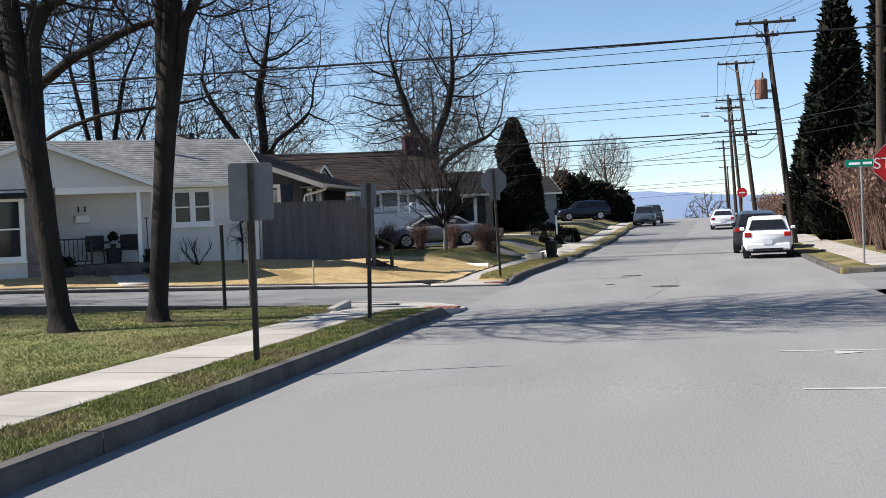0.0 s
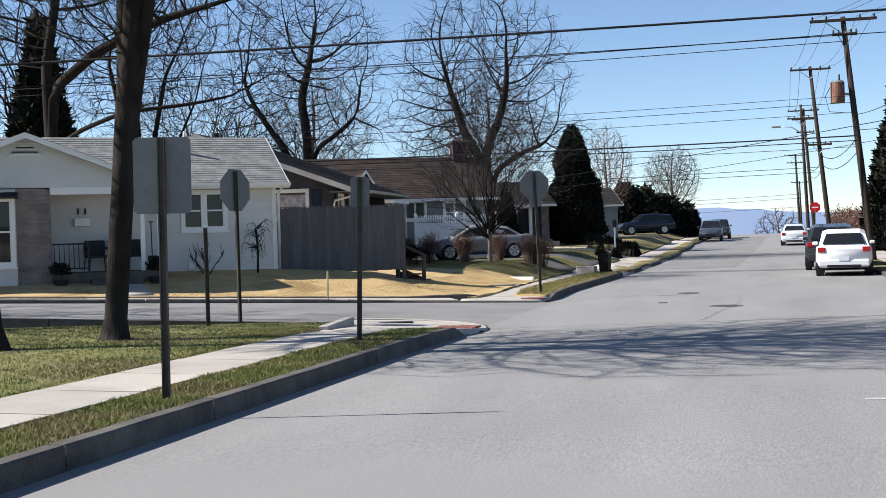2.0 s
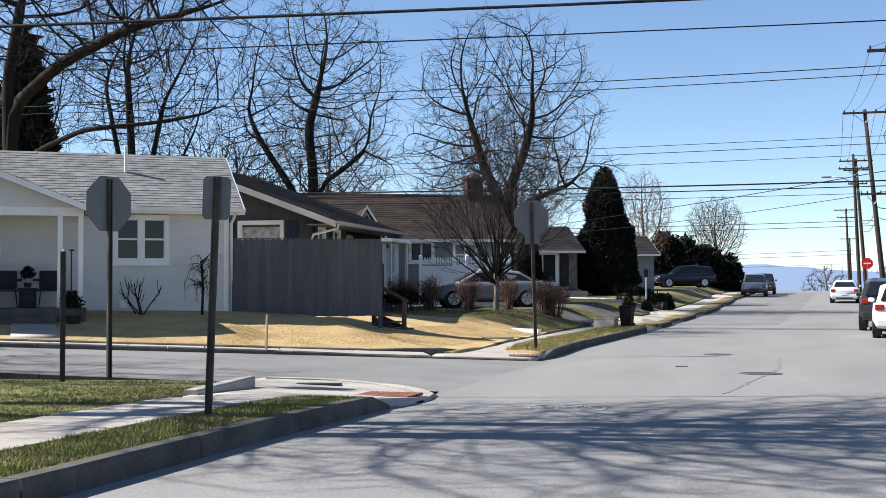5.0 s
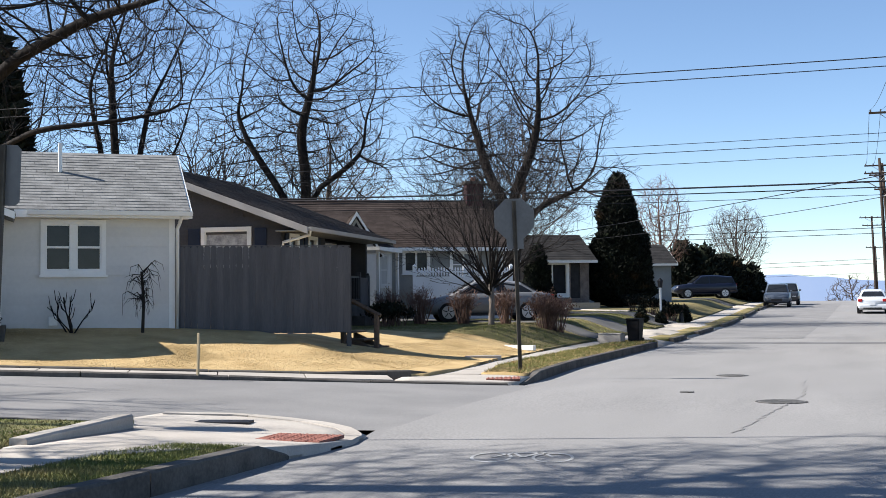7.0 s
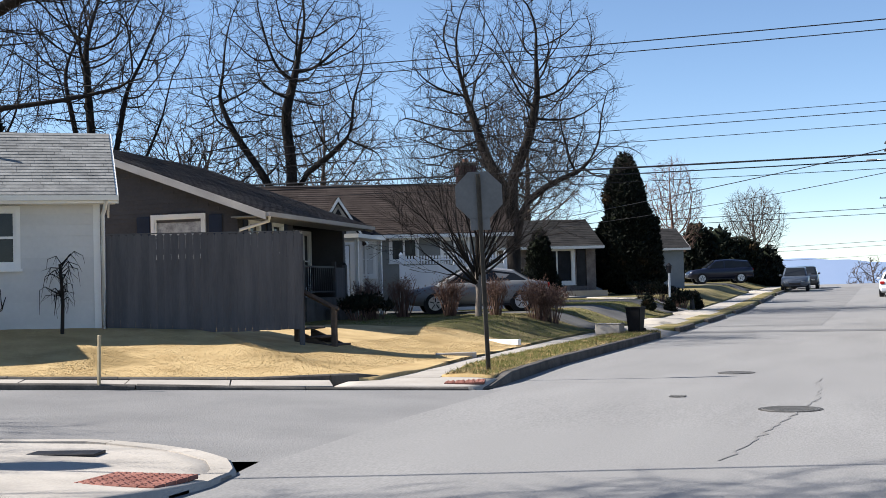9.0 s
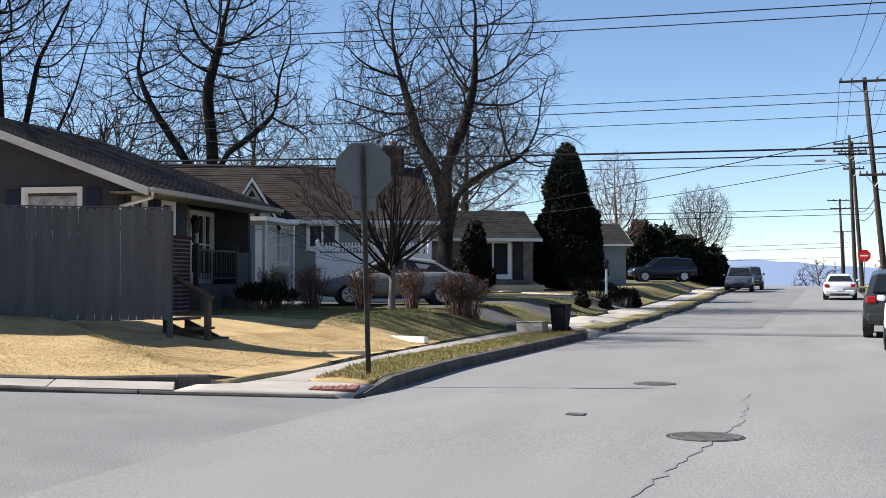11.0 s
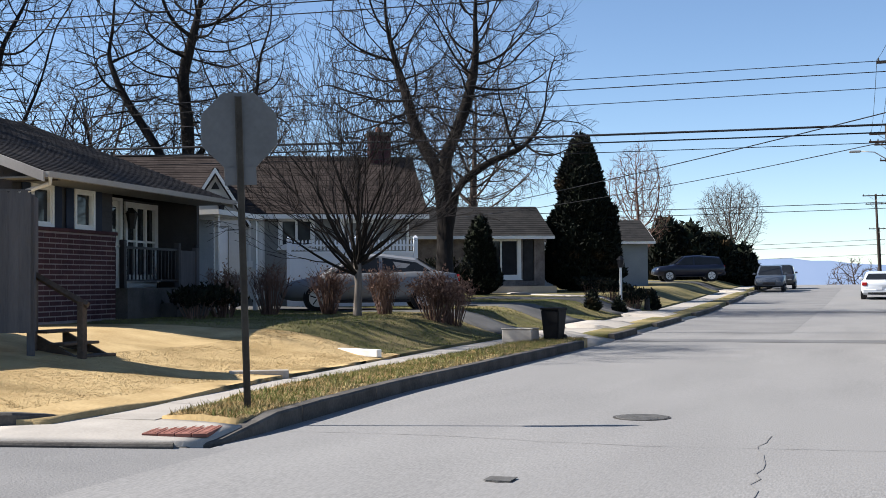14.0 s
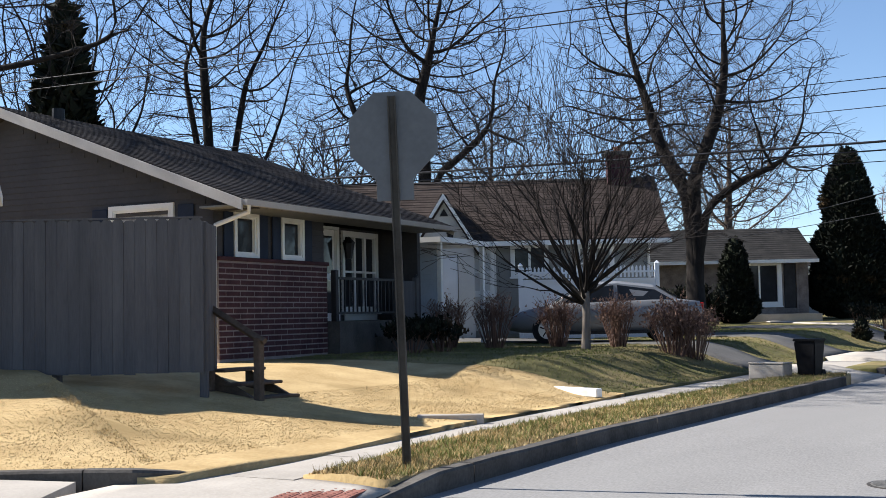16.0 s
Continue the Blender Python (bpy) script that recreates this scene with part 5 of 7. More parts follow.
def stop_sign(x, y, z, rz, h, label, lean=(0, 0), small=False, face_back=True):
    e = base("stop_sign", pose(x, y, z, rx=lean[0], ry=lean[1], rz=rz), label, "sign")
    u_post(e, h + 0.34)
    part("plate", octagon(0.38, 0.002, 0.006, h), SIGNBACK, e, "bare grey metal back")
    part("face", octagon(0.375, 0.0065, 0.0085, h), SIGNRED, e, "red octagonal face with a white border")
    part("border", octagon(0.38, 0.006, 0.0066, h), WHITE, e)
    cu = bpy.data.curves.new("STOP", "FONT")
    cu.body, cu.size, cu.align_x, cu.align_y, cu.extrude = "STOP", 0.32, "CENTER", "CENTER", 0.001
    t = new("lettering", cu)
    t.data.materials.append(WHITE)
    t.parent = e
    t.matrix_local = pose(0, 0.01, h, rx=90, rz=180)
    if small:
        part("lower_plate", bevbox(-0.16, 0.16, 0.002, 0.006, h - 0.56, h - 0.36, 0.001), SIGNBACK, e)
    for dz in (-0.25, 0.25):
        part("bolt", cyl(0.012, -0.012, 0.0, 8, m=Matrix.Translation((0, -0.008, h + dz)) @ Matrix.Rotation(radians(90), 4, "X")), CHROME, e)
    return e


stop_sign(-3.62, 22.5, road_z(22.5) + 0.16, 27, 2.82, "red stop sign seen from its grey metal back, on a post", lean=(0, -1.5), small=True)
stop_sign(-6.95, 11.55, side_z(-6.95, 11.55) + 0.12, 72, 2.33, "stop sign of the side street showing its grey back", lean=(0, 0))
stop_sign(6.15, 13.3, road_z(13.3) + 0.13, 180, 2.5, "red stop sign facing the street at the east corner")


def plate_sign(x, y, z, rz, w, h, top, label, post_h, ry=0, rx=0):
    e = base("road_sign", pose(x, y, z, rx=rx, ry=ry, rz=rz), label, "sign")
    u_post(e, post_h)
    bm = prism([(-w / 2 + 0.03, top - h), (w / 2 - 0.03, top - h), (w / 2, top - h + 0.03), (w / 2, top - 0.03), (w / 2 - 0.03, top), (-w / 2 + 0.03, top), (-w / 2, top - 0.03), (-w / 2, top - h + 0.03)], 1, 0.002, 0.006)
    part("plate", bm, SIGNBACK, e, "bare grey metal back")
    for dz in (0.12, h - 0.12):
        part("bolt", cyl(0.012, -0.012, 0.0, 8, m=Matrix.Translation((0, -0.008, top - dz)) @ Matrix.Rotation(radians(90), 4, "X")), CHROME, e)
    return e


plate_sign(-2.66, 1.2, park_z(-2.66, 1.2), 13, 0.53, 0.69, 2.40, "rectangular road sign seen from its grey back on a dark post", 2.40, ry=0.6)
plate_sign(-3.15, 7.55, park_z(-3.15, 7.55), 20, 0.27, 0.42, 2.34, "narrow road sign seen from its grey back on a dark post", 2.34, ry=2.0)
plate_sign(-7.3, 11.0, park_z(-7.3, 11.0), 40, 0.05, 0.10, 1.75, "short bare dark post on the park lawn", 1.75)


def street_name(x, y):
    e = base("street_name_sign", pose(x, y, road_z(y) + 0.15), "green street name sign on a thin grey post", "sign")
    part("post", cyl(0.03, -0.3, 2.75, 10), STEEL, e)
    part("blade", bevbox(-0.42, 0.42, -0.006, 0.006, 2.77, 2.97, 0.002), SIGNGREEN, e)
    part("bracket", bevbox(-0.04, 0.04, -0.02, 0.02, 2.73, 2.79, 0.005), STEEL, e)
    part("writing", boxes((-0.33, -0.02, -0.0085, -0.006, 2.83, 2.9), (0.05, 0.3, -0.0085, -0.006, 2.83, 2.9)), WHITE, e)


street_name(6.68, 24.2)


def stake(x, y, z):
    o = tagged(part("survey_stake", bevbox(-0.02, 0.02, -0.02, 0.02, -0.15, 0.62, 0.006), mat("stake_wood", (0.35, 0.28, 0.17), (0.45, 0.37, 0.24))), "thin wooden survey stake at the lawn edge", "stake")
    o.matrix_world = pose(x, y, z, ry=1.5)


stake(-7.85, 18.15, side_z(-7.85, 18.15) + 0.13)


def pole(x, y, z, top, lean_x, arms, label, r=0.15, lean_y=0.0, extras=True):
    """A tarred utility pole; lean is the sideways shift of the top; arms: (height below top, half length, turn)."""
    e = base("utility_pole", pose(x, y, z), label, "utility pole", "utility poles along the street")
    h = top - z
    V, F = tubes([[(Vector((lean_x * t, lean_y * t, -0.5 + (h + 0.5) * t)), lerp(r, r * 0.62, t)) for t in (0, 0.33, 0.66, 1.0)]], 12)
    raw("shaft", V, F, POLE, e, "", True)
    for dz, half, rz in arms:
        t = 1 - dz / h
        m = Matrix.Translation((lean_x * t, lean_y * t - 0.14, h - dz)) @ Matrix.Rotation(radians(rz), 4, "Z")
        bm = bevbox(-half, half, -0.05, 0.05, -0.06, 0.06, 0.01)
        bmesh.ops.transform(bm, matrix=m, verts=bm.verts[:])
        a = part("crossarm", bm, POLE, e)
        for sx in (-0.92, -0.5, 0.5, 0.92):
            part("insulator", cyl(0.05, 0.06, 0.2, 8, 0.03, m @ Matrix.Translation((sx * half, 0, 0))), IRON, a)
        V, F = [], []
        V, F = tubes([[(m @ Vector((s * half * 0.55, -0.03, -0.05)), 0.018), (m @ Vector((0, -0.03, -0.6)), 0.018)] for s in (-1, 1)], 4)
        raw("brace", V, F, STEEL, a)
    return e


PA = pole(5.95, 45.2, road_z(45) + 0.1, 10.35, -1.0, [(0.15, 1.35, 4), (0.75, 0.5, 4)], "leaning wooden utility pole with a crossarm and a rusty transformer", 0.17)
PB = pole(5.0, 72.3, road_z(72) + 0.1, 11.75, -1.05, [(0.2, 1.25, 3), (5.0, 0.75, 3)], "leaning wooden utility pole with a single crossarm", 0.17)
PC = pole(4.5, 108, road_z(108) + 0.1, 12.4, -0.75, [(0.2, 1.4, 3), (1.0, 1.1, 3), (2.2, 0.8, 3)], "wooden utility pole with stacked crossarms up the street", 0.18)
PD = pole(3.9, 102, road_z(100) + 0.1, 12.2, -0.4, [(1.2, 1.2, 0)], "wooden utility pole carrying a street lamp", 0.17)
PE = pole(3.4, 165, -0.6, 11.5, -0.4, [(0.2, 1.5, 3), (1.2, 1.2, 3)], "far wooden utility pole beyond the crest", 0.2)
PF = pole(3.9, 215, -2.5, 9.5, -0.3, [(0.2, 1.5, 3)], "far wooden utility pole beyond the crest", 0.2)
PG = pole(8.2, 33.0, road_z(33) + 0.1, 10.6, 0.25, [(0.2, 1.2, 20)], "near wooden utility pole at the edge of the east thicket", 0.18)


def transformer(x, y, z, pole_ob):
    t = part("transformer_tank", cyl(0.29, 0, 0.85, 18, m=Matrix.Translation((x, y, z))), RUST, pole_ob, "rust-red transformer can")
    part("lid", cyl(0.3, 0.85, 0.93, 18, 0.22, Matrix.Translation((x, y, z))), STEEL, t)
    part("bushing", cyl(0.05, 0.9, 1.2, 8, 0.03, Matrix.Translation((x + 0.08, y, z))), IRON, t)
    part("mount", boxes((x + 0.2, x + 0.6, y - 0.05, y + 0.05, z + 0.3, z + 0.4)), STEEL, t)
    V, F = tubes([[(Vector((x - 0.28, y, z + 0.7)), 0.015), (Vector((x - 0.5, y, z + 0.3)), 0.015), (Vector((x - 0.35, y, z - 0.35)), 0.015), (Vector((x + 0.4, y, z - 0.45)), 0.015)]], 4)
    raw("lead", V, F, BLACK, t)


transformer(-1.28, 0.0, 6.7, PA)
sl = tube("lamp_arm", [(-0.3, 0, 8.9), (-1.2, -0.1, 9.5), (-2.2, -0.2, 9.6)], 0.04, STEEL, PD, 6)
part("lamp_head", bevbox(-2.9, -2.1, -0.35, -0.1, 9.5, 9.66, 0.05), STEEL, PD, "cobra-head street lamp")
far_stop = base("stop_sign", pose(4.4, 97.5, road_z(97) + 0.1), "red no-entry style sign far up the street", "sign")
part("post", cyl(0.03, -0.3, 2.6, 8), STEEL, far_stop)
part("face", octagon(0.42, -0.02, 0.0, 2.4), SIGNRED, far_stop)
part("band", boxes((-0.26, 0.26, -0.026, -0.02, 2.35, 2.45)), WHITE, far_stop)


def wire(a, b, sag, r=0.012, n=14, label="dark overhead cable"):
    a, b = Vector(a), Vector(b)
    pts = []
    for i in range(n + 1):
        t = i / n
        p = a.lerp(b, t)
        p.z -= sag * 4 * t * (1 - t)
        pts.append(p)
    V, F = tubes([[(p, r) for p in pts]], 4)
    o = raw("overhead_wire", V, F, BLACK)
    return tagged(o, label, "cable", "overhead wires")


# along the side street, over the crossing
for dz, dx in ((0, 0), (-0.42, 0.1)):
    wire((7.5 + dx, 16.5, 5.75 + dz), (-32, 2.9, 4.4 + dz), 0.15, 0.022 if dz == 0 else 0.009, label="thick overhead cable along the side street")
# from the leaning pole across to the west
for z0, z1, r in ((5.32, 5.2, 0.028), (5.12, 5.0, 0.018), (4.86, 4.75, 0.010)):
    wire((5.4, 45.0, z0), (-40, 34.0, z1), 0.22, r, label="sagging service cable crossing above the street")
for z0, z1, r in ((9.62, 8.75, 0.018), (9.3, 8.45, 0.016)):
    wire((5.0, 45.0, z0), (-42, 36.0, z1), 0.2, r, label="thin power line crossing above the street")
for z0, z1, r in ((7.0, 6.0, 0.010), (6.72, 5.75, 0.012), (6.3, 5.35, 0.010)):
    wire((5.25, 45.0, z0), (-42, 37.0, z1), 0.06, r, label="thin line from the transformer pole crossing above the street")
for z0, z1, r in ((6.45, 5.75, 0.022), (6.05, 5.35, 0.02)):
    wire((5.0, 97.0, z0), (-60, 78, z1), 0.3, r, label="power line crossing further up the street")
for z0, r in ((5.6, 0.02), (5.1, 0.02), (4.0, 0.016)):
    wire((3.8, 150, z0), (-80, 152, z0 - 0.2), 0.6, r, label="power line crossing beyond the crest")
wire((8.1, 33.0, 5.3), (-12.5, 61.0, 4.7), 0.12, 0.014, label="service drop slanting to a roof")
wire((8.1, 33.0, 4.7), (-15.5, 62.5, 4.2), 0.35, 0.010, label="service drop slanting to a roof")
# along the poles
for xo in (-1.2, -0.6, 0.6, 1.2):
    wire((4.95 + xo, 45.06, 10.35), (3.95 + xo, 72.2, 11.7), 0.5, 0.010, label="power line strung from pole to pole")
    wire((3.95 + xo, 72.2, 11.7), (3.7 + xo, 107.9, 12.3), 0.6, 0.012, label="power line strung from pole to pole")
    wire((4.95 + xo, 45.06, 10.35), (8.4 + xo * 0.6, 33.0, 10.4), 0.3, 0.008, label="power line strung from pole to pole")
for zo in (5.2, 4.6):
    wire((5.5, 45.1, zo + 0.2), (4.6, 72.2, zo + 0.8), 0.5, 0.022, label="heavy communication cable between the poles")
    wire((4.6, 72.2, zo + 0.8), (4.1, 107.9, zo + 1.8), 0.6, 0.025, label="heavy communication cable between the poles")
wire((5.35, 45.1, 6.2), (9.5, 34, 9.0), 0.8, 0.014, label="loose service cable hanging from the pole")
wire((5.35, 45.1, 5.6), (10.0, 36, 8.2), 1.0, 0.014, label="loose service cable hanging from the pole")


def wheelie_bin(x, y, z):
    e = base("wheelie_bin", pose(x, y, z, rz=-8) @ Matrix.Scale(0.74, 4), "dark plastic wheeled rubbish bin standing by the kerb", "bin")
    bm = bmesh.new()
    for zz, w, d in ((0.06, 0.22, 0.24), (0.92, 0.28, 0.32)):
        for sx, sy in ((-1, -1), (1, -1), (1, 1), (-1, 1)):
            bm.verts.new((sx * w, sy * d, zz))
    bm.verts.ensure_lookup_table()
    v = bm.verts
    for i in range(4):
        j = (i + 1) % 4
        bm.faces.new((v[i], v[j], v[4 + j], v[4 + i]))
    bm.faces.new((v[3], v[2], v[1], v[0]))
    bm.faces.new((v[4], v[5], v[6], v[7]))
    bmesh.ops.bevel(bm, geom=bm.edges[:], offset=0.025, segments=2, affect="EDGES")
    part("body", bm, BIN, e)
    part("lid", bevbox(-0.3, 0.3, -0.35, 0.36, 0.92, 0.98, 0.02, 2), BIN, e)
    part("handle", boxes((-0.26, 0.26, 0.36, 0.4, 0.9, 0.94)), BIN, e)
    for s in (-1, 1):
        part("wheel", cyl(0.1, -0.025, 0.025, 14, m=Matrix.Translation((s * 0.24, 0.26, 0.1)) @ Matrix.Rotation(radians(90), 4, "Y")), RUBBER, e)


wheelie_bin(-4.12, 36.95, road_z(37) + 0.15)
ub = base("utility_box", pose(-4.75, 36.55, road_z(37) + 0.14, rz=-8), "pale concrete utility box beside the bin", "utility box")
part("box", bevbox(-0.35, 0.35, -0.2, 0.2, 0, 0.28, 0.02), CONC, ub)
part("lid", bevbox(-0.36, 0.36, -0.21, 0.21, 0.28, 0.31, 0.01), CONC, ub)


def timber(x, y, rz, l, label, lift=0.03, m=None, h=0.07):
    o = tagged(part("edging_timber", bevbox(-l / 2, l / 2, -0.06, 0.06, -0.08, h, 0.01), m or WHITE), label, "edging")
    o.matrix_world = pose(x, y, yard_z(x, y) + lift, rz=rz)


timber(-6.15, 30.75, -21, 1.4, "white-painted timber edging lying in the lawn", 0.0, None, 0.05)
timber(-5.55, 26.35, 30, 0.8, "weathered timber step at the lawn edge", 0.0, CONC, 0.06)


# ---- vehicles ----
def car(x, y, z, rz, color, kind, label, name="car", scale=1.0, pitch=0.0):
    """A car, nose towards +x of its own frame."""
    e = base(name, pose(x, y, z, ry=pitch, rz=rz), label, "car")
    if kind == "sedan":
        L, W, prof = 4.6, 0.89, [(-2.28, 0.42, 0.78, 0.80), (-2.2, 0.30, 0.93, 0.86), (-1.75, 0.24, 0.99, 0.88), (-1.1, 0.22, 1.0, 0.89), (0.0, 0.22, 0.97, 0.89), (0.9, 0.22, 0.95, 0.89), (1.35, 0.24, 0.90, 0.88), (2.0, 0.26, 0.76, 0.86), (2.27, 0.32, 0.60, 0.74)]
        cab = [(-1.75, 0.985, 0.76), (-1.15, 1.34, 0.62), (-0.3, 1.45, 0.61), (0.35, 1.43, 0.62), (1.25, 0.94, 0.78)]
        axle = (-1.38, 1.36)
        wr = 0.325
    elif kind == "hatch":
        L, W, prof = 4.2, 0.9, [(-2.08, 0.42, 0.9, 0.82), (-2.02, 0.32, 1.0, 0.87), (-1.5, 0.26, 1.03, 0.9), (-0.9, 0.24, 1.02, 0.9), (0.0, 0.24, 1.0, 0.9), (0.8, 0.24, 0.98, 0.9), (1.2, 0.26, 0.94, 0.89), (1.8, 0.3, 0.82, 0.86), (2.06, 0.36, 0.64, 0.74)]
        cab = [(-2.0, 1.0, 0.78), (-1.72, 1.44, 0.66), (-0.6, 1.56, 0.65), (0.2, 1.52, 0.66), (1.15, 0.98, 0.8)]
        axle = (-1.28, 1.27)
        wr = 0.33
    else:
        L, W, prof = 4.7, 0.95, [(-2.33, 0.5, 1.0, 0.86), (-2.28, 0.38, 1.08, 0.92), (-1.7, 0.32, 1.12, 0.95), (-0.9, 0.3, 1.1, 0.95), (0.0, 0.3, 1.08, 0.95), (0.9, 0.3, 1.08, 0.95), (1.4, 0.34, 1.06, 0.94), (2.05, 0.38, 0.98, 0.92), (2.32, 0.45, 0.78, 0.8)]
        cab = [(-2.27, 1.07, 0.84), (-2.0, 1.62, 0.7), (-0.6, 1.74, 0.69), (0.3, 1.7, 0.7), (1.15, 1.07, 0.85)]
        axle = (-1.42, 1.4)
        wr = 0.37
    bm = bmesh.new()
    rows = []
    for px, lo, hi, hw in prof:
        ring = [(hw * 0.86, lo), (hw, lo + (hi - lo) * 0.3), (hw, lo + (hi - lo) * 0.62), (hw * 0.975, hi - 0.05), (hw * 0.9, hi)]
        pts = ring + [(-a, b) for a, b in ring[::-1]]
        rows.append([bm.verts.new((px, a, b)) for a, b in pts])
    for r0, r1 in zip(rows, rows[1:]):
        for j in range(10):
            bm.faces.new((r0[j], r0[(j + 1) % 10], r1[(j + 1) % 10], r1[j]))
    bm.faces.new(rows[0][::-1])
    bm.faces.new(rows[-1])
    bmesh.ops.recalc_face_normals(bm, faces=bm.faces[:])
    body = part("body", bm, color, e, smooth=True)
    bm = bmesh.new()
    rows = []
    for px, top, hw in cab:
        base_z = interp(px, [p[0] for p in prof], [p[2] for p in prof]) - 0.06
        bw = interp(px, [p[0] for p in prof], [p[3] for p in prof]) * 0.93
        top = max(top, base_z + 0.02)
        rows.append([bm.verts.new(p) for p in ((px, bw, base_z), (px, hw + 0.03, top - 0.06), (px, hw * 0.8, top), (px, -hw * 0.8, top), (px, -hw - 0.03, top - 0.06), (px, -bw, base_z))])
    for r0, r1 in zip(rows, rows[1:]):
        for j in range(5):
            bm.faces.new((r0[j], r0[j + 1], r1[j + 1], r1[j]))
    bm.faces.new(rows[0][::-1])
    bm.faces.new(rows[-1])
    bmesh.ops.recalc_face_normals(bm, faces=bm.faces[:])
    part("cabin", bm, color, body, smooth=False)
    # glass: side windows, windscreen, rear window, just proud of the cabin
    def quad(pts, nm):
        bmq = bmesh.new()
        f = bmq.faces.new([bmq.verts.new(p) for p in pts])
        r = bmesh.ops.extrude_face_region(bmq, geom=[f])
        bmq.normal_update()
        n = f.normal.copy()
        bmesh.ops.translate(bmq, vec=n * -0.02, verts=[v for v in r["geom"] if isinstance(v, bmesh.types.BMVert)])
        part(nm, bmq, CARGLASS, body)
    c0, c1, c2, c3, c4 = cab
    bz = lambda px: interp(px, [p[0] for p in prof], [p[2] for p in prof]) + 0.01
    bwf = lambda px: interp(px, [p[0] for p in prof], [p[3] for p in prof]) * 0.93 + 0.006
    for s in (1, -1):
        xm = -0.25
        rear = [(lerp(c0[0], c1[0], 0.35 if kind == "sedan" else 0.55), 0), (lerp(c0[0], c1[0], 0.95), 1), (xm - 0.05, 1), (xm - 0.05, 0)]
        front = [(xm + 0.04, 0), (xm + 0.04, 1), (lerp(c3[0], c4[0], 0.1), 1), (lerp(c3[0], c4[0], 0.72), 0)]
        for q in (rear, front):
            pts = []
            for px, up in q:
                top = interp(px, [c[0] for c in cab], [c[1] for c in cab]) - 0.1
                hw = interp(px, [c[0] for c in cab], [c[2] for c in cab]) + 0.045
                b0 = bz(px) - 0.005
                t_ = (top - b0) / max(0.05, top + 0.04 - (b0 - 0.065))
                pts.append((px, s * ((hw + 0.012) if up else bwf(px) - 0.01), top if up else b0))
            quad(pts if s < 0 else pts[::-1], "side_window")
    ws = lambda t: (lerp(c4[0], c3[0], t) + 0.012, lerp(c4[1], c3[1], t) + 0.012, lerp(c4[2], c3[2] * 0.93, t))
    rw = lambda t: (lerp(c0[0], c1[0], t) - 0.012, lerp(c0[1], c1[1], t) + 0.012, lerp(c0[2], c1[2] * 0.93, t))
    a, b = ws(0.1), ws(0.92)
    quad([(a[0], -a[2] * 0.9, a[1]), (a[0], a[2] * 0.9, a[1]), (b[0], b[2] * 0.9, b[1]), (b[0], -b[2] * 0.9, b[1])], "windscreen")
    a, b = rw(0.12), rw(0.9)
    quad([(a[0], a[2] * 0.88, a[1]), (a[0], -a[2] * 0.88, a[1]), (b[0], -b[2] * 0.86, b[1]), (b[0], b[2] * 0.86, b[1])], "rear_window")
    x0, x1 = prof[0][0], prof[-1][0]
    zt = prof[1][2]
    for s in (-1, 1):
        part("tail_light", bevbox(x0 - 0.02, x0 + 0.12, s * W * 0.78 - 0.12, s * W * 0.78 + 0.12, zt - 0.2, zt - 0.03, 0.02), TAIL, body)
        part("headlight", bevbox(x1 - 0.22, x1 + 0.0, s * W * 0.62 - 0.17, s * W * 0.62 + 0.17, prof[-1][2] - 0.13, prof[-1][2] + 0.0, 0.03), LAMPG, body)
        mx_ = c4[0] - 0.28
        part("mirror", bevbox(mx_ - 0.06, mx_ + 0.06, s * (W + 0.06) - 0.09, s * (W + 0.06) + 0.09, bz(mx_) + 0.02, bz(mx_) + 0.15, 0.03), color, body)
        for ax in axle:
            cy_ = s * (W - 0.11)
            m = Matrix.Translation((ax, cy_, wr)) @ Matrix.Rotation(radians(90), 4, "X")
            t = part("wheel", cyl(wr, -0.11, 0.11, 24, m=m), RUBBER, e, "black tyre on an alloy rim")
            part("rim", cyl(wr * 0.68, -0.125, 0.125, 20, m=m), RIM, t)
            bmw = bmesh.new()
            for k in range(5):
                box(bmw, -wr * 0.05, wr * 0.05, wr * 0.12, wr * 0.6, -0.13, 0.13, m @ Matrix.Rotation(radians(72 * k), 4, "Z"))
            part("spokes", bmw, BLACK, t)
            bma = cyl(wr * 1.13, -0.09, 0.125, 24, m=m)
            part("wheel_arch", bma, BLACK, body)
    part("rear_bumper", bevbox(x0 - 0.06, x0 + 0.2, -W * 0.9, W * 0.9, prof[0][1] - 0.1, prof[0][1] + 0.14, 0.05), color, body)
    part("bumper_insert", bevbox(x0 - 0.065, x0 + 0.1, -W * 0.6, W * 0.6, prof[0][1] - 0.12, prof[0][1] - 0.02, 0.02), BLACK, body)
    part("number_plate", boxes((x0 - 0.075, x0 - 0.05, -0.16, 0.16, prof[0][1] + 0.1, prof[0][1] + 0.26)), VINYL, body)
    part("grille", bevbox(x1 - 0.1, x1 + 0.02, -0.4, 0.4, prof[-1][1] + 0.02, prof[-1][1] + 0.2, 0.02), BLACK, body)
    part("sill_trim", boxes((axle[0] + 0.4, axle[1] - 0.4, -W - 0.004, W + 0.004, prof[3][1] - 0.02, prof[3][1] + 0.06)), BLACK, body)
    return e


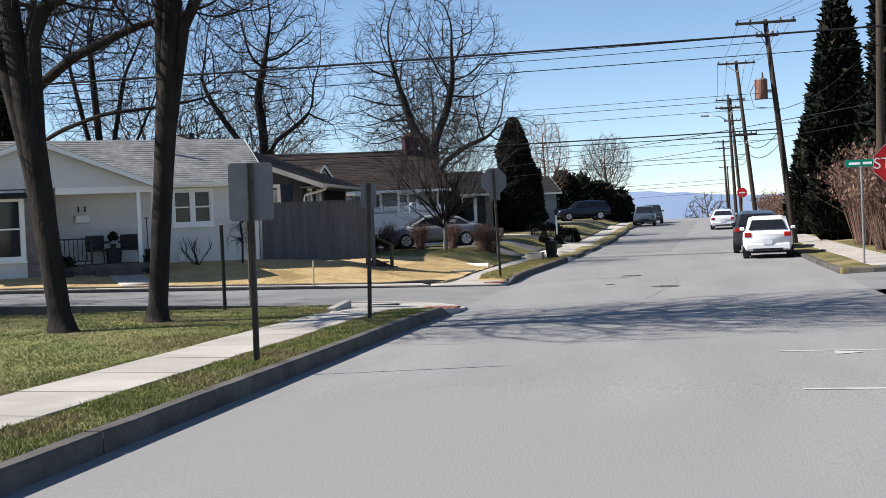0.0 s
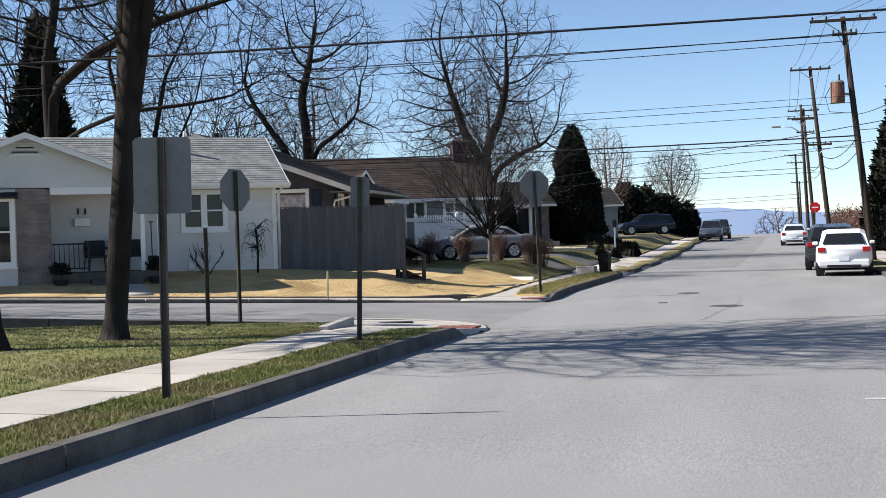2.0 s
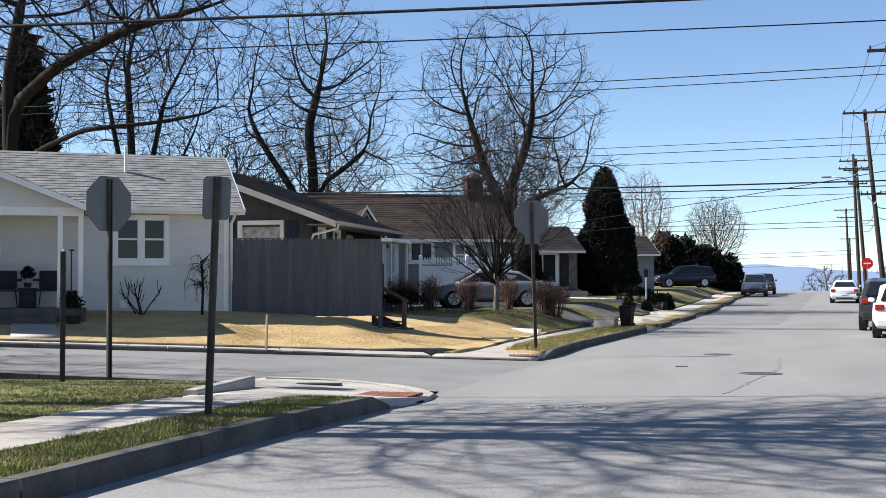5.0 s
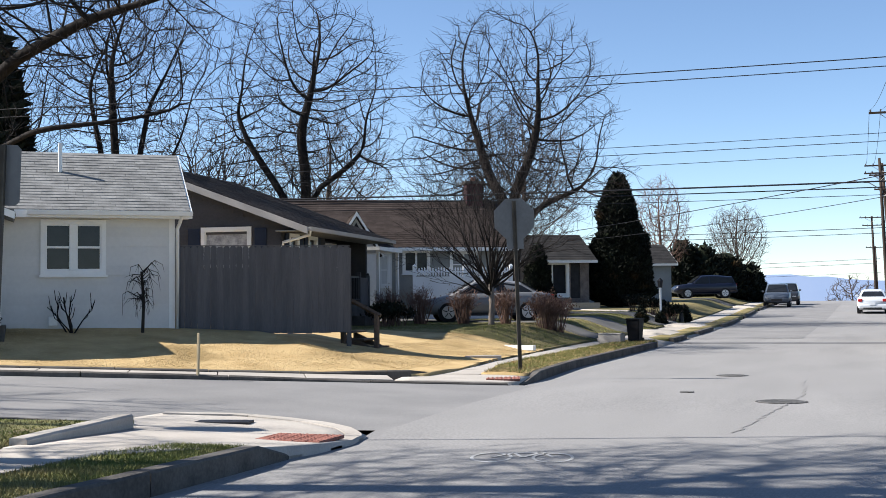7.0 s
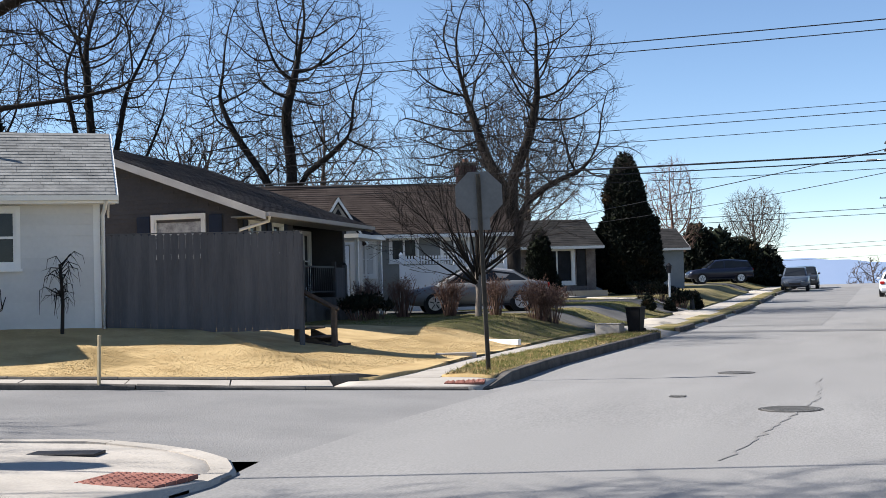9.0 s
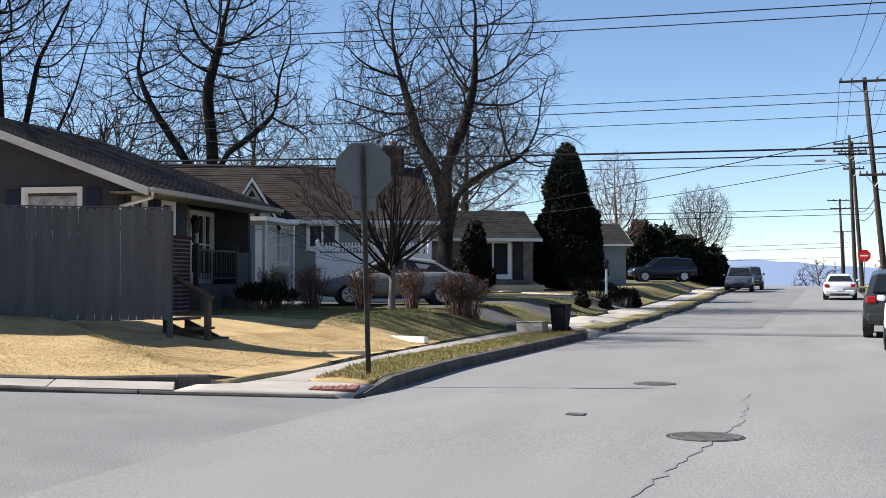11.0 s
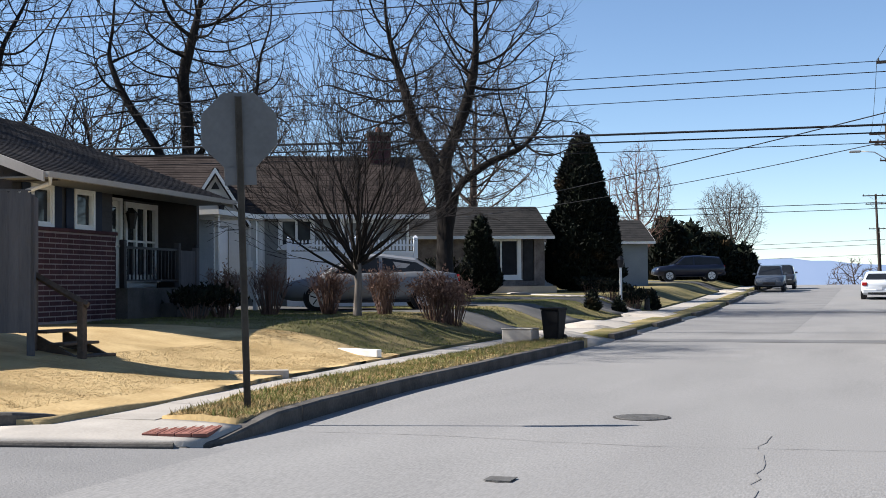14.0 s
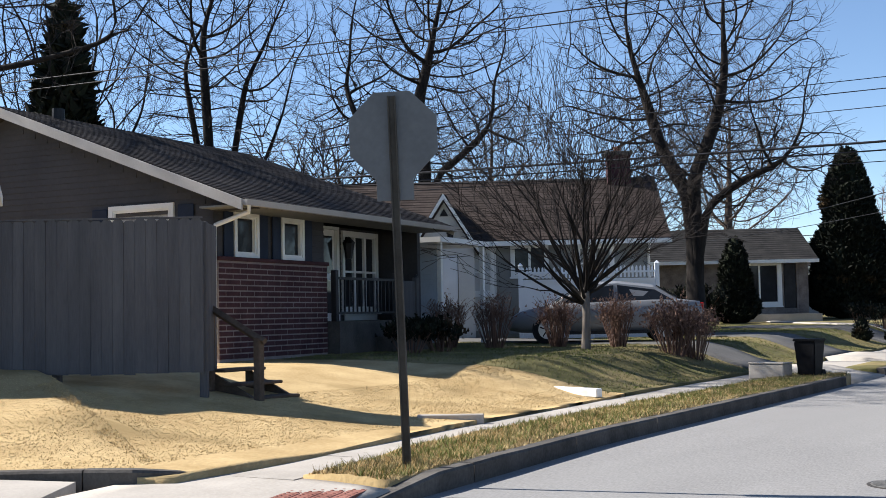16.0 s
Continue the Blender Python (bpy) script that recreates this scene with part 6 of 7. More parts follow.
P_WHITE, P_GREY, P_DARK = paint("white_car_paint", (0.72, 0.73, 0.75)), paint("grey_car_paint", (0.20, 0.205, 0.215)), paint("dark_car_paint", (0.025, 0.027, 0.032))
P_NAVY, P_SLATE, P_PALE = paint("navy_car_paint", (0.006, 0.009, 0.024)), paint("slate_car_paint", (0.07, 0.085, 0.11)), paint("silver_car_paint", (0.55, 0.58, 0.62))
car(-10.1, 40.95, yard_z(-10.1, 40.95) + 0.02, 206, P_GREY, "sedan", "grey saloon car parked across the driveway behind the hedges")
car(4.4, 35.5, road_z(35.5), 88, P_WHITE, "hatch", "white hatchback parked at the east kerb")
car(4.15, 41.3, road_z(41.3), 88, P_DARK, "suv", "dark parked car in front of the white hatchback", scale=1)
car(2.72, 80.0, road_z(80.0), 89, P_PALE, "sedan", "pale saloon car driving away up the street", pitch=-1.0)
car(-4.0, 95.0, road_z(95.0), -88, P_SLATE, "suv", "slate-blue parked sport utility car facing the street", pitch=1.0)
car(-3.7, 101.5, road_z(101.5), -88, P_DARK, "suv", "dark pickup parked behind the slate car", pitch=1.0)
car(-9.4, 94.5, yard_z(-9.4, 94.5) + 0.03, 200, P_NAVY, "suv", "dark blue sport utility car parked on a driveway")
car(10.3, 29.5, east_z(10.3, 29.5), 75, P_PALE, "suv", "pale car parked behind the shrubs on the east side")


def motorcycle(x, y, z, rz):
    e = base("motorcycle", pose(x, y, z, rz=rz), "black motorcycle parked on the side street", "motorcycle")
    for wx in (-0.7, 0.7):
        w = part("wheel", cyl(0.31, -0.06, 0.06, 20, m=Matrix.Translation((wx, 0, 0.31)) @ Matrix.Rotation(radians(90), 4, "X")), RUBBER, e)
        part("rim", cyl(0.2, -0.065, 0.065, 16, m=Matrix.Translation((wx, 0, 0.31)) @ Matrix.Rotation(radians(90), 4, "X")), RIM, w)
    part("tank", bevbox(0.0, 0.5, -0.14, 0.14, 0.72, 0.98, 0.08, 2), BLACK, e)
    part("seat", bevbox(-0.75, 0.02, -0.14, 0.14, 0.7, 0.82, 0.05, 2), WICKER, e)
    part("engine", bevbox(-0.25, 0.3, -0.17, 0.17, 0.28, 0.7, 0.05), IRON, e)
    for s in (-1, 1):
        V, F = tubes([[(Vector((0.7, s * 0.09, 0.3)), 0.025), (Vector((0.42, s * 0.1, 1.02)), 0.025)]], 6)
        raw("fork", V, F, CHROME, e)
    V, F = tubes([[(Vector((0.3, -0.36, 1.08)), 0.016), (Vector((0.45, -0.15, 1.05)), 0.016), (Vector((0.45, 0.15, 1.05)), 0.016), (Vector((0.3, 0.36, 1.08)), 0.016)]], 6)
    raw("handlebar", V, F, CHROME, e)
    part("headlamp", cyl(0.1, 0, 0.12, 12, m=Matrix.Translation((0.5, 0, 0.92)) @ Matrix.Rotation(radians(90), 4, "Y")), LAMPG, e)
    V, F = tubes([[(Vector((0.15, -0.18, 0.4)), 0.035), (Vector((-0.3, -0.2, 0.24)), 0.04), (Vector((-0.95, -0.2, 0.3)), 0.045)]], 8)
    raw("exhaust", V, F, CHROME, e)


motorcycle(-17.45, 14.2, side_z(-17.45, 14.2) + 0.0, 31)


# ---- trees and planting ----
def grow(rng, pos, dirv, length, radius, level, maxlev, out, up, spread, kids, wob):
    n = 7 if level == 0 else 5 if level == 1 else 4 if level == 2 else 3
    pts = [(pos.copy(), radius)]
    d = dirv.normalized()
    p = pos.copy()
    tip = radius * (0.42 if level < 2 else 0.3)
    marks = []
    for i in range(n):
        d = (d + Vector((rng.gauss(0, 1), rng.gauss(0, 1), rng.gauss(0, 0.6))) * wob + Vector((0, 0, up))).normalized()
        if p.z < out.get("low", -9.0):
            d = Vector((d.x, d.y, abs(d.z) + 0.12)).normalized()
        p = p + d * (length / n)
        t = (i + 1) / n
        pts.append((p.copy(), lerp(radius, tip, t)))
        marks.append((p.copy(), d.copy(), lerp(radius, tip, t), t))
    out[min(level, 3)].append(pts)
    if level >= maxlev:
        return
    k = kids[min(level, len(kids) - 1)]
    for j in range(k):
        t = rng.uniform(0.25 if level else 0.45, 1.0) if j >= 2 else 1.0
        i = min(n - 1, int(t * n))
        q, dd, r, _ = marks[i]
        side = dd.cross(Vector((rng.gauss(0, 1), rng.gauss(0, 1), rng.gauss(0, 1)))).normalized()
        ang = rng.uniform(0.35, 0.75) * spread
        nd = dd * math.cos(ang) + side * math.sin(ang)
        ln = length * rng.uniform(0.5, 0.78) * (1.0 if t > 0.6 else 0.8)
        rr = r * (0.72 if j < 2 else 0.5)
        grow(rng, q, nd, ln, max(rr, 0.004), level + 1, maxlev, out, up * 0.8, spread, kids, wob)


# trees behind the houses
def colony(rng, crown, stems, n, step, reach, near, rounds, up=0.05):
    """Branch nodes that grow towards points scattered through a crown. crown: ellipsoids (x, y, z, rx, ry, rz); stems: lists of points from the ground up."""
    P, parent = [], []
    for st in stems:
        last = -1 if not P else 0
        for a, c in zip(st, st[1:]):
            m = max(1, int((c - a).length / step))
            for k in range(m):
                P.append(list(a.lerp(c, k / m)))
                parent.append(last)
                last = len(P) - 1
        P.append(list(st[-1]))
        parent.append(last)
    vol = np.array([e[3] * e[4] * e[5] for e in crown])
    pick = rng.choice(len(crown), n, p=vol / vol.sum())
    d = rng.normal(size=(n, 3))
    d /= np.linalg.norm(d, axis=1)[:, None]
    q = rng.random(n) ** 0.42
    E = np.array(crown)[pick]
    A = E[:, :3] + d * q[:, None] * E[:, 3:]
    P = np.array(P)
    D = np.linalg.norm(A[:, None] - P[None], axis=2)
    near_i, near_d = D.argmin(1), D.min(1)
    for r in range(rounds):
        on = near_d < reach
        if not on.any():
            break
        ids, inv = np.unique(near_i[on], return_inverse=True)
        v = A[on] - P[near_i[on]]
        v /= np.maximum(np.linalg.norm(v, axis=1)[:, None], 1e-6)
        S = np.zeros((len(ids), 3))
        np.add.at(S, inv, v)
        S /= np.maximum(np.linalg.norm(S, axis=1)[:, None], 1e-6)
        S += rng.normal(0, 0.11, S.shape) + (0, 0, up)
        S /= np.linalg.norm(S, axis=1)[:, None]
        N = P[ids] + S * step
        free = np.linalg.norm(N[:, None] - P[None], axis=2).min(1) > step * 0.55
        stuck = ~np.isin(near_i, ids[free]) & on
        if stuck.any():
            left = ~stuck
            A, near_i, near_d = A[left], near_i[left], near_d[left]
        N, ids = N[free], ids[free]
        if not len(N):
            break
        first = len(P)
        P = np.vstack([P, N])
        parent += list(ids)
        Dn = np.linalg.norm(A[:, None] - N[None], axis=2)
        j, dn = Dn.argmin(1), Dn.min(1)
        better = dn < near_d
        near_i[better], near_d[better] = first + j[better], dn[better]
        keep = near_d > near
        A, near_i, near_d = A[keep], near_i[keep], near_d[keep]
        if not len(A):
            break
    return P, np.array(parent)


def crown_tree(x, y, z, r, seed, label, crown, stems, n=900, step=0.4, reach=3.2, near=0.75, rounds=70, tip=0.013, twig=0.85, twigs=3, twig_m=None, twig_r=0.0085, up=0.05):
    """A leafless tree whose winding limbs fill a rounded crown down to fine twigs."""
    rng = np.random.default_rng(seed)
    e = base("tree", pose(x, y, z), label, "tree")
    P, parent = colony(rng, crown, [[Vector(p) for p in st] for st in stems], n, step, reach, near, rounds, up)
    m = len(P)
    kids = [[] for _ in range(m)]
    for i in range(1, m):
        kids[max(parent[i], 0)].append(i)
    tips = np.zeros(m)
    for i in range(m - 1, -1, -1):
        tips[i] = sum(tips[k] for k in kids[i]) or 1.0
    power = math.log(r / tip) / math.log(max(tips[0], 3.0))
    rad = tip * tips ** power
    for _ in range(2):
        Q = P.copy()
        for i in range(1, m):
            if kids[i] and parent[i] >= 0:
                c = max(kids[i], key=lambda k: tips[k])
                Q[i] = P[i] * 0.5 + (P[parent[i]] + P[c]) * 0.25
        P = Q
    vec = [Vector(p) for p in P]
    lines, stack = [], [(0, -1)]
    while stack:
        i, frm = stack.pop()
        ln = [(vec[frm], min(rad[frm], rad[i] * 1.15))] if frm >= 0 else [(vec[0] - Vector((0, 0, 0.4)), r * 1.5), (vec[0], r * 1.25)]
        while True:
            ln.append((vec[i], rad[i]))
            if not kids[i]:
                break
            k = sorted(kids[i], key=lambda c: -tips[c])
            stack += [(c, i) for c in k[1:]]
            i = k[0]
        lines.append(ln)
    bark = twig_m or BARK
    V, F = tubes([lines[0]], 10)
    raw("trunk", V, F, bark, e, "", True)
    thick = [ln for ln in lines[1:] if ln[1][1] > r * 0.22]
    thin = [ln for ln in lines[1:] if ln[1][1] <= r * 0.22]
    for ln in thick[:40]:
        V, F = tubes([ln], 7)
        raw("limb", V, F, bark, e, "", True)
    V, F = tubes(thick[40:] + thin, 4)
    raw("branchwork", V, F, bark, e, "", True)["kind"] = "stuff"
    fine = []
    for i in range(1, m):
        if tips[i] > 3:
            continue
        d = (vec[i] - vec[max(parent[i], 0)]).normalized()
        for k in range(twigs if not kids[i] else twigs - 1):
            v = (d * 0.9 + Vector(rng.normal(0, 0.4, 3)) + Vector((0, 0, 0.12))).normalized() * twig * rng.uniform(0.5, 1.3)
            w = Vector(rng.normal(0, 0.09, 3)) * twig
            fine.append([(vec[i], twig_r), (vec[i] + v * 0.5 + w, twig_r * 0.8), (vec[i] + v, twig_r * 0.45)])
    V, F = tubes(fine, 3)
    raw("crown", V, F, twig_m or TWIG, e)["kind"] = "stuff"
    return e


crown_tree(-13.8, 57.5, 0.7, 0.42, 5, "huge bare shade tree rising behind the brown roof", [(0, 0, 9.6, 5.3, 5.0, 5.6), (2.2, -0.5, 6.2, 4.2, 3.5, 2.2), (-1.5, 0, 7.5, 4.4, 4, 3)],
           [[(0, 0, 0), (0.1, 0, 3.0), (0.0, 0, 5.6), (0.9, 0.1, 7.6), (1.3, 0.2, 9.4)], [(0.05, 0, 4.6), (-1.3, 0.3, 6.8), (-1.9, 0.2, 9.0)], [(0.1, 0, 4.2), (2.0, -0.4, 5.4), (3.6, -0.5, 5.9)]], n=2800, near=0.42)
crown_tree(-22.4, 52.1, 0.9, 0.34, 8, "large bare double-stemmed tree behind the houses", [(0.2, 0, 10.4, 4.4, 4.2, 5.0), (-2.6, 0, 8.2, 3.0, 3.0, 3.4), (2.0, 0, 6.8, 3.0, 2.6, 2.2)],
           [[(0, 0, 0), (0.0, 0, 3.0), (0.1, 0, 6.2), (-0.2, 0, 8.4), (0.3, 0.2, 10.4)], [(0, 0, 2.6), (-1.0, -0.1, 5.4), (-2.8, -0.2, 8.0), (-3.6, 0, 9.6)], [(0.1, 0, 5.4), (1.6, 0.1, 6.3), (2.9, 0, 7.2)]], n=2600, near=0.42)
crown_tree(-31.6, 51.0, 1.0, 0.30, 14, "bare many-stemmed tree behind the grey house", [(0, 0, 12.2, 4.6, 4.2, 5.2), (0, 0, 8.6, 3.4, 3.2, 3.0)],
           [[(0, 0, 0), (0.0, 0, 2.5), (0.6, 0, 6.0), (1.5, 0, 10.0)], [(0, 0, 2.0), (-1.0, 0.2, 6.0), (-2.1, 0.3, 10.5)], [(0, 0, 2.4), (-0.1, -0.4, 6.5), (-0.3, -0.6, 11.5)], [(0, 0, 2.2), (1.5, 0.3, 5.4), (3.2, 0.3, 8.6)]], n=2200, near=0.44)
crown_tree(-39.5, 50.5, 1.0, 0.28, 17, "bare tree in the back gardens", [(0, 0, 10.5, 4.6, 4.2, 5.0)], [[(0, 0, 0), (0.2, 0, 3.0), (0.0, 0, 6.5)]], n=1500, near=0.48)
crown_tree(-24.5, 31.7, 1.0, 0.30, 41, "large dark tree with long heavy limbs behind the white house", [(2.5, -0.5, 11.0, 7.0, 5.0, 4.2), (7.0, -0.5, 8.2, 3.6, 2.6, 2.2), (5.5, -1.2, 5.9, 4.2, 1.6, 1.2)],
           [[(0, 0, 0), (0.1, 0, 4.0), (0.0, 0, 7.5), (0.6, 0, 10.5)], [(0.1, 0, 4.4), (2.2, -1.1, 5.0), (4.6, -2.2, 5.4), (7.0, -1.6, 5.6), (9.0, -0.9, 6.0)], [(0, 0, 6.5), (2.6, -0.6, 7.9), (5.4, -0.9, 8.8), (8.2, -0.6, 9.4)]], n=3000, step=0.34, near=0.4, reach=2.6, tip=0.011, twig=0.6, twig_r=0.007, up=-0.02)
crown_tree(-17.5, 72, 0.8, 0.24, 51, "brown twiggy tree beyond the brown roof", [(0, 0, 8.0, 4.2, 4.0, 4.8)], [[(0, 0, 0), (0, 0, 2.5), (0.2, 0, 5.0)]], n=1500, near=0.45, twig_m=TWIG_TAN, twig_r=0.011)
crown_tree(-29, 68, 0.8, 0.26, 53, "brown twiggy tree in the back gardens", [(0, 0, 7.6, 4.8, 4.0, 5.0)], [[(0, 0, 0), (0, 0, 2.5), (0.2, 0, 5.0)]], n=1500, near=0.45, twig_m=TWIG_TAN, twig_r=0.011)
crown_tree(-36.5, 66, 0.8, 0.26, 57, "brown twiggy tree in the back gardens", [(0, 0, 7.6, 4.8, 4.0, 5.0)], [[(0, 0, 0), (0, 0, 2.5), (0.2, 0, 5.0)]], n=1300, near=0.5, twig_m=TWIG_TAN, twig_r=0.011)
crown_tree(-11.9, 90, 0.9, 0.16, 61, "reddish bare tree behind the cypress", [(0, 0, 5.8, 2.3, 2.2, 3.6)], [[(0, 0, 0), (0, 0, 1.2), (0.1, 0, 3.2)]], n=1800, step=0.3, near=0.28, twig_m=TWIG_RED, twig_r=0.009, twig=0.5, tip=0.011)
crown_tree(-12.3, 149, 0.4, 0.22, 67, "pale bare dome-shaped tree above the dark evergreens", [(0, 0, 7.6, 3.7, 3.2, 4.3)], [[(0, 0, 0), (0, 0, 1.6), (0.1, 0, 4.0)]], n=2400, step=0.36, near=0.36, twig_m=TWIG_TAN, twig_r=0.013, twig=0.8, tip=0.014, up=0.2)
crown_tree(-0.5, 260, -6.5, 0.35, 79, "far bare tree beyond the crest", [(0, 0, 7.5, 5.5, 4, 4.5)], [[(0, 0, 0), (0, 0, 2), (0.1, 0, 4.0)]], n=500, step=0.6, near=0.8, twig_m=TWIG_TAN, twig_r=0.04, twig=1.0, tip=0.04)
# the two park trees beside the walk
crown_tree(-7.95, 5.8, park_z(-7.95, 5.8), 0.27, 11, "tall bare park tree with a dark furrowed trunk", [(-1.2, 0.4, 9.6, 4.6, 4.4, 4.6), (-1.5, 0.5, 6.0, 3.6, 3.0, 1.8), (2.0, 0.3, 6.4, 2.6, 2.4, 1.4)],
           [[(0, 0, 0), (-0.25, 0.1, 1.6), (-0.9, 0.3, 5.6), (-1.3, 0.4, 8.4)], [(-0.7, 0.2, 4.4), (-2.4, 0.2, 5.8), (-3.8, 0.3, 7.2)], [(-0.8, 0.3, 5.0), (0.9, 0.6, 6.4), (2.3, 0.8, 7.8)]], n=3400, step=0.3, near=0.32, tip=0.011, twig=0.5, twig_r=0.006)
crown_tree(-7.2, 7.75, park_z(-7.2, 7.75), 0.24, 23, "tall bare park tree leaning slightly over the walk", [(0.8, 0.2, 10.2, 4.4, 4.4, 4.4), (1.6, 0.2, 6.6, 3.2, 2.8, 1.6)],
           [[(0, 0, 0), (0.15, 0, 1.6), (0.55, 0.1, 5.8), (0.9, 0.2, 9.6)], [(0.5, 0.1, 5.4), (2.0, 0.2, 6.5), (3.6, 0.2, 7.4)], [(0.6, 0.1, 6.2), (-0.8, 0.2, 7.8), (-1.6, 0.3, 9.2)]], n=3000, step=0.3, near=0.33, tip=0.011, twig=0.5, twig_r=0.006)
crown_tree(-19.5, 8.0, park_z(-19.5, 8.0), 0.32, 31, "bare park tree with long low limbs", [(0, 0, 8.0, 6.0, 5.5, 4.0)], [[(0, 0, 0), (0, 0, 3.0), (0.2, 0, 5.5)]], n=1100, near=0.55)


def vase_tree(x, y, z):
    """The small spreading tree among the hedges: short stem, fan of straight branches."""
    rng = random.Random(3)
    e = base("ornamental_tree", pose(x, y, z), "small bare ornamental tree with a fan of rising branches", "tree")
    V, F = tubes([[(Vector((0, 0, -0.2)), 0.12), (Vector((0, 0, 0.1)), 0.095), (Vector((0.03, 0, 0.7)), 0.08), (Vector((0, 0, 1.25)), 0.09)]], 10)
    raw("trunk", V, F, PALE_BARK, e, "", True)
    out = {0: [], 1: [], 2: [], 3: []}
    for j in range(30):
        a = j * 2.4
        el = rng.uniform(0.32, 1.3)
        d = Vector((math.cos(a) * math.cos(el), math.sin(a) * math.cos(el), math.sin(el)))
        grow(rng, Vector((0, 0, rng.uniform(0.9, 1.35))), d, rng.uniform(1.6, 2.25), 0.038, 1, 4, out, 0.05, 0.75, (4, 5, 4, 3), 0.09)
    for ln in out[1]:
        V, F = tubes([ln], 6)
        raw("limb", V, F, BARK, e, "", True)
    V, F = tubes(out[2], 4)
    raw("branchwork", V, F, BARK, e)["kind"] = "stuff"
    V, F = tubes([[(p, max(r, 0.005)) for p, r in ln] for ln in out[3]], 3)
    raw("crown", V, F, TWIG, e)["kind"] = "stuff"


vase_tree(-8.42, 36.3, yard_z(-8.42, 36.3))


def clumps(rng, shape, n, size):
    """Many small leaf sprays scattered through a shape; shape(rng) gives a point and an outward direction."""
    V, F = [], []
    for i in range(n):
        p, o = shape(rng)
        o = (o + Vector((rng.gauss(0, 0.5), rng.gauss(0, 0.5), rng.gauss(0, 0.4)))).normalized()
        a = o.cross(Vector((rng.gauss(0, 1), rng.gauss(0, 1), rng.gauss(0, 1)))).normalized()
        s = size * rng.uniform(0.5, 1.4)
        k = len(V)
        b = a.cross(o) * s * 0.25
        V += [p - a * s * 0.35, p + a * s * 0.35, p + o * s + b, p + o * s * 0.3 - b * 1.5]
        F += [(k, k + 1, k + 2), (k, k + 3, k + 2)]
    return V, F


def evergreen(x, y, z, h, r, seed, label, n=5000, size=0.28, taper=0.85, name="evergreen_tree"):
    rng = random.Random(seed)
    e = base(name, pose(x, y, z), label, "tree")
    bumps = [(rng.uniform(0, 6.28), rng.uniform(0, 1), rng.uniform(0.75, 1.18)) for _ in range(40)]

    def rad(a, t):
        q = 1.0
        for ba, bt, bs in bumps:
            dd = ((a - ba + math.pi) % (2 * math.pi) - math.pi)
            q += (bs - 1) * math.exp(-(dd * dd) / 0.2 - (t - bt) ** 2 / 0.006)
        return r * q * (1 - t) ** taper * min(1, (t + 0.05) / 0.14)

    def shape(g):
        t = 1 - math.sqrt(g.random()) * 0.99
        a = g.uniform(0, 6.283)
        rr = rad(a, t) * g.uniform(0.82, 1.02)
        return Vector((math.cos(a) * rr, math.sin(a) * rr, t * h)), Vector((math.cos(a), math.sin(a), 0.9))
    V, F = tubes([[(Vector((0, 0, -0.2)), r * 0.1), (Vector((0, 0, h * 0.6)), r * 0.04)]], 8)
    raw("trunk", V, F, BARK, e)
    # added closed shell, its dark colour standing in for shade between the sprays
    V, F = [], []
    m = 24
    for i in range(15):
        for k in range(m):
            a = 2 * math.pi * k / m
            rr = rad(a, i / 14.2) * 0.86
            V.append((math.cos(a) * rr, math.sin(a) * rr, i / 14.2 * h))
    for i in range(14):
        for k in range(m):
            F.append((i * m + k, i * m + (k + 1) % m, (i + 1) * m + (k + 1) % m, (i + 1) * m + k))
    raw("crown_shade_core", V, F, CONIFER_SHADE, e)
    V, F = clumps(rng, shape, n, size)
    raw("crown", V, F, CONIFER, e)["kind"] = "stuff"


evergreen(-11.25, 70.8, 0.9, 7.9, 2.3, 3, "tall dark arborvitae with browned patches beside the low house", 16000, 0.19, 0.6)
evergreen(-14.0, 62.7, 0.8, 3.6, 1.05, 4, "smaller dark cone-shaped evergreen by the low house", 4200, 0.15, 0.6)
evergreen(-34, 45.1, 1.2, 12.6, 2.4, 6, "dark ragged spruce far behind the white house", 4200, 0.55, 0.9)
evergreen(-30, 17, 1.0, 13, 3.4, 9, "dark ragged spruce beyond the park lawn", 4200, 0.55, 0.9)
evergreen(-34, 20.5, 1.0, 12, 3.0, 10, "dark ragged spruce beyond the park lawn", 3800, 0.55, 0.9)
for i, (ex, ey, eh, er) in enumerate(((-10.6, 104, 4.6, 2.3), (-8.8, 106, 3.9, 2.1), (-12.2, 103, 5.0, 2.0), (-7.2, 108, 3.4, 1.7), (-13.6, 104.5, 4.0, 1.7))):
    evergreen(ex, ey, yard_z(ex, ey) - 0.2, eh, er, 70 + i, "dark evergreen shrub in a clump up the street", 1500, 0.4, 0.5, "evergreen_shrub")
evergreen(8.2, 47, road_z(47), 12.5, 1.9, 81, "tall dark conifer behind the poles", 8000, 0.4, 0.75)
evergreen(10.2, 41, road_z(41), 14.5, 2.2, 82, "tall dark conifer on the east side", 8000, 0.42, 0.75)
evergreen(7.8, 58, road_z(58), 7.5, 1.8, 83, "dark conifer further along the east side", 4000, 0.4, 0.75)


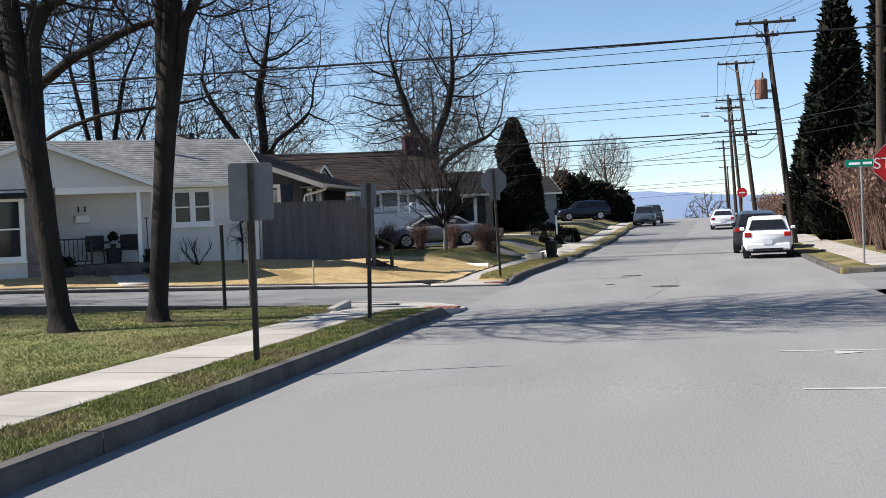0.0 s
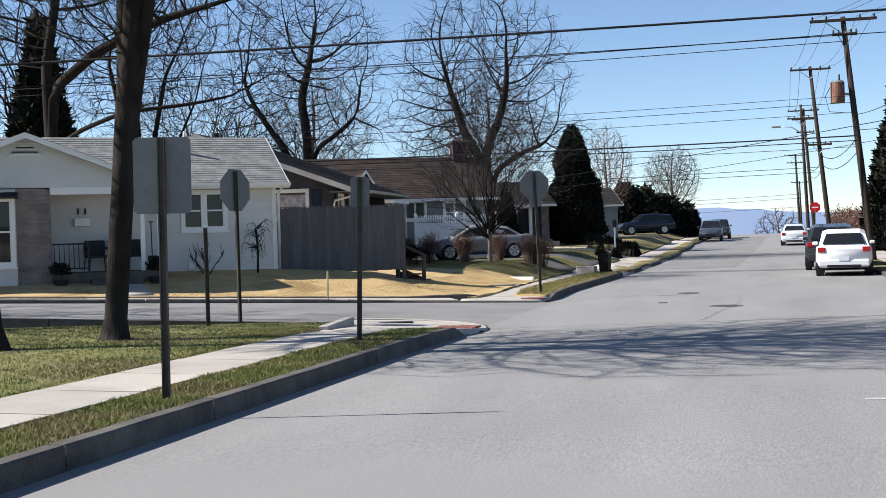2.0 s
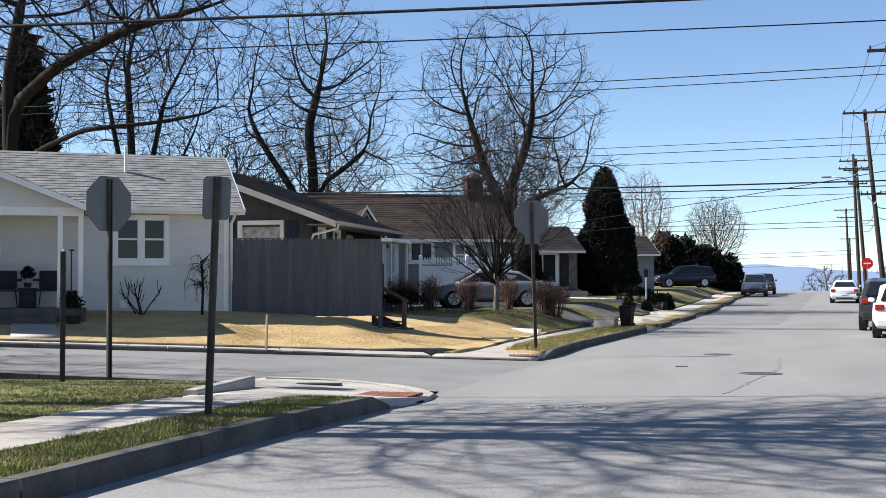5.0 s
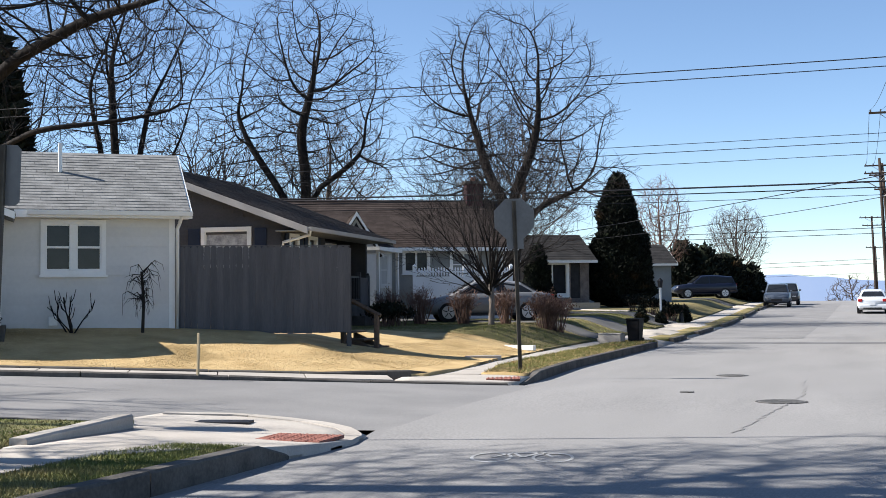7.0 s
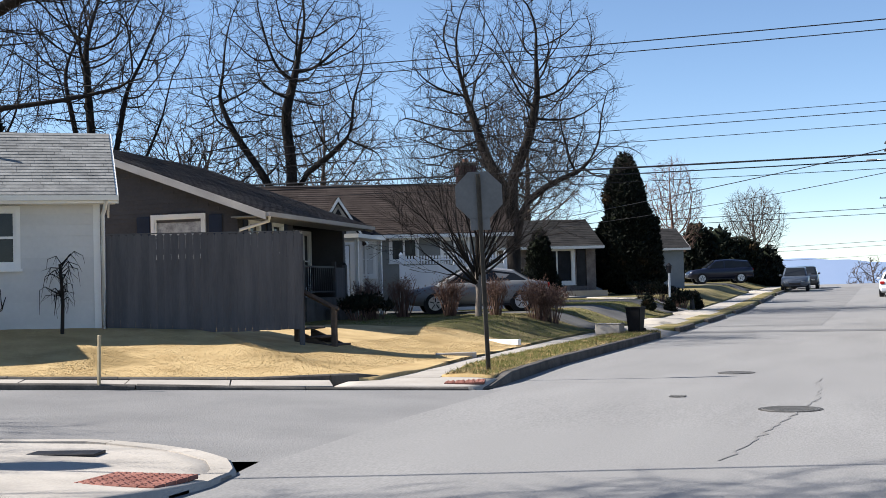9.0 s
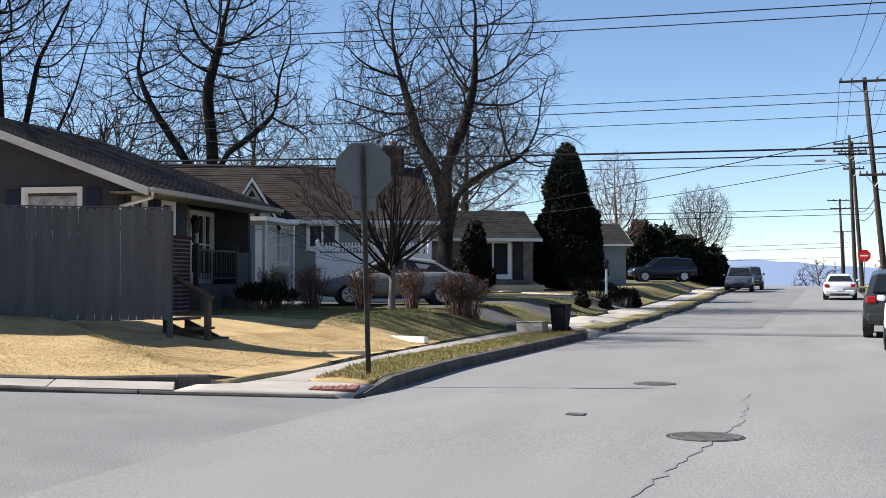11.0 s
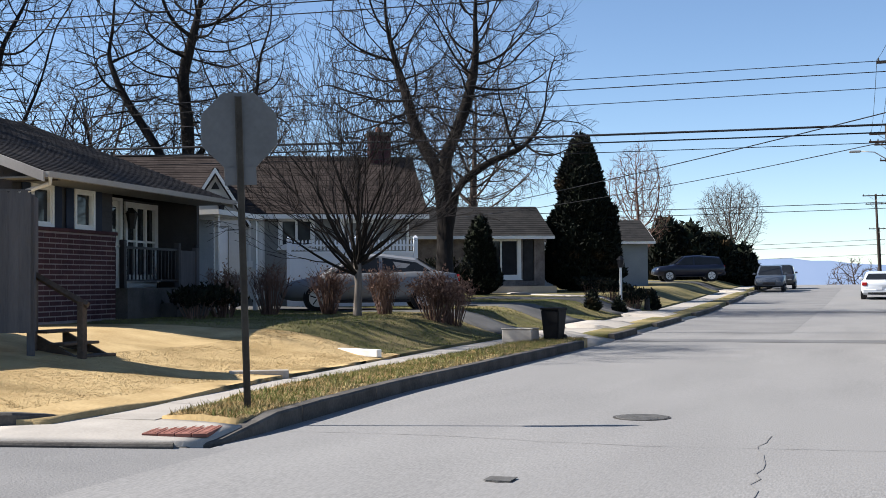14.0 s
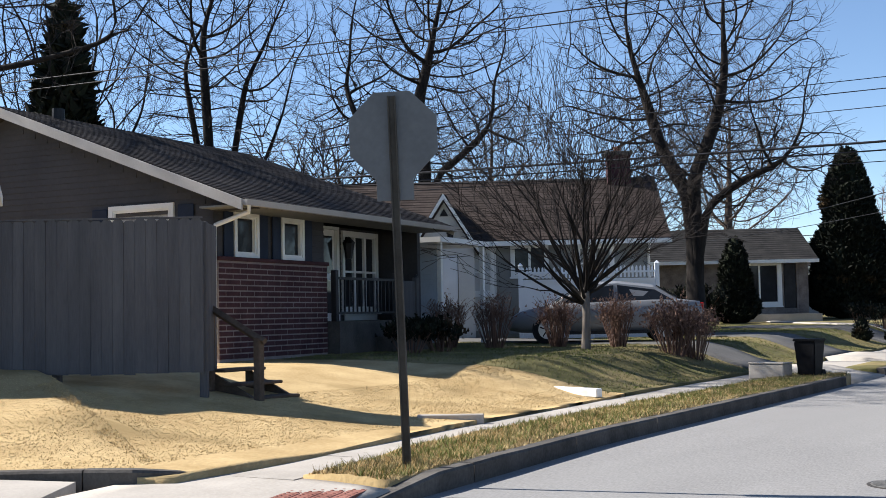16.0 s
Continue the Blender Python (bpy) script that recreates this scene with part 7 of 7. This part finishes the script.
def shrub(x, y, z, rx, ry, h, seed, label, stems=60, leaf=1500, m=None, name="shrub", flare=0.35, lsize=0.05):
    """A twiggy winter bush: many rising stems with fine dry leaves towards a rounded top."""
    rng = random.Random(seed)
    e = base(name, pose(x, y, z), label, "shrub")
    lines = []
    tips = []
    for i in range(stems):
        a, q = rng.uniform(0, 6.283), math.sqrt(rng.random())
        b = Vector((math.cos(a) * rx * q * flare, math.sin(a) * ry * q * flare, -0.05))
        t = Vector((math.cos(a) * rx * q, math.sin(a) * ry * q, h * rng.uniform(0.75, 1.0) * (1 - 0.25 * q * q)))
        mid = b.lerp(t, 0.5) + Vector((rng.uniform(-0.05, 0.05), rng.uniform(-0.05, 0.05), 0.08))
        lines.append([(b, 0.014), (mid, 0.010), (t, 0.004)])
        for k in range(5):
            s = mid.lerp(t, rng.random())
            d = Vector((rng.gauss(0, 0.14), rng.gauss(0, 0.14), rng.uniform(0.08, 0.26))) * max(0.6, h)
            lines.append([(s, 0.006), (s + d, 0.0035)])
            tips.append(s + d)
            tips.append(s.lerp(s + d, 0.5))
    V, F = tubes(lines, 3)
    raw("stem_clump", V, F, TWIG_RED, e)["kind"] = "stuff"
    V, F = clumps(rng, lambda g: (g.choice(tips) + Vector((g.gauss(0, 0.05), g.gauss(0, 0.05), g.gauss(0, 0.05))), Vector((0, 0, 1))), leaf, lsize)
    raw("foliage", V, F, m or SHRUB_LEAF, e)["kind"] = "stuff"


def hedge_row():
    for i, (x, y, rx, h, lf) in enumerate(((-12.1, 37.0, 0.5, 1.1, 120), (-11.1, 37.3, 0.5, 1.15, 180), (-9.9, 38.0, 0.45, 1.1, 350), (-8.45, 38.0, 0.42, 1.1, 450), (-7.05, 37.6, 0.6, 1.05, 1500), (-6.75, 37.95, 0.6, 1.0, 1500))):
        shrub(x, y, yard_z(x, y), rx, rx, h, 100 + i, "reddish clipped winter bush on the bank", 55, lf)


hedge_row()
# ornamental bed in front of the low house
for i, (x, y, h, r) in enumerate(((-6.7, 52.5, 0.75, 0.28), (-6.2, 54.5, 0.6, 0.25), (-5.9, 60.0, 0.85, 0.3), (-6.9, 60.5, 0.8, 0.3))):
    evergreen(x, y, yard_z(x, y) - 0.05, h, r, 90 + i, "dwarf cone-shaped evergreen in a garden bed", 350, 0.12, 0.7, "dwarf_conifer")
for i, (x, y, r) in enumerate(((-8.2, 59, 0.7), (-7.2, 58.2, 0.6), (-6.2, 57.6, 0.5))):
    shrub(x, y, yard_z(x, y), r, r, 0.75, 180 + i, "dark clipped bush in a garden bed", 30, 900, CONIFER, lsize=0.1)
lp = base("garden_lamp", pose(-6.6, 57.0, yard_z(-6.6, 57.0)), "white garden lamp post with a dark lantern", "lamp")
part("post", cyl(0.05, 0, 1.5, 8), WHITE, lp)
part("lantern", cyl(0.1, 1.5, 1.8, 6, 0.14), BLACK, lp)
part("cap", cyl(0.17, 1.8, 1.95, 6, 0.02), BLACK, lp)
bb = base("birdbath", pose(-5.9, 58.6, yard_z(-5.9, 58.6)), "dark stone birdbath on a pedestal", "birdbath")
part("pedestal", cyl(0.12, 0, 0.7, 10, 0.07), IRON, bb)
part("bowl", cyl(0.1, 0.7, 0.82, 14, 0.32), IRON, bb)
shrub(-15.2, 60.8, 0.8, 1.5, 0.9, 1.4, 120, "low dark rounded bush in front of the low house", 60, 2600, CONIFER, lsize=0.14)
for i, (x, y) in enumerate(((-10.9, 33.6), (-10.8, 34.6))):
    shrub(x, y, yard_z(x, y), 0.5, 0.5, 0.6, 130 + i, "small dark bush along the porch foundation", 26, 900, CONIFER, lsize=0.09)
for i, (x, y, rx, h) in enumerate(((8.6, 33, 1.5, 3.4), (9.6, 36, 1.7, 4.0), (10.2, 31, 1.6, 3.2), (8.3, 38.5, 1.2, 3.8), (11.5, 34, 1.8, 4.4), (9.3, 28.5, 1.3, 2.6))):
    shrub(x, y, east_z(x, y) - 0.05, rx, rx, h, 140 + i, "tall reddish brush thicket on the east side", 150, 2600, lsize=0.12)
for i, (x, y) in enumerate(((7.4, 62), (7.0, 68), (6.8, 76), (6.6, 85), (6.4, 95))):
    shrub(x, y, road_z(y) + 0.1, 1.2, 1.6, 2.2, 160 + i, "bare brush along the far east verge", 90, 700, lsize=0.12)


def weeping(x, y, z):
    rng = random.Random(9)
    e = base("weeping_shrub", pose(x, y, z), "small bare weeping shrub against the white wall", "shrub")
    V, F = tubes([[(Vector((0, 0, -0.1)), 0.035), (Vector((0.03, 0, 0.6)), 0.03), (Vector((-0.02, 0, 1.25)), 0.028)]], 6)
    raw("trunk", V, F, BARK, e)
    lines = []
    for i in range(30):
        a = rng.uniform(0, 6.283)
        r = rng.uniform(0.12, 0.55)
        b = Vector((rng.uniform(-0.02, 0.03), 0, rng.uniform(0.55, 1.27)))
        o = Vector((math.cos(a) * r, math.sin(a) * r * 0.5, 0))
        k = rng.uniform(0.02, 0.22)
        mid = b + o * 0.5 + Vector((rng.gauss(0, 0.04), 0, k))
        end = b + o + Vector((rng.gauss(0, 0.08), 0, k - rng.uniform(0.1, 0.5)))
        lines.append([(b, 0.013), (mid, 0.009), (b + o * 0.85 + Vector((0, 0, k * 0.6)), 0.007), (end, 0.003)])
        for j in range(2):
            lines.append([(mid, 0.005), (mid + Vector((rng.gauss(0, 0.14), rng.gauss(0, 0.05), -rng.uniform(0.05, 0.3))), 0.003)])
    V, F = tubes(lines, 3)
    raw("branchwork", V, F, BARK, e)["kind"] = "stuff"


_p = H1.matrix_world @ Vector((-0.68, -0.5, 0))
weeping(_p.x, _p.y, yard_z(_p.x, _p.y))


def rose(x, y, z):
    rng = random.Random(19)
    e = base("rose_bush", pose(x, y, z), "pruned bare rose bush against the white wall", "shrub")
    for i in range(6):
        p = Vector((rng.uniform(-0.08, 0.08), 0, -0.05))
        d = Vector((rng.gauss(0, 0.45), rng.gauss(0, 0.2), 1)).normalized()
        pts = [(p.copy(), 0.018)]
        forks = []
        for k in range(5):
            d = (d + Vector((rng.gauss(0, 0.28), rng.gauss(0, 0.12), 0.1))).normalized()
            p = p + d * rng.uniform(0.13, 0.19)
            pts.append((p.copy(), 0.016 - k * 0.002))
            if k in (1, 2, 3):
                q = (d + Vector((rng.choice((-1, 1)) * rng.uniform(0.5, 1.0), rng.gauss(0, 0.2), 0.2))).normalized()
                forks.append([(p.copy(), 0.011), (p + q * 0.12, 0.009), (p + q * 0.2 + Vector((0, 0, 0.12)), 0.006)])
        V, F = tubes([pts] + forks, 5)
        raw("cane", V, F, BARK, e)


_p = H1.matrix_world @ Vector((-2.07, -0.45, 0))
rose(_p.x, _p.y, yard_z(_p.x, _p.y))


# ---- grass ----
def blades(name, pick, n, hmin, hmax, w, zf, material, label, seed, clump=0.0):
    """Loose blades scattered by pick(rng) over a lawn."""
    rng = random.Random(seed)
    V, F = [], []
    for i in range(n):
        x, y = pick(rng)
        for j in range(1 + (3 if rng.random() < clump else 0)):
            xx, yy = x + rng.gauss(0, 0.015), y + rng.gauss(0, 0.015)
            z = zf(xx, yy) - 0.005
            a = rng.uniform(0, 6.283)
            h = rng.uniform(hmin, hmax)
            c, s = math.cos(a) * w, math.sin(a) * w
            lx, ly = rng.gauss(0, 0.5) * h, rng.gauss(0, 0.5) * h
            k = len(V)
            V += [(xx - c, yy - s, z), (xx + c, yy + s, z), (xx + lx, yy + ly, z + h)]
            F.append((k, k + 1, k + 2))
    o = raw(name, V, F, material)
    return tagged(o, label, "grass", kind="stuff")


def in_verge(g):
    y = g.uniform(-8, 10.4)
    return kerb_w(y) - g.uniform(0.17, 0.98), y


def in_park(g):
    while True:
        x, y = -4.4 - 12 * g.random() ** 1.5, g.uniform(-4, 12)
        if y < near_y(x) - 0.25 and not (x > -5.0 and y > 9.5 + (-4.5 - x) * 4):
            return x, y


def in_straw(g):
    while True:
        x, y = g.uniform(-14, -5.5), g.uniform(15.5, 31.2)
        if (y - far_y(x)) * math.cos(CA) > 1.2 and x < kerb_w(y) - walk_in(y) - 0.05 and not (x < -8.0 and y > 22.5 + (x + 11.2) * 0.55 + 0.0):
            return x, y


def in_verge_n(g):
    y = g.uniform(21.8, 37.9)
    return kerb_w(y) - 0.16 - g.random() * (0.8 + 0.25 * smooth((y - 21.6) / 3)), y


def in_green(g):
    y = g.uniform(31.2, 60)
    return kerb_w(y) - 2.2 - g.random() ** 1.3 * 8, y


zp = lambda x, y: park_z(x, y) + 0.02 * noise.noise(Vector((x * 0.7, y * 0.7, 0)))
zv = lambda x, y: park_z(x, y) + 0.015 + 0.02 * noise.noise(Vector((x * 1.5, y * 1.5, 3))) - (0.05 * smooth((y - 9.6) / 1.2))
zn = lambda x, y: road_z(y) + 0.165 + 0.03 * noise.noise(Vector((x * 2, y * 1.2, 3)))
blades("grass_verge", in_verge, 46000, 0.015, 0.05, 0.005, zv, GRASS_B, "short patchy green grass on the verge", 1, 0.3)
blades("grass_park", in_park, 100000, 0.012, 0.04, 0.006, zp, GRASS_B, "short patchy green grass of the park lawn", 2, 0.2)
blades("grass_straw", in_straw, 90000, 0.006, 0.018, 0.007, bumpy(yard_z), STRAW_B, "dormant straw-coloured grass on the corner lot", 3, 0.2)
blades("grass_verge_dry", in_verge_n, 34000, 0.01, 0.04, 0.006, zn, STRAW_B, "dry uneven grass behind the far kerb", 4, 0.4)
blades("grass_weeds", in_verge_n, 5000, 0.03, 0.09, 0.006, zn, GRASS_B, "green weeds in the dry verge", 5, 0.6)
blades("grass_yards", in_green, 46000, 0.012, 0.045, 0.007, bumpy(yard_z, 0.025), GRASS_B, "thin green grass on the banked yards", 6, 0.2)

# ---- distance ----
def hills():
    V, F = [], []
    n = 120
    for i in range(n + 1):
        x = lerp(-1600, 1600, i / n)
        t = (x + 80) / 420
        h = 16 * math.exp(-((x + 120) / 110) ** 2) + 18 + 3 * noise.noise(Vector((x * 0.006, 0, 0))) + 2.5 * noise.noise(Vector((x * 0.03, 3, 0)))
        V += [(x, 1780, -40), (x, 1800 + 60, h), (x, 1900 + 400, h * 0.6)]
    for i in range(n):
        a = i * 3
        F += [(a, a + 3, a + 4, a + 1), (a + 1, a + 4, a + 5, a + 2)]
    o = raw("backdrop_hills", V, F, HILL_HAZE, None, "", True)
    return tagged(o, "ridge on the horizon with haze painted into its blue colour", "hills", kind="structure")


hills()


def far_woods():
    rng = random.Random(5)
    lines = []
    for i in range(900):
        x, y = rng.uniform(-90, 75), rng.uniform(280, 420)
        z = road_z(min(y, 300)) - 0.4
        h = rng.uniform(2.5, 6)
        lines.append([(Vector((x, y, z)), 0.2), (Vector((x + rng.gauss(0, 0.4), y, z + h * 0.5)), 0.14), (Vector((x + rng.gauss(0, 0.9), y, z + h)), 0.04)])
        for k in range(9):
            b = Vector((x, y, z + h * rng.uniform(0.2, 0.7)))
            lines.append([(b, 0.1), (b + Vector((rng.gauss(0, 1.2), 0, rng.uniform(0.6, 2.2))), 0.03)])
    V, F = tubes(lines, 3)
    o = raw("far_woods", V, F, TWIG)
    return tagged(o, "brown winter scrub beyond the crest of the street", "woods", kind="stuff")


far_woods()


def back_woods():
    """Dense bare thickets closing the view behind the houses."""
    rng = random.Random(15)
    lines = []
    for i in range(420):
        x = rng.uniform(-75, -22)
        y = rng.uniform(44, 95)
        if y > 60 and x > -26 - (y - 60) * 0.1:
            continue
        h = rng.uniform(4, 8)
        b = Vector((x, y, 0.8))
        lines.append([(b, 0.09), (b + Vector((rng.gauss(0, 0.3), 0, h * 0.5)), 0.06), (b + Vector((rng.gauss(0, 0.8), 0, h)), 0.012)])
        for k in range(26):
            s = b + Vector((0, 0, h * rng.uniform(0.25, 0.95)))
            d = Vector((rng.gauss(0, 0.9), rng.gauss(0, 0.9), rng.uniform(0.4, 1.7)))
            lines.append([(s, 0.028), (s + d * 0.6 + Vector((0, 0, 0.1)), 0.018), (s + d, 0.009)])
    V, F = tubes(lines, 3)
    o = raw("back_woods", V, F, TWIG)
    return tagged(o, "thicket of bare brown trees behind the houses", "woods", kind="stuff")


back_woods()

# bricks of the apron wall, last
bricks(apron, 0.0, 3.5, 0.68, 2.35, "y", 0.1, BRICK, 0.42, 0.098, 0.024)
